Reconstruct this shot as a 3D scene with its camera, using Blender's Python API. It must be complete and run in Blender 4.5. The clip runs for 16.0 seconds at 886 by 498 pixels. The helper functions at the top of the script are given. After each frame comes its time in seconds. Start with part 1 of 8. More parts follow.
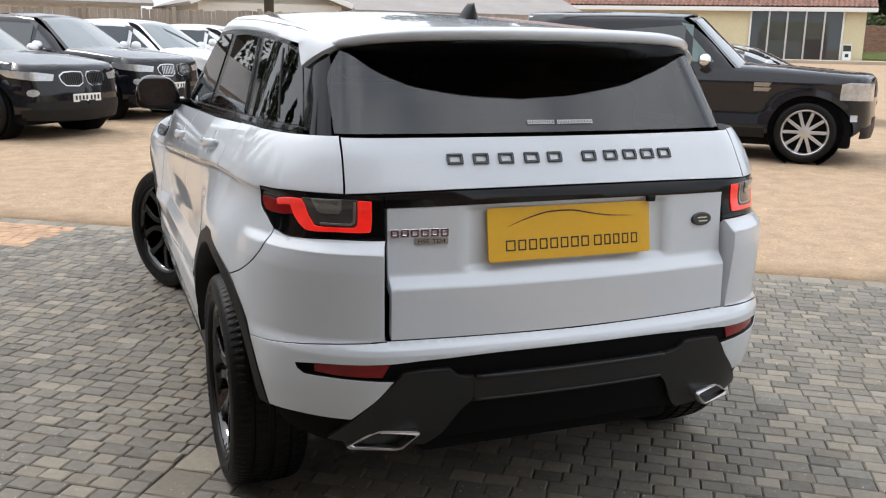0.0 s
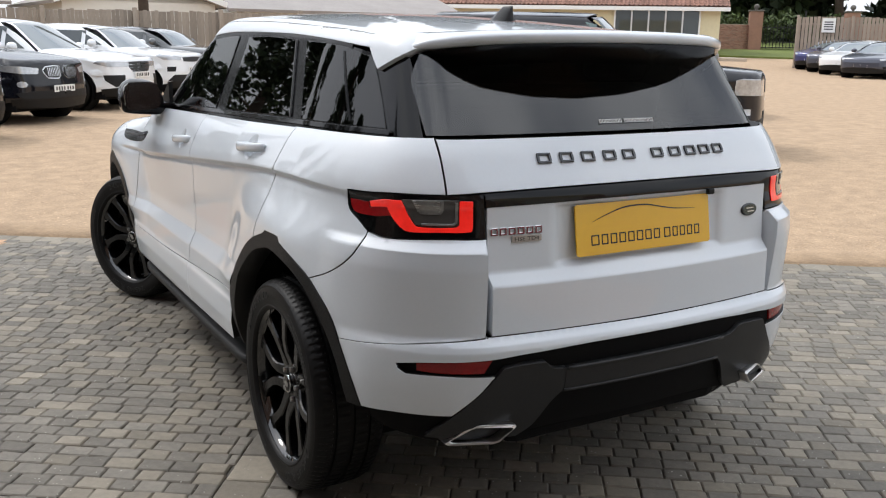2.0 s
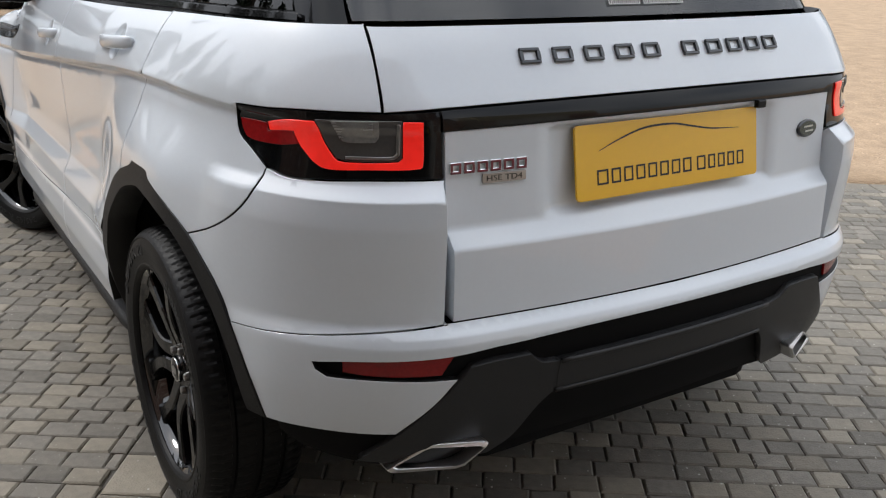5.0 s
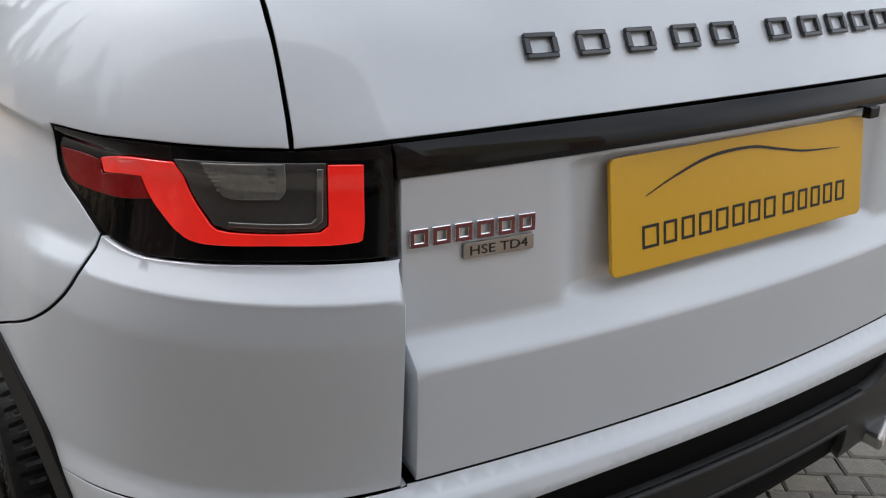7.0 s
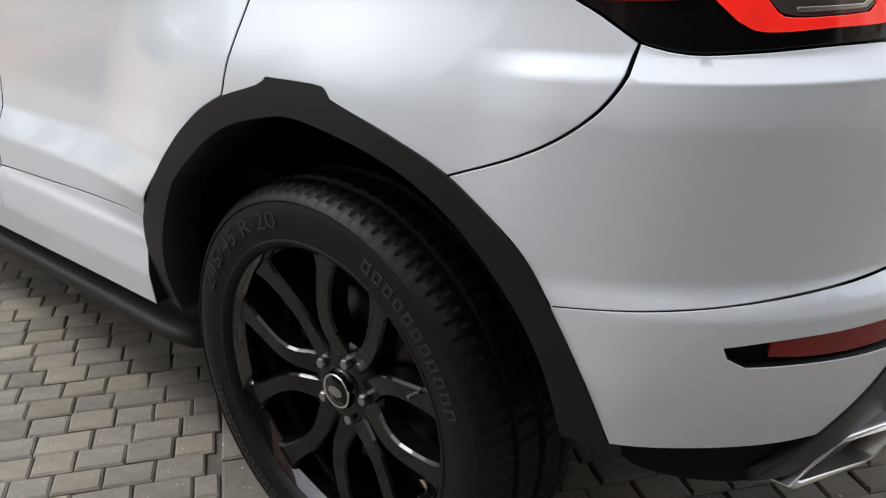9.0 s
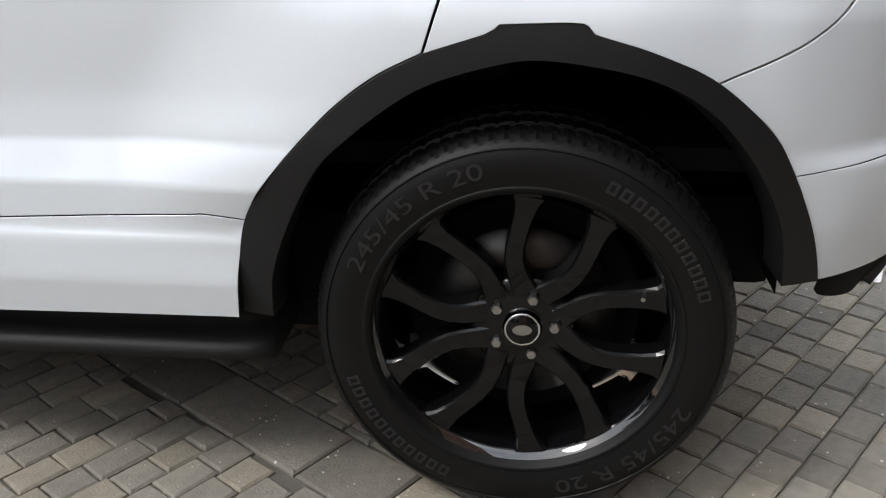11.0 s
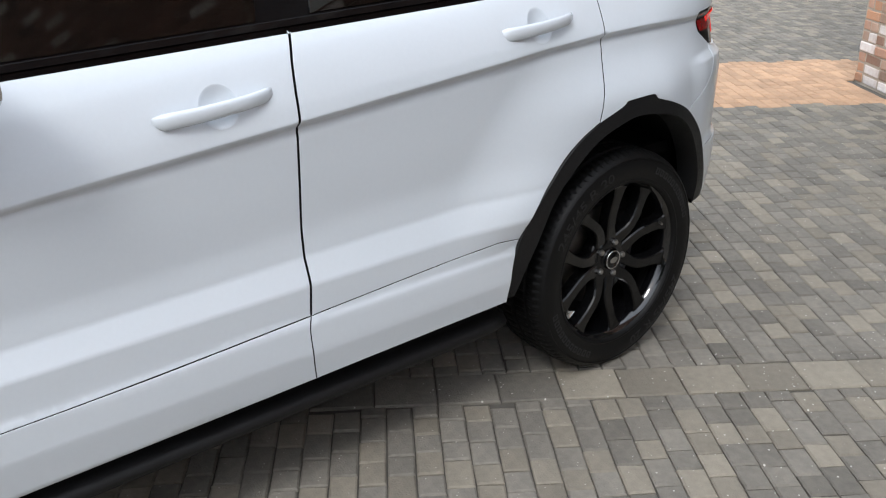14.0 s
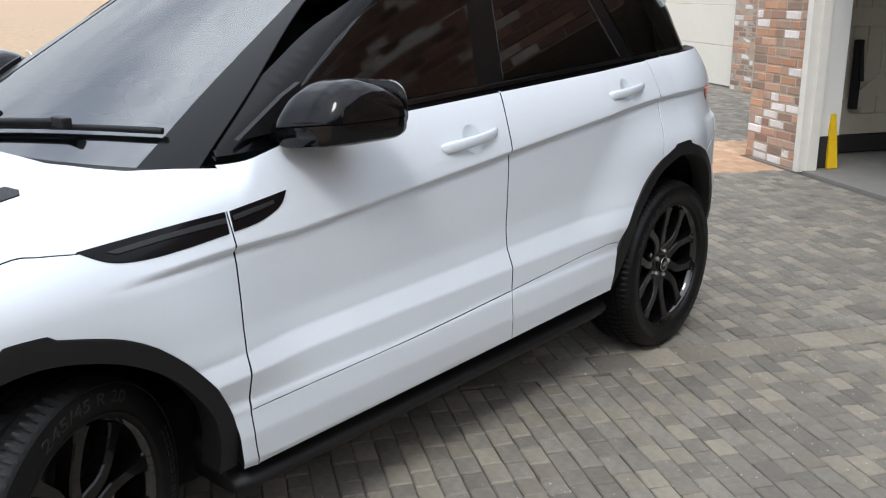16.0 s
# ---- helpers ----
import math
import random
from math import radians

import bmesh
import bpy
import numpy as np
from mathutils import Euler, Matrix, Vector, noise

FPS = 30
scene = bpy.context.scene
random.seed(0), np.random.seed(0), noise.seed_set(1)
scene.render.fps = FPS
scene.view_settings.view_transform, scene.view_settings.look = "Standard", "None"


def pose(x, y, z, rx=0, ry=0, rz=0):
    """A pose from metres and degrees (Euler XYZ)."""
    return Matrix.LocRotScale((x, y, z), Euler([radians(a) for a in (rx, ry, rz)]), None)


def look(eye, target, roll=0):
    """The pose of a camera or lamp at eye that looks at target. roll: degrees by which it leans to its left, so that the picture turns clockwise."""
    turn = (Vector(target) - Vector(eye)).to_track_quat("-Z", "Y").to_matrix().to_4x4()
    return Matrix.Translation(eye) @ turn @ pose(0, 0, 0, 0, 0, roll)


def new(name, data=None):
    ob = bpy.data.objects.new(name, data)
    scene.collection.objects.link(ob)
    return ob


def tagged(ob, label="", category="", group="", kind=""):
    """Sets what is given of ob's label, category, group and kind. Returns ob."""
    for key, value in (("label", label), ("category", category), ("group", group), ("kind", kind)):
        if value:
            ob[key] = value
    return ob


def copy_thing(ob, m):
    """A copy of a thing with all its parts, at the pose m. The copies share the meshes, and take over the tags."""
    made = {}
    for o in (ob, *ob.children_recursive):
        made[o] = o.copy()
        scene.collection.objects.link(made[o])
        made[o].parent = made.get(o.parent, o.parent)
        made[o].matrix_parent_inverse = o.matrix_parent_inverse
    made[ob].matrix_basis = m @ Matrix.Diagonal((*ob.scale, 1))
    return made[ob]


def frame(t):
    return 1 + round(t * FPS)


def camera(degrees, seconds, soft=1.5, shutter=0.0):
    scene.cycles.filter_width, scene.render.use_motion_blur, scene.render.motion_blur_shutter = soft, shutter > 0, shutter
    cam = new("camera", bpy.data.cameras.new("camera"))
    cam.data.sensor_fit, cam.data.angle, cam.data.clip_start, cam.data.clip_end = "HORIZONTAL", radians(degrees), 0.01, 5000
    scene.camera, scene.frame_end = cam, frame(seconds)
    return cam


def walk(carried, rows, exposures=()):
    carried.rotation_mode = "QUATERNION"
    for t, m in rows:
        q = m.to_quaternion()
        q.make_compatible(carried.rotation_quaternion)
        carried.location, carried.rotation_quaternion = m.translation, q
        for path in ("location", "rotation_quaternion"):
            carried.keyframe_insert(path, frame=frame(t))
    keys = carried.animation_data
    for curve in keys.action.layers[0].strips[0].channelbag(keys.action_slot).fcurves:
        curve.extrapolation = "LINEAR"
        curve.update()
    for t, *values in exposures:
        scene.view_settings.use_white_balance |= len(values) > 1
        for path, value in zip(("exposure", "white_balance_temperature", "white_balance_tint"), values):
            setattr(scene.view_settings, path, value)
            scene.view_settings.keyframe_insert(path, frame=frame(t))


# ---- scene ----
cam = camera(52.0, 16.0, soft=1.15)
PATH = [
    (0, (-1.293, -3.001, 1.505), (-0.581, -1.187, 1.056), 1.1),
    (0.5, (-1.438, -2.922, 1.51), (-0.644, -1.143, 1.059), 1.0),
    (1, (-1.532, -2.833, 1.51), (-0.675, -1.082, 1.061), 1.0),
    (1.5, (-1.737, -2.789, 1.505), (-0.805, -1.076, 1.061), 1.0),
    (2, (-1.89, -2.784, 1.507), (-0.921, -1.093, 1.06), 0.9),
    (2.5, (-1.947, -2.79, 1.494), (-0.969, -1.107, 1.035), 0.9),
    (3, (-1.961, -2.785, 1.496), (-0.978, -1.11, 1.018), 0.8),
    (3.5, (-1.946, -2.734, 1.49), (-0.956, -1.067, 1.0), 0.8),
    (4, (-1.851, -2.6, 1.461), (-0.856, -0.946, 0.941), 0.8),
    (4.2, (-1.755, -2.501, 1.444), (-0.761, -0.856, 0.891), 0.8),
    (6.5, (-1.093, -1.541, 1.352), (-0.047, 0.006, 0.640), 1.7),
    (7, (-1.043, -1.492, 1.345), (0.011, 0.044, 0.615), 1.8),
    (7.5, (-1.103, -1.459, 1.314), (-0.04, 0.089, 0.625), 0.7),
    (8, (-1.314, -1.39, 1.289), (-0.203, 0.111, 0.572), 0.5),
    (8.5, (-1.558, -1.241, 1.237), (-0.319, 0.143, 0.495), 0.1),
    (9, (-1.734, -1.022, 1.162), (-0.379, 0.23, 0.39), -1.2),
    (9.5, (-1.927, -0.836, 1.113), (-0.466, 0.269, 0.31), -2.3),
    (9.7, (-1.982, -0.792, 1.09), (-0.485, 0.265, 0.288), -2.1),
    (11.8, (-2.367, 0.608, 1.224), (-0.578, 0.246, 0.406), -0.1),
    (12, (-2.36, 0.743, 1.288), (-0.592, 0.301, 0.464), -0.1),
    (12.5, (-2.367, 1.089, 1.376), (-0.657, 0.452, 0.558), -0.1),
    (13, (-2.443, 1.41, 1.454), (-0.816, 0.584, 0.634), -0.2),
    (13.5, (-2.564, 1.755, 1.507), (-1.042, 0.742, 0.698), -0.3),
    (14, (-2.619, 2.069, 1.534), (-1.184, 0.921, 0.746), -0.4),
    (14.5, (-2.618, 2.433, 1.546), (-1.264, 1.163, 0.803), -0.4),
    (15, (-2.663, 2.748, 1.545), (-1.358, 1.389, 0.874), -0.4),
    (15.5, (-2.694, 3.05, 1.543), (-1.4, 1.648, 0.943), -0.5),
    (16, (-2.661, 3.403, 1.524), (-1.384, 1.969, 0.964), -0.7),
]
walk(cam, [(t, look(eye, target, roll)) for t, eye, target, roll in PATH], exposures=[(0, 0.24, 6300, 10), (1, 0.20, 6300, 10), (3, 0.15, 6300, 10), (4, 0.15, 6300, 10), (7, 0.06, 6250, 10), (8.3, 0.06, 6200, 10), (9, 0.44, 6300, 10), (9.5, 0.66, 6500, 10), (9.7, 0.66, 6500, 10), (12, 0.6, 6100, 9), (12.5, 0.28, 6050, 9), (13, 0.02, 6050, 9), (13.5, 0.08, 6050, 9), (14.5, 0.36, 6050, 9), (15.2, 0.32, 6050, 9), (16, 0.28, 6050, 9)])

# ---- sky, sun ----
world = bpy.data.worlds.new("sky")
scene.world = world
world.use_nodes = True
wn = world.node_tree.nodes
sky = wn.new("ShaderNodeTexSky")
sky.sky_type = "NISHITA"
sky.sun_disc = False
sky.sun_elevation, sky.sun_rotation = radians(50), radians(-33)
sky.air_density, sky.dust_density, sky.ozone_density = 1.0, 3.0, 1.0
coord = wn.new("ShaderNodeTexCoord")
clouds = wn.new("ShaderNodeTexNoise")
clouds.inputs["Scale"].default_value = 2.6
clouds.inputs["Detail"].default_value = 7.0
clouds.inputs["Roughness"].default_value = 0.58
ramp = wn.new("ShaderNodeValToRGB")
ramp.color_ramp.elements[0].position, ramp.color_ramp.elements[1].position = 0.36, 0.58
ramp.color_ramp.elements[0].color = (0.44, 0.44, 0.44, 1)
mixed = wn.new("ShaderNodeMix")
mixed.data_type = "RGBA"
mixed.inputs[7].default_value = (9.5, 9.7, 10.0, 1)
wl = world.node_tree.links
wl.new(coord.outputs["Generated"], clouds.inputs["Vector"])
wl.new(clouds.outputs["Fac"], ramp.inputs["Fac"])
wl.new(ramp.outputs["Color"], mixed.inputs[0])
wl.new(sky.outputs["Color"], mixed.inputs[6])
split, lift, over = wn.new("ShaderNodeSeparateXYZ"), wn.new("ShaderNodeMapRange"), wn.new("ShaderNodeVectorMath")   # clouds are brighter overhead
lift.inputs["To Min"].default_value, lift.inputs["To Max"].default_value = 0.66, 1.40
over.operation = "SCALE"
wl.new(coord.outputs["Generated"], split.inputs[0])
wl.new(split.outputs["Z"], lift.inputs["Value"])
wl.new(mixed.outputs[2], over.inputs[0])
wl.new(lift.outputs[0], over.inputs["Scale"])
wl.new(over.outputs["Vector"], wn["Background"].inputs["Color"])
wn["Background"].inputs["Strength"].default_value = 0.143
sun_data = bpy.data.lights.new("sun", "SUN")
sun_data.energy, sun_data.angle, sun_data.color = 1.3, radians(14), (1.0, 0.96, 0.9)
sun = new("sun", sun_data)
sun.matrix_world = look((-9, 14, 20), (0, 0, 0))


# ---- helpers of this scene ----
def material(name, color, rough=0.5, metal=0.0, grain=0.0, scale=40.0, bump=0.0, bump_scale=None, coat=0.0, vary=0.0, second=None,
             emit=0.0, transmission=0.0, island=0.0, specular=0.5, specks=None):
    """A principled surface: base colour with noise at two scales, optional variation from piece to piece, and fine relief."""
    m = bpy.data.materials.new(name)
    m.use_nodes = True
    n, l = m.node_tree.nodes, m.node_tree.links
    b = n["Principled BSDF"]
    b.inputs["Roughness"].default_value, b.inputs["Metallic"].default_value = rough, metal
    b.inputs["Coat Weight"].default_value, b.inputs["Coat Roughness"].default_value = coat, 0.03
    b.inputs["Transmission Weight"].default_value = transmission
    b.inputs["Specular IOR Level"].default_value = specular
    b.inputs["Base Color"].default_value = (*color, 1)
    tc = n.new("ShaderNodeTexCoord")
    out = None
    if grain or vary or island or second:
        fine, broad = n.new("ShaderNodeTexNoise"), n.new("ShaderNodeTexNoise")
        fine.inputs["Scale"].default_value, fine.inputs["Detail"].default_value = scale, 6
        broad.inputs["Scale"].default_value, broad.inputs["Detail"].default_value = scale / 9, 3
        for t in (fine, broad):
            l.new(tc.outputs["Object"], t.inputs["Vector"])
        both = n.new("ShaderNodeMath")
        both.operation = "ADD"
        l.new(fine.outputs["Fac"], both.inputs[0])
        l.new(broad.outputs["Fac"], both.inputs[1])
        rng = n.new("ShaderNodeMapRange")
        rng.inputs["From Min"].default_value, rng.inputs["From Max"].default_value = 0.6, 1.4
        rng.inputs["To Min"].default_value, rng.inputs["To Max"].default_value = 0.0, 1.0
        l.new(both.outputs[0], rng.inputs["Value"])
        mix = n.new("ShaderNodeMix")
        mix.data_type = "RGBA"
        two = second or tuple(c * (1 - grain) for c in color)
        mix.inputs[6].default_value, mix.inputs[7].default_value = (*color, 1), (*two, 1)
        l.new(rng.outputs[0], mix.inputs[0])
        out = mix.outputs[2]
        if vary or island:
            if island:
                src = n.new("ShaderNodeNewGeometry").outputs["Random Per Island"]
            else:
                src = n.new("ShaderNodeObjectInfo").outputs["Random"]
            hsv = n.new("ShaderNodeHueSaturation")
            span = n.new("ShaderNodeMapRange")
            span.inputs["To Min"].default_value, span.inputs["To Max"].default_value = 1 - (vary or island), 1 + (vary or island)
            l.new(src, span.inputs["Value"])
            l.new(span.outputs[0], hsv.inputs["Value"])
            l.new(out, hsv.inputs["Color"])
            out = hsv.outputs["Color"]
        if specks:
            cell, near, rare, dot = (n.new(k) for k in ("ShaderNodeTexVoronoi", "ShaderNodeMath", "ShaderNodeSeparateColor", "ShaderNodeMix"))
            size_map = n.new("ShaderNodeMapRange")
            cell.inputs["Scale"].default_value = 75
            l.new(tc.outputs["Object"], cell.inputs["Vector"])
            l.new(cell.outputs["Color"], rare.inputs[0])
            size_map.inputs["From Min"].default_value, size_map.inputs["From Max"].default_value = 0.84, 1.0
            size_map.inputs["To Min"].default_value, size_map.inputs["To Max"].default_value = 0.0, 0.26
            l.new(rare.outputs[0], size_map.inputs["Value"])
            near.operation = "LESS_THAN"
            l.new(cell.outputs["Distance"], near.inputs[0])
            l.new(size_map.outputs[0], near.inputs[1])
            dot.data_type = "RGBA"
            dot.inputs[7].default_value = (*specks, 1)
            l.new(near.outputs[0], dot.inputs[0])
            l.new(out, dot.inputs[6])
            out = dot.outputs[2]
        l.new(out, b.inputs["Base Color"])
    if bump:
        relief, nb = n.new("ShaderNodeTexNoise"), n.new("ShaderNodeBump")
        relief.inputs["Scale"].default_value, relief.inputs["Detail"].default_value = bump_scale or scale, 8
        nb.inputs["Strength"].default_value, nb.inputs["Distance"].default_value = bump, 0.01
        l.new(tc.outputs["Object"], relief.inputs["Vector"])
        l.new(relief.outputs["Fac"], nb.inputs["Height"])
        l.new(nb.outputs["Normal"], b.inputs["Normal"])
    if emit:
        b.inputs["Emission Color"].default_value, b.inputs["Emission Strength"].default_value = (*color, 1), emit
    return m


def as_mesh(name, verts, faces, mat, normals=None, smooth=True):
    me = bpy.data.meshes.new(name)
    me.from_pydata([tuple(v) for v in verts], [], [tuple(int(i) for i in f) for f in faces])
    me.update()
    if mat:
        me.materials.append(mat)
    me.shade_smooth() if smooth else me.shade_flat()
    if normals is not None:
        me.normals_split_custom_set_from_vertices([tuple(v) for v in normals])
    return me


def part(name, bm, mat, parent=None, label="", smooth=False, m=None):
    """Links a bmesh or a mesh as one object under a thing or a part."""
    if isinstance(bm, bmesh.types.BMesh):
        me = bpy.data.meshes.new(name)
        bm.to_mesh(me)
        bm.free()
        me.materials.append(mat)
        if smooth:
            me.shade_smooth()
    else:
        me = bm
        if mat and not me.materials:
            me.materials.append(mat)
    ob = new(name, me)
    if parent:
        ob.parent = parent
    if m is not None:
        ob.matrix_basis = m
    return tagged(ob, label) if label else ob


def empty(name, label, category, m=None, group="", kind=""):
    ob = new(name)
    ob.empty_display_size = 0.1
    if m is not None:
        ob.matrix_basis = m
    return tagged(ob, label, category, group, kind)


def box(lo, hi, bevel=0.0, bm=None, segments=2, m=None):
    """A box between two corners, its edges rounded by bevel, added to bm."""
    b = bmesh.new()
    bmesh.ops.create_cube(b, size=1)
    lo, hi = Vector(lo), Vector(hi)
    for v in b.verts:
        v.co = Vector((lo[i] + (v.co[i] + 0.5) * (hi[i] - lo[i]) for i in range(3)))
    if bevel:
        bmesh.ops.bevel(b, geom=b.edges[:], offset=bevel, segments=segments, profile=0.6, affect="EDGES")
    if m is not None:
        b.transform(m)
    return merged(bm, b)


def merged(bm, b):
    if bm is None:
        return b
    me = bpy.data.meshes.new("tmp")
    b.to_mesh(me)
    b.free()
    bm.from_mesh(me)
    bpy.data.meshes.remove(me)
    return bm


def rod(a, b, r, bm=None, n=12, r2=None):
    """A round bar from a to b."""
    a, b = Vector(a), Vector(b)
    t = bmesh.new()
    bmesh.ops.create_cone(t, cap_ends=True, segments=n, radius1=r, radius2=r if r2 is None else r2, depth=(b - a).length)
    t.transform(Matrix.Translation((a + b) / 2) @ (b - a).to_track_quat("Z", "Y").to_matrix().to_4x4())
    return merged(bm, t)


def tube(points, r, n=8):
    """A round bar bent through points, as one closed mesh."""
    p = [Vector(q) for q in points]
    bm = bmesh.new()
    rings = []
    for i, q in enumerate(p):
        t = (p[min(i + 1, len(p) - 1)] - p[max(i - 1, 0)]).normalized()
        u = t.cross(Vector((0, 0, 1))).normalized()
        w = u.cross(t)
        rings.append([bm.verts.new(q + (u * math.cos(2 * math.pi * k / n) + w * math.sin(2 * math.pi * k / n)) * r) for k in range(n)])
    for a, b in zip(rings, rings[1:]):
        for k in range(n):
            bm.faces.new((a[k], a[(k + 1) % n], b[(k + 1) % n], b[k]))
    bm.faces.new(rings[0][::-1])
    bm.faces.new(rings[-1])
    bmesh.ops.recalc_face_normals(bm, faces=bm.faces)
    return bm


def lathe(profile, n, bm=None, m=None, caps=False):
    """Turns (radius, height) pairs round the z axis."""
    t = bmesh.new()
    rings = [[t.verts.new((r * math.cos(2 * math.pi * k / n), r * math.sin(2 * math.pi * k / n), h)) for k in range(n)] for r, h in profile]
    for a, b in zip(rings, rings[1:]):
        for k in range(n):
            t.faces.new((a[k], a[(k + 1) % n], b[(k + 1) % n], b[k]))
    if caps:
        t.faces.new(rings[0][::-1])
        t.faces.new(rings[-1])
    if m is not None:
        t.transform(m)
    return merged(bm, t)


def prism(outline, depth, bm=None, bevel=0.0, m=None):
    """A flat outline of (x, y), thickened along z."""
    t = bmesh.new()
    f = t.faces.new([t.verts.new((x, y, 0)) for x, y in outline])
    if f.normal.z < 0 or f.calc_area() == 0:
        f.normal_update()
    ext = bmesh.ops.extrude_face_region(t, geom=[f])
    for v in ext["geom"]:
        if isinstance(v, bmesh.types.BMVert):
            v.co.z += depth
    bmesh.ops.recalc_face_normals(t, faces=t.faces)
    if bevel:
        bmesh.ops.bevel(t, geom=t.edges[:], offset=bevel, segments=2, profile=0.6, affect="EDGES")
    if m is not None:
        t.transform(m)
    return merged(bm, t)


def curve(points, step):
    """A smooth open line through the points, sampled about every step."""
    p = np.array(points, float)
    if len(p) == 2:
        n = max(1, int(np.linalg.norm(p[1] - p[0]) / step))
        return [tuple(p[0] + (p[1] - p[0]) * k / n) for k in range(n)]
    e = np.vstack([2 * p[0] - p[1], p, 2 * p[-1] - p[-2]])
    out = []
    for i in range(1, len(e) - 2):
        n = max(1, int(np.linalg.norm(e[i + 1] - e[i]) / step))
        for k in range(n):
            t = k / n
            out.append(tuple(0.5 * (2 * e[i] + (e[i + 1] - e[i - 1]) * t + (2 * e[i - 1] - 5 * e[i] + 4 * e[i + 1] - e[i + 2]) * t**2
                                    + (3 * e[i] - e[i - 1] - 3 * e[i + 1] + e[i + 2]) * t**3)))
    return out


def outline(*segments, step=0.012):
    """A closed outline of smooth segments that meet in corners."""
    out = []
    for k, seg in enumerate(segments):
        nxt = segments[(k + 1) % len(segments)][0]
        seg = list(seg)
        if np.hypot(seg[-1][0] - nxt[0], seg[-1][1] - nxt[1]) > 1e-6:
            seg_end = [seg[-1], nxt]
            out += curve(seg, step) if len(seg) > 1 else []
            out += curve(seg_end, step)
        else:
            out += curve(seg, step)
    return out


def within(poly, pts):
    """Which points lie inside a polygon."""
    x, y = pts[:, 0], pts[:, 1]
    res = np.zeros(len(pts), bool)
    for (x0, y0), (x1, y1) in zip(poly, poly[1:] + poly[:1]):
        c = (y0 > y) != (y1 > y)
        res ^= c & (x < (x1 - x0) * (y - y0) / ((y1 - y0) if y1 != y0 else 1e-12) + x0)
    return res


def mirrored_pts(p):
    return p * np.array([-1.0, 1, 1])


def patch(name, line, surf, mat, res=(0.03, 0.015), gap=0.002, depth=0.012, lift=0.0, both=False, right=False, hem=True, keep=None, along=(), gap_shade=True):
    """A sheet of a form: the outline lies in the form's own (u, v); its rim turns inwards, so that panels meet in real gaps."""
    line = np.array(line, float)
    area = 0.5 * np.sum(line[:, 0] * np.roll(line[:, 1], -1) - np.roll(line[:, 0], -1) * line[:, 1])
    if area < 0:
        line = line[::-1]
    t = np.roll(line, -1, 0) - np.roll(line, 1, 0)
    t /= np.maximum(np.linalg.norm(t, axis=1, keepdims=True), 1e-9)
    line = line + gap * np.stack([-t[:, 1], t[:, 0]], 1)
    lo, hi = line.min(0), line.max(0)
    gx, gy = np.meshgrid(np.arange(lo[0] + res[0] / 2, hi[0], res[0]), np.arange(lo[1] + res[1] / 2, hi[1], res[1]))
    g = np.stack([gx.ravel(), gy.ravel()], 1)
    poly = [tuple(q) for q in line]
    g = g[within(poly, g)]
    if len(g):
        near = np.min(np.hypot((g[:, None, 0] - line[None, :, 0]) / res[0], (g[:, None, 1] - line[None, :, 1]) / res[1]), 1)
        g = g[near > 0.45]
    folds = np.array([q for pl in along for q in pl], float).reshape(-1, 2)
    if len(folds):
        folds = folds[within(poly, folds)]
    if len(folds):
        folds = folds[np.min(np.hypot(folds[:, None, 0] - line[None, :, 0], folds[:, None, 1] - line[None, :, 1]), 1) > 0.006]
        if len(g) and len(folds):
            g = g[np.min(np.hypot((g[:, None, 0] - folds[None, :, 0]) / 2.0, g[:, None, 1] - folds[None, :, 1]), 1) > 0.009]
        g = np.vstack([folds, g]) if len(g) else folds
    pts = np.vstack([line, g]) if len(g) else line
    nb = len(line)
    from mathutils.geometry import delaunay_2d_cdt
    vs, _, fs, orig, _, _ = delaunay_2d_cdt([Vector(q) for q in pts], [(i, (i + 1) % nb) for i in range(nb)], [], 0, 1e-7)
    vs = np.array([tuple(v) for v in vs])
    tri = np.array([f for f in fs])
    mid = vs[tri].mean(1)
    tri = tri[within(poly, mid)]
    back = {}
    for i, o in enumerate(orig):
        for k in o:
            back[k] = i
    rim = [back[i] for i in range(nb)]
    p, n = surf(vs)
    p = p + n * lift
    a, b, c = p[tri[:, 0]], p[tri[:, 1]], p[tri[:, 2]]
    turned = np.sum(np.cross(b - a, c - a) * n[tri[:, 0]]) < 0
    if turned:
        tri = tri[:, ::-1]
    verts, norms, faces = [p], [n], [tri]
    quads = []
    if hem:
        bp, bn = p[rim], n[rim]
        tang = np.roll(bp, -1, 0) - np.roll(bp, 1, 0)
        tang /= np.maximum(np.linalg.norm(tang, axis=1, keepdims=True), 1e-9)
        side = np.cross(tang, bn) * (-1 if turned else 1)
        side /= np.maximum(np.linalg.norm(side, axis=1, keepdims=True), 1e-9)
        k0 = len(p)
        verts += [bp + side * 0.0012 - bn * 0.0015, bp + side * 0.0012 - bn * depth]
        norms += [side * 0.9 + bn * 0.3, side]
        for i in range(nb):
            j = (i + 1) % nb
            if keep and not keep(line[i], line[j]):
                continue
            for u0, u1, v0, v1 in ((rim[i], rim[j], k0 + i, k0 + j), (k0 + i, k0 + j, k0 + nb + i, k0 + nb + j)):
                quads.append((u0, v0, v1, u1) if not turned else (u0, u1, v1, v0))
    v, nn = np.vstack(verts), np.vstack(norms)
    f = [tuple(q) for q in tri] + quads
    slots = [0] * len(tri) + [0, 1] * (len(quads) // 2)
    if right:
        v, nn, f = mirrored_pts(v), mirrored_pts(nn), [q[::-1] for q in f]
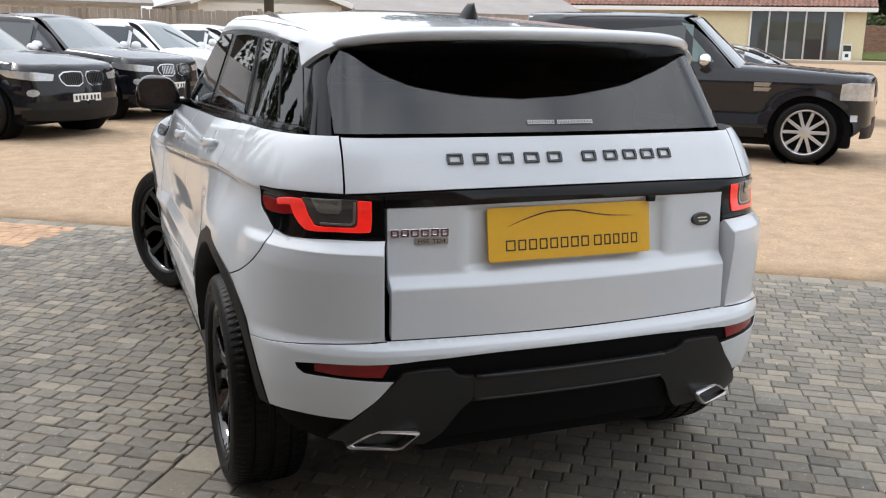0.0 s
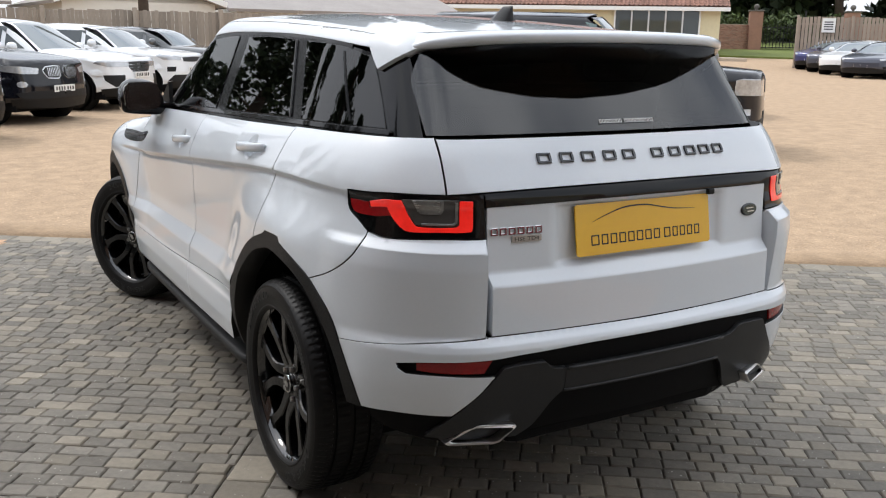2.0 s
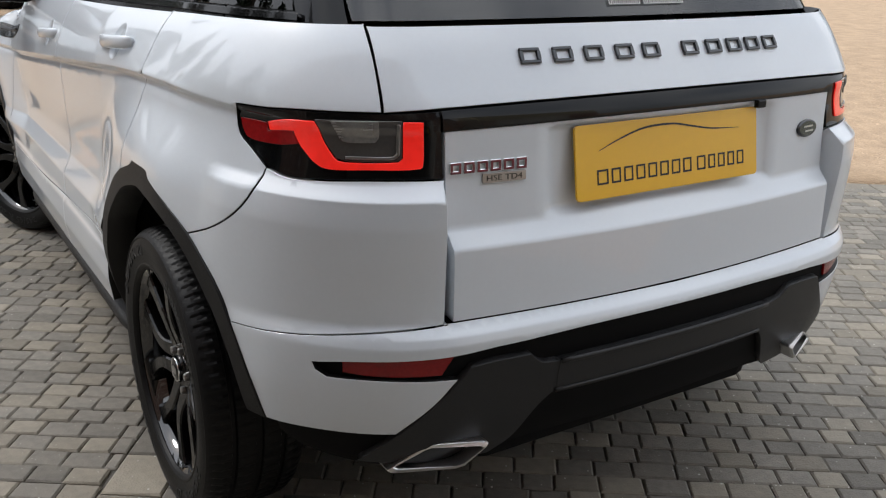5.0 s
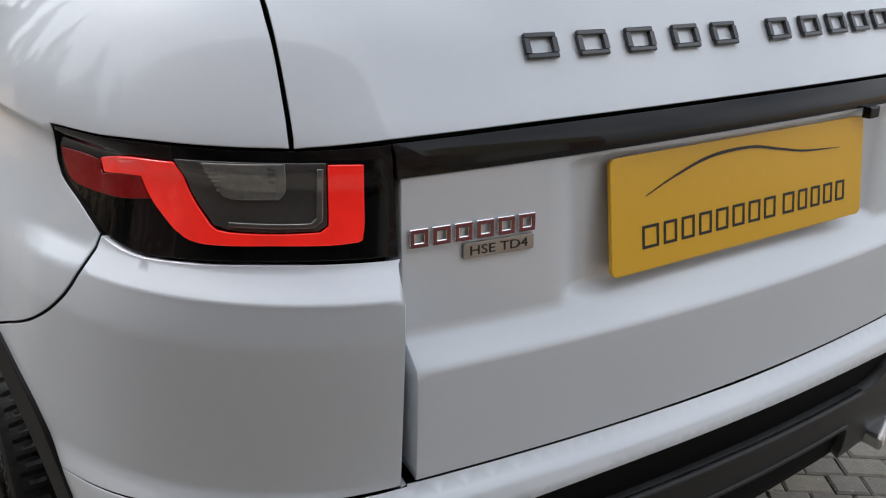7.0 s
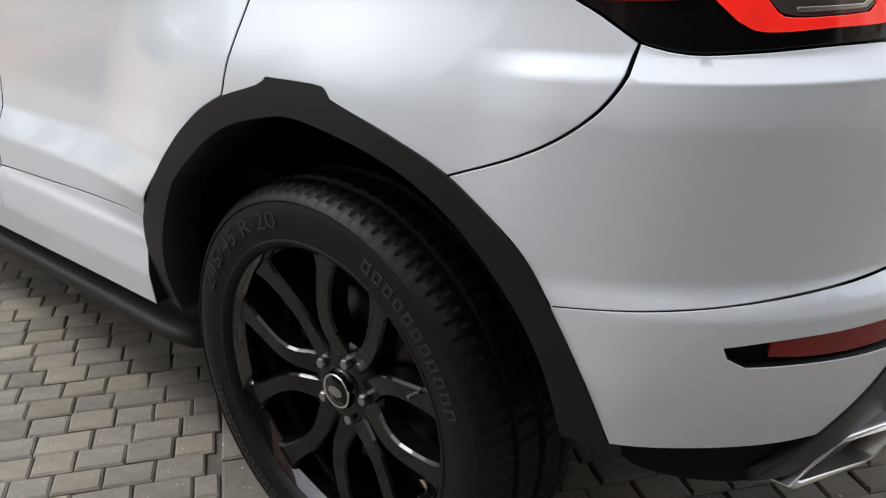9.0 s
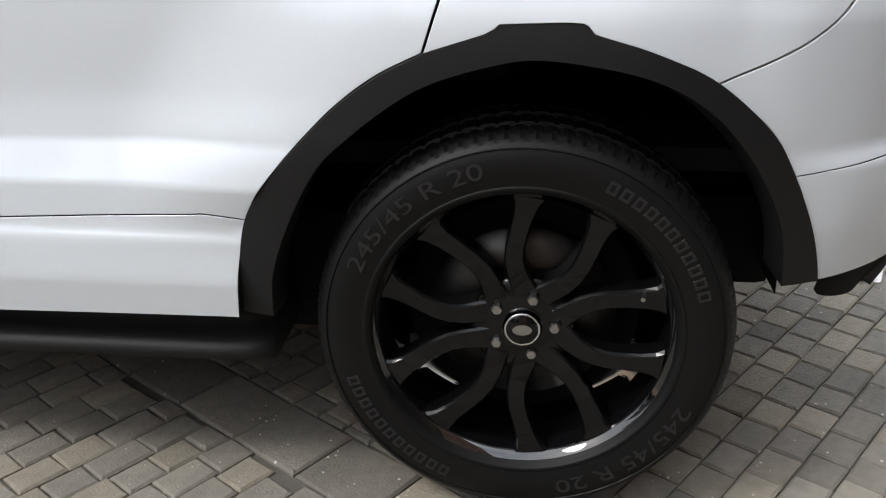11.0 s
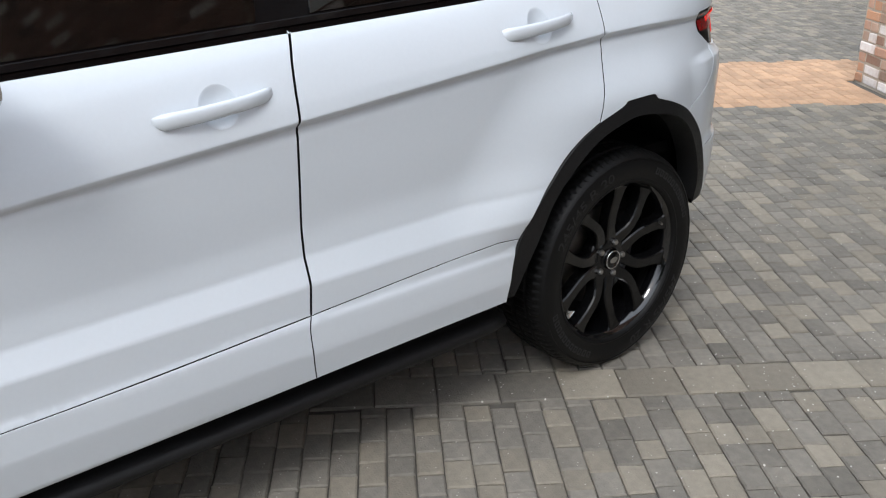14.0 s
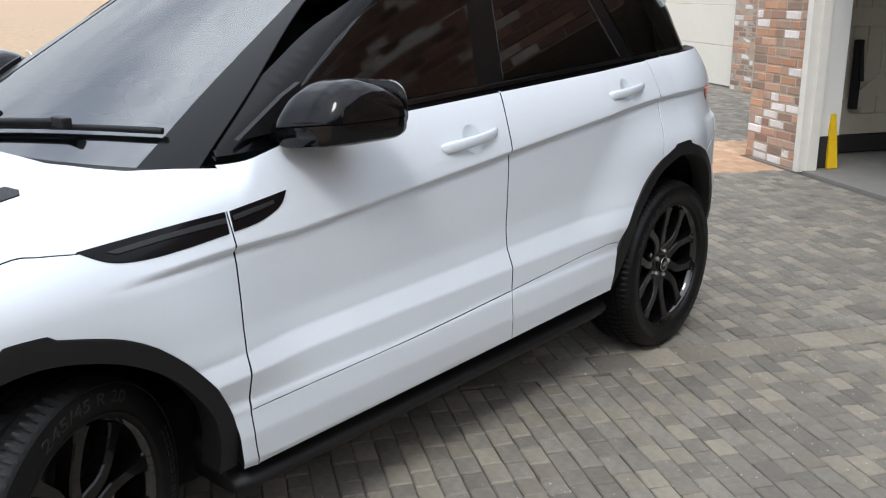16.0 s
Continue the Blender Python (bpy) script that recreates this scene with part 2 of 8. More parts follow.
    if both:
        k = len(v)
        f = f + [tuple(i + k for i in q[::-1]) for q in f]
        v, nn = np.vstack([v, mirrored_pts(v)]), np.vstack([nn, mirrored_pts(nn)])
        slots = slots * 2
    me = as_mesh(name, v, f, mat, nn)
    if gap_shade and mat is PAINT and hem:                      # deep rim of painted panels takes tyre black to stand for gap shade
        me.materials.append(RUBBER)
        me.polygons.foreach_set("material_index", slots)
    return me


# ---- materials ----
PAINT = material("pearl_white_paint", (0.665, 0.708, 0.752), 0.42, metal=0.06, specular=0.25, coat=1.0, grain=0.03, scale=900)
GLOSS_BLACK = material("gloss_black", (0.0035, 0.0035, 0.004), 0.10, coat=0.35, specular=0.12)
TRIM_BLACK = material("grained_black_plastic", (0.0085, 0.0085, 0.009), 0.5, grain=0.3, scale=120, bump=0.15, bump_scale=700, specular=0.3)
TRIM_GREY = material("dark_grey_plastic", (0.020, 0.0205, 0.022), 0.42, grain=0.2, scale=90, bump=0.1, bump_scale=800, specular=0.35)
UNDER = material("underside_black", (0.004, 0.004, 0.0045), 0.8, grain=0.3, scale=20, specular=0.15)
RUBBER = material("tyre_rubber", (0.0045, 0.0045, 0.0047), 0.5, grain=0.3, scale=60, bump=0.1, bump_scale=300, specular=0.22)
RIM_BLACK = material("black_alloy", (0.003, 0.003, 0.0033), 0.24, coat=0.25, specular=0.22)
RIM_GLOSS = material("gloss_black_barrel", (0.003, 0.003, 0.0035), 0.06, coat=1.0, specular=0.5)
TAILPIPE = material("satin_chrome", (0.72, 0.71, 0.70), 0.32, metal=1.0, grain=0.2, scale=30)
PILLAR_BLACK = material("satin_black_pillar", (0.004, 0.004, 0.0045), 0.18, coat=0.05, specular=0.14)
CHROME = material("chrome", (0.75, 0.75, 0.76), 0.12, metal=1.0)
STEEL = material("brushed_steel", (0.45, 0.44, 0.43), 0.35, metal=1.0, grain=0.3, scale=60)
GLASS_CLEAR = material("clear_glass", (0.80, 0.88, 0.86), 0.0, transmission=1.0)
LAMP_RED = material("lit_red_light_guide", (0.90, 0.022, 0.014), 0.2, coat=1.0, emit=0.42, grain=0.45, scale=30)
LENS_RED = material("red_lens", (0.30, 0.006, 0.008), 0.2, coat=0.4, specular=0.2, grain=0.35, scale=150)
LENS_SMOKE = material("smoked_lens", (0.075, 0.070, 0.066), 0.10, coat=1.0, grain=0.2, scale=200)
LENS_CLEAR = material("clear_lens", (0.33, 0.32, 0.30), 0.15, metal=0.4, coat=1.0, grain=0.4, scale=160)
PLATE_YELLOW = material("yellow_plate", (0.80, 0.45, 0.006), 0.30, coat=0.4, grain=0.05, scale=50)
INK_BLACK = material("black_print", (0.010, 0.010, 0.010), 0.4)
LETTER_GREY = material("dark_metal_letters", (0.055, 0.058, 0.062), 0.30, metal=0.7, coat=0.5)
DISC = material("dark_brake_disc", (0.10, 0.095, 0.09), 0.45, metal=1.0, grain=0.5, scale=40)


def pane_glass(name, tint, ior=1.5):
    """Thin tinted glass: light passes by the tint, and the surface mirrors by Fresnel."""
    m = bpy.data.materials.new(name)
    m.use_nodes = True
    n, l = m.node_tree.nodes, m.node_tree.links
    n.remove(n["Principled BSDF"])
    clear, gloss, mix, fr = n.new("ShaderNodeBsdfTransparent"), n.new("ShaderNodeBsdfGlossy"), n.new("ShaderNodeMixShader"), n.new("ShaderNodeFresnel")
    clear.inputs["Color"].default_value = (*tint, 1)
    gloss.inputs["Roughness"].default_value = 0.01
    fr.inputs["IOR"].default_value = ior
    l.new(fr.outputs[0], mix.inputs[0])
    l.new(clear.outputs[0], mix.inputs[1])
    l.new(gloss.outputs[0], mix.inputs[2])
    l.new(mix.outputs[0], n["Material Output"].inputs["Surface"])
    return m


GLASS_TINT = pane_glass("privacy_glass", (0.10, 0.11, 0.11), 1.6)
GLASS_REAR = pane_glass("dark_rear_glass", (0.13, 0.14, 0.14), 1.75)
GLASS_FRONT = pane_glass("green_tinted_glass", (0.50, 0.57, 0.55), 1.55)
GLASS_SCREEN = pane_glass("windscreen_glass", (0.50, 0.58, 0.56), 3.6)
# ---- the form of the parked car: rear axle at the origin, y ahead, z up ----
WHEEL_R = 0.364
ZS = np.array([0.16, 0.30, 0.37, 0.45, 0.525, 0.545, 0.622, 0.686, 0.75, 0.86, 0.975, 0.997, 1.013, 1.05, 1.09, 1.13, 1.17, 1.20, 1.30])
XS = np.array([0.80, 0.890, 0.931, 0.943, 0.941, 0.932, 0.931, 0.903, 0.897, 0.902, 0.904, 0.899, 0.918, 0.909, 0.894, 0.876, 0.853, 0.829, 0.74])


def smooth_step(v, a, b):
    s = np.clip((v - a) / (b - a), 0, 1)
    return s * s * (3 - 2 * s)


def eased(z, x, soft):
    """The profile in 1 mm steps, its corners eased; soft gives where the broad easing acts."""
    g = np.arange(z[0], z[-1], 0.001)
    v = np.interp(g, z, x)

    def blur(sig):
        k = np.exp(-0.5 * (np.arange(-4 * sig, 4 * sig + 1) / sig) ** 2)
        n = len(k) // 2
        return np.convolve(np.concatenate([2 * v[0] - v[n:0:-1], v, 2 * v[-1] - v[-2:-n - 2:-1]]), k / k.sum(), "valid")

    w = np.clip(soft(g), 0, 1)
    return g, blur(2) * (1 - w) + blur(14) * w, blur(45)


SIDE = eased(ZS, XS, lambda g: smooth_step(g, 1.035, 1.07) + smooth_step(g, 0.69, 0.73) * (1 - smooth_step(g, 0.94, 0.97)))


ZA = np.array([0.16, 0.30, 0.45, 0.55, 0.62, 0.70, 0.80, 0.90, 0.98, 1.001, 1.013, 1.05, 1.09, 1.13, 1.17, 1.20, 1.30])
XA = np.array([0.80, 0.868, 0.924, 0.936, 0.934, 0.930, 0.925, 0.917, 0.907, 0.903, 0.913, 0.907, 0.894, 0.876, 0.853, 0.829, 0.74])
AFT = eased(ZA, XA, lambda g: smooth_step(g, 1.03, 1.06) + 1 - smooth_step(g, 0.94, 0.97))


def smax(a, b, k):
    h = np.clip(0.5 + 0.5 * (a - b) / k, 0, 1)
    return b + (a - b) * h + k * h * (1 - h)


def belt(y):
    """Height of the window line."""
    return 1.19 + 0.033 * (1.1 - y)


def crease(y):
    """Height of the crease below the door handles."""
    return 1.00 + 0.086 * (1.1 - y) - 0.071 * np.maximum(0, 0.5 - y) ** 2 + 0.07 * np.maximum(0, y - 2.0)


def side_half(y, z):
    """Half width of the lower body."""
    zc, zb = crease(y), belt(y)
    level = np.where(z < 0.6, z, np.where(z < zc, 0.6 + (z - 0.6) * 0.405 / (zc - 0.6), 1.005 + (z - zc) * 0.185 / (zb - zc)))
    fade = smooth_step(y, 2.28, 2.55)
    base = np.interp(level, SIDE[0], SIDE[1]) * (1 - fade) + np.interp(level, SIDE[0], SIDE[2]) * fade
    plain = smooth_step(-y, 0.10, 0.36)              # behind the wheel the flank has no door sculpture
    base = base * (1 - plain) + np.interp(level, AFT[0], AFT[1]) * plain
    aft, fore = np.maximum(0, -0.05 - y), np.maximum(0, y - 2.55)
    high = smooth_step(z, 0.88, 1.05)
    taper = 0.42 * aft**2 + 0.16 * fore**2 + ((0.07 * np.maximum(0, 0.5 - np.maximum(y, -0.05)) - 0.02 * smooth_step(-y, 0.05, 0.40)) + 0.03 * smooth_step(y, 1.9, 2.6)) * high
    flare = 0
    for axle in (0.0, 2.66):
        r = np.sqrt((y - axle) ** 2 + 0.9 * (z - 0.36) ** 2)
        flare = flare + 0.050 * (1 - smooth_step(r, 0.46, 0.76)) * smooth_step(z, 0.50, 0.72) * (1 - 0.75 * smooth_step(-y, 0.12, 0.38) * (axle == 0))
    low_bump = 0.009 * smooth_step(aft, 0.30, 0.48) * (1 - smooth_step(z, 0.650, 0.690))
    return base - taper + flare + low_bump


ZR = np.array([0.16, 0.28, 0.40, 0.50, 0.575, 0.62, 0.655, 0.672, 0.69, 0.80, 0.836, 0.866, 0.874, 1.00, 1.08, 1.10, 1.14, 1.20, 1.25, 1.30])
YR = np.array([0.60, 0.68, 0.745, 0.775, 0.79, 0.80, 0.803, 0.796, 0.772, 0.770, 0.769, 0.741, 0.738, 0.730, 0.728, 0.720, 0.697, 0.664, 0.63, 0.58])


TAIL = eased(ZR, YR, lambda g: smooth_step(g, 1.075, 1.10) + 1 - smooth_step(g, 0.58, 0.63))


def z_at(level, y):
    """Height on the flank of a level of its profile."""
    zc, zb = crease(y), belt(y)
    return 0.6 + (level - 0.6) * (zc - 0.6) / 0.405 if level < 1.005 else zc + (level - 1.005) * (zb - zc) / 0.185


def rear_y(x, z):
    """Where the tail stands: a ledge below the plate, set higher on the bumper corners, and a shallow recess round the plate."""
    a = np.abs(x)
    corner = smooth_step(a, 0.5530, 0.5565)
    level = z - 0.104 * corner * (smooth_step(z, 0.72, 0.86) - smooth_step(z, 0.975, 1.06))
    hollow = 0.018 * (1 - smooth_step(a, 0.295, 0.345)) * smooth_step(z, 0.868, 0.888) * (1 - smooth_step(z, 1.048, 1.054))
    return -np.interp(level, TAIL[0], TAIL[1]) + 0.125 * x**2 + hollow


def top_z(x, y):
    """The bonnet ahead of the windscreen, the window line behind."""
    a = np.abs(x)
    hood = 1.155 - 0.105 * np.clip(y - 2.05, 0, 2) - 0.09 * np.clip(y - 2.7, 0, 1) ** 2 - 0.045 * (a / 0.8) ** 3
    return np.where(y > 1.9, hood + 0.3 * (1 - smooth_step(y, 1.9, 2.15)), hood * 0 + 1.45)


def front_y(x, z):
    return 3.50 - 0.16 * x**2 - 0.10 * np.maximum(0, z - 0.75) - 0.25 * np.maximum(0, 0.4 - z)


def body_f(p):
    x, y, z = p[..., 0], p[..., 1], p[..., 2]
    f = smax(np.abs(x) - side_half(y, z), rear_y(x, z) - y, 0.16 + 0.04 * (1 - smooth_step(z, 0.93, 0.98)))
    # the bumper corners stand a little proud below the lamps
    f = f - 0.017 * smooth_step(-y, 0.30, 0.42) * smooth_step(np.abs(x), 0.5530, 0.5565) * (1 - np.clip((z - 0.938) / 0.024, 0, 1)) * np.clip((z - 0.69) / 0.20, 0, 1)
    f = smax(f, y - front_y(x, z), 0.22)
    return smax(f, z - top_z(x, y), 0.07)


def roof_z(x, y):
    a = np.abs(x)
    return 1.622 - 0.037 * np.maximum(0, 1.15 - y) ** 1.7 - 0.13 * np.maximum(0, y - 1.15) ** 2 - 0.029 * (a / 0.6) ** 2


def cabin_half(y, z):
    return 0.797 - 0.335 * (z - 1.19) - 0.20 * np.maximum(0, 0.1 - y) ** 1.5 - 0.03 * np.maximum(0, y - 1.4) ** 2


def screen_y(x, z):
    """The rear window's slope."""
    return -0.605 + 0.68 * (z - 1.24) + 0.16 * x**2


def wind_y(x, z):
    return 2.355 - 1.71 * (z - 1.10) - 0.30 * x**2


def cabin_f(p):
    x, y, z = p[..., 0], p[..., 1], p[..., 2]
    f = smax(np.abs(x) - cabin_half(y, z), screen_y(x, z) - y, 0.10)
    f = smax(f, (y - wind_y(x, z)) * 0.5, 0.05)
    return smax(f, z - roof_z(x, y), 0.05)


def cast(f, origin, way, far=1.6):
    """Points where rays from inside leave the form f, and the normals there."""
    lo, hi = np.zeros(len(origin)), np.full(len(origin), far)
    for _ in range(34):
        mid = (lo + hi) / 2
        inside = f(origin + way * mid[:, None]) < 0
        lo, hi = np.where(inside, mid, lo), np.where(inside, hi, mid)
    p = origin + way * lo[:, None]
    e = 0.0015
    n = np.stack([f(p + e * u) - f(p - e * u) for u in np.eye(3)], -1)
    return p, n / np.maximum(np.linalg.norm(n, axis=1, keepdims=True), 1e-9)


ARC = math.pi / 2 * 0.45


def wrap_rays(d, side=-1):
    """Rays for (s, z): s is y + 0.1 along the flank, runs round the rear corner below 0 and round the front corner above 3."""
    s, z = d[:, 0], d[:, 1]
    t = np.clip(-s / 0.45, 0, math.pi / 2)
    u = np.clip((s - 3.0) / 0.45, 0, math.pi / 2)
    past_r, past_f = np.maximum(0, -s - ARC), np.maximum(0, s - 3.0 - ARC)
    a = t - u
    ox = 0.40 + 0.15 * np.cos(a) - past_r - past_f
    oy = np.clip(s, 0, 3.0) - 0.10 - 0.15 * np.sin(a)
    way = np.stack([side * np.cos(a), -np.sin(a), 0 * a], 1)
    return np.stack([side * ox, oy, z], 1), way


def wrap(d):
    return cast(body_f, *wrap_rays(np.asarray(d, float)))


def tail(d):
    """(x, z) seen from behind."""
    d = np.asarray(d, float)
    o = np.stack([d[:, 0], 0 * d[:, 0] - 0.1, d[:, 1]], 1)
    return cast(body_f, o, np.tile([0.0, -1, 0], (len(d), 1)))


def bonnet(d):
    """(x, y) seen from above."""
    d = np.asarray(d, float)
    return cast(body_f, np.stack([d[:, 0], d[:, 1], 0 * d[:, 0] + 0.7], 1), np.tile([0.0, 0, 1], (len(d), 1)))


def cabin_side(d):
    """(y, z) on the window band."""
    d = np.asarray(d, float)
    return cast(cabin_f, np.stack([0 * d[:, 0], d[:, 0], d[:, 1]], 1), np.tile([-1.0, 0, 0], (len(d), 1)))


def cabin_rear(d):
    d = np.asarray(d, float)
    return cast(cabin_f, np.stack([d[:, 0], 0 * d[:, 0] + 0.4, d[:, 1]], 1), np.tile([0.0, -1, 0], (len(d), 1)))


def cabin_front(d):
    d = np.asarray(d, float)
    return cast(cabin_f, np.stack([d[:, 0], 0 * d[:, 0] + 0.4, d[:, 1]], 1), np.tile([0.0, 1, 0], (len(d), 1)), 2.5)


def cabin_top(d):
    d = np.asarray(d, float)
    return cast(cabin_f, np.stack([d[:, 0], d[:, 1], 0 * d[:, 0] + 1.2], 1), np.tile([0.0, 0, 1], (len(d), 1)))


def cabin_wrap(d):
    """(s, z) round the cabin's rear corner: s is y - 0.1 along the side."""
    d = np.asarray(d, float)
    s, z = d[:, 0], d[:, 1]
    a = np.clip(-s / 0.45, 0, math.pi / 2)
    o = np.stack([-0.30 + 0 * s, 0.10 + np.maximum(0, s), z], 1)
    return cast(cabin_f, o, np.stack([-np.cos(a), -np.sin(a), 0 * a], 1))


def cabin_wrap_y(d):
    """The same, with s equal to y along the side."""
    return cabin_wrap(np.asarray(d, float) - np.array([0.1, 0.0]))

# ---- ground: gravel yard that rises gently, block paving on its own bed ----
E1 = Vector((math.cos(radians(-35)), math.sin(radians(-35)), 0))
E2 = Vector((-E1.y, E1.x, 0))
EDGE_V = 3.13


def uv(u, v, z=0.0):
    """A place in the paving's own directions."""
    return E1 * u + E2 * v + Vector((0, 0, z))


def rise(x, y):
    """Height of the yard."""
    v = E2.x * x + E2.y * y
    h = 0.0105 * max(0, v - 3.4)
    return h + 0.03 * max(0, min(v, 75) - 42) if v > 3.4 else 0.0


STONE_MIX = material("gravel_bed", (0.52, 0.370, 0.235), 0.95, second=(0.30, 0.213, 0.138), scale=48, bump=1.0, bump_scale=95)
PAVING_BED = material("paving_sand", (0.115, 0.105, 0.09), 0.95, grain=0.4, scale=30)
GRASS = material("lawn_grass", (0.17, 0.20, 0.045), 0.9, second=(0.10, 0.13, 0.03), scale=3, bump=0.5, bump_scale=60)
us = np.concatenate([[-400, -150, -60], np.arange(-30, 61, 3.0), [90, 150, 400]])
vs = np.concatenate([[-400, -120, -40, -20, -12, 3.0, EDGE_V - 0.015, EDGE_V], np.arange(3.6, 80, 3.0), [100, 160, 400]])
gv, gf = [], []
for v in vs:
    for u in us:
        p = uv(u, v)
        gv.append((p.x, p.y, (-0.14 if v < EDGE_V - 0.01 else rise(p.x, p.y) + (0.012 if v < 3.3 else 0.0))))
for j in range(len(vs) - 1):
    for i in range(len(us) - 1):
        a = j * len(us) + i
        gf.append((a, a + 1, a + len(us) + 1, a + len(us)))
ground = tagged(part("ground", as_mesh("ground", gv, gf, STONE_MIX), STONE_MIX), "golden gravel yard rising gently", "gravel", kind="structure")
bed = box((-9, -11, -0.12), (12.5, EDGE_V - 0.02, -0.0105))
pavement = tagged(part("pavement", bed, PAVING_BED, m=Matrix.Rotation(radians(-35), 4, "Z")), "grey and buff tumbled block paving", "paving", kind="structure")

# loose stones lie along the paving edge and over the near yard
pebble = bmesh.new()
bmesh.ops.create_icosphere(pebble, subdivisions=1, radius=1)
base_v = np.array([v.co for v in pebble.verts])
base_f = np.array([[v.index for v in f.verts] for f in pebble.faces])
pebble.free()
rng = np.random.default_rng(5)
count = 42000
pv = EDGE_V + 0.01 + 7.5 * rng.random(count) ** 1.7
pu = -9 + 18 * rng.random(count)
size = (0.005 + 0.009 * rng.random(count) ** 2)
turn = rng.random(count) * 6.28
loc = np.stack([E1.x * pu + E2.x * pv, E1.y * pu + E2.y * pv, 0 * pu], 1)
loc[:, 2] = [rise(x, y) + 0.0005 for x, y, _ in loc]
shape = size[:, None] * (0.6 + 0.8 * rng.random((count, 3))) * np.array([1, 1, 0.22])
pts = base_v[None] * shape[:, None]
c, s = np.cos(turn)[:, None], np.sin(turn)[:, None]
pts = np.stack([pts[..., 0] * c - pts[..., 1] * s, pts[..., 0] * s + pts[..., 1] * c, pts[..., 2]], -1) + loc[:, None]
faces = (base_f[None] + (np.arange(count) * len(base_v))[:, None, None]).reshape(-1, 3)
PEBBLE = material("flint_gravel", (0.53, 0.385, 0.25), 0.85, second=(0.40, 0.285, 0.185), scale=12, island=0.25)
tagged(part("gravel_stones", as_mesh("gravel_stones", pts.reshape(-1, 3), faces, PEBBLE, smooth=False), PEBBLE), "loose golden flint gravel stones on the yard", "gravel", kind="stuff")

# ---- the white car ----
car = empty("car", "pearl white compact SUV with black alloys, parked on block paving", "car")
MID = -(ARC + 0.40)          # s on the centre line of the tail
FMID = 3.0 + ARC + 0.40      # s on the centre line of the nose


def off_centre(a, b):
    return not (abs(a[0] - MID) < 0.006 and abs(b[0] - MID) < 0.006) and not (abs(a[0] - FMID) < 0.006 and abs(b[0] - FMID) < 0.006)


def both_sides(name, line, surf, mat, label="", parents=None, **kw):
    """The same panel on both flanks, each an object of its own."""
    made = []
    for k in (False, True):
        made.append(part(name, patch(name, line, surf, mat, right=k, **kw), mat, parents[k] if parents else car, label))
    return made


# edges that panels share
DOOR_GAP = [(1.170, 1.192), (1.192, 1.117), (1.203, 1.015), (1.208, 0.80), (1.210, 0.67), (1.219, 0.543)]
DOOR_GAP_LOW = [(1.219, 0.543), (1.228, 0.515), (1.224, 0.44), (1.215, 0.371)]
WING_GAP = [(2.238, 1.109), (2.264, 1.065), (2.282, 1.017), (2.280, 0.87), (2.290, 0.63), (2.292, 0.515)]
WING_GAP_LOW = [(2.292, 0.515), (2.283, 0.43), (2.265, 0.345)]
QUARTER_GAP = [(0.190, 1.223), (0.196, 1.12), (0.210, 1.03), (0.228, 0.948), (0.244, 0.896), (0.260, 0.846)]
SEAM_LOW = [(0.558, 0.567), (0.632, 0.574), (0.672, 0.571), (0.961, 0.556), (1.219, 0.543)]
SEAM_LOW_F = [(1.219, 0.543), (1.70, 0.526), (2.292, 0.515)]
ARCH_FORE = [(0.260, 0.846), (0.33, 0.811), (0.39, 0.768), (0.44, 0.721), (0.49, 0.667), (0.53, 0.617), (0.558, 0.567)]
ARCH_FOOT = [(0.558, 0.567), (0.578, 0.48), (0.590, 0.380)]
ARCH_TOP_AFT = [(-0.150, 0.802), (-0.073, 0.846), (0.008, 0.877)]
ARCH_AFT = [(-0.263, 0.645), (-0.224, 0.723), (-0.150, 0.802)]
ARCH_TAIL = [(-0.325, 0.455), (-0.295, 0.556), (-0.263, 0.645)]
CORNER_SEAM = [(-0.3344, 0.9767), (-0.3226, 0.9442), (-0.2999, 0.9041), (-0.2639, 0.866), (-0.214, 0.832), (-0.150, 0.802)]
LAMP_TOP = [(-0.508, 1.094), (-0.3976, 1.0931), (-0.3325, 1.0882), (-0.2653, 1.0856)]
LAMP_NOSE = [(-0.2653, 1.0856), (-0.2614, 1.0576), (-0.2713, 1.0268), (-0.3009, 1.005), (-0.3344, 0.9767)]
LAMP_FOOT = [(-0.3344, 0.9767), (-0.3744, 0.9671), (-0.4243, 0.9691), (-0.4949, 0.9732), (-0.5927, 0.9711)]
TAIL_GAP = [(-0.483, 1.243), (-0.4943, 1.2), (-0.4998, 1.17), (-0.5061, 1.121), (-0.508, 1.094)]
BUMPER_SEAM = [(-0.263, 0.648), (-0.38, 0.666), (-0.48, 0.681), (-0.594, 0.690)]


def raised(line, up=0.0022):
    """The same edge a little higher."""
    return [(s_, z + up) for s_, z in line]


def belt_line(a, b):
    """The window line from y = a to y = b, in s."""
    return [(y + 0.1, float(belt(y))) for y in np.linspace(a, b, 5)]


def y_of(s_):
    """y of a place along the flank, round the rear corner too."""
    return s_ - 0.1 if s_ >= 0 else -0.1 - 0.47 * math.sin(-s_ / 0.45)


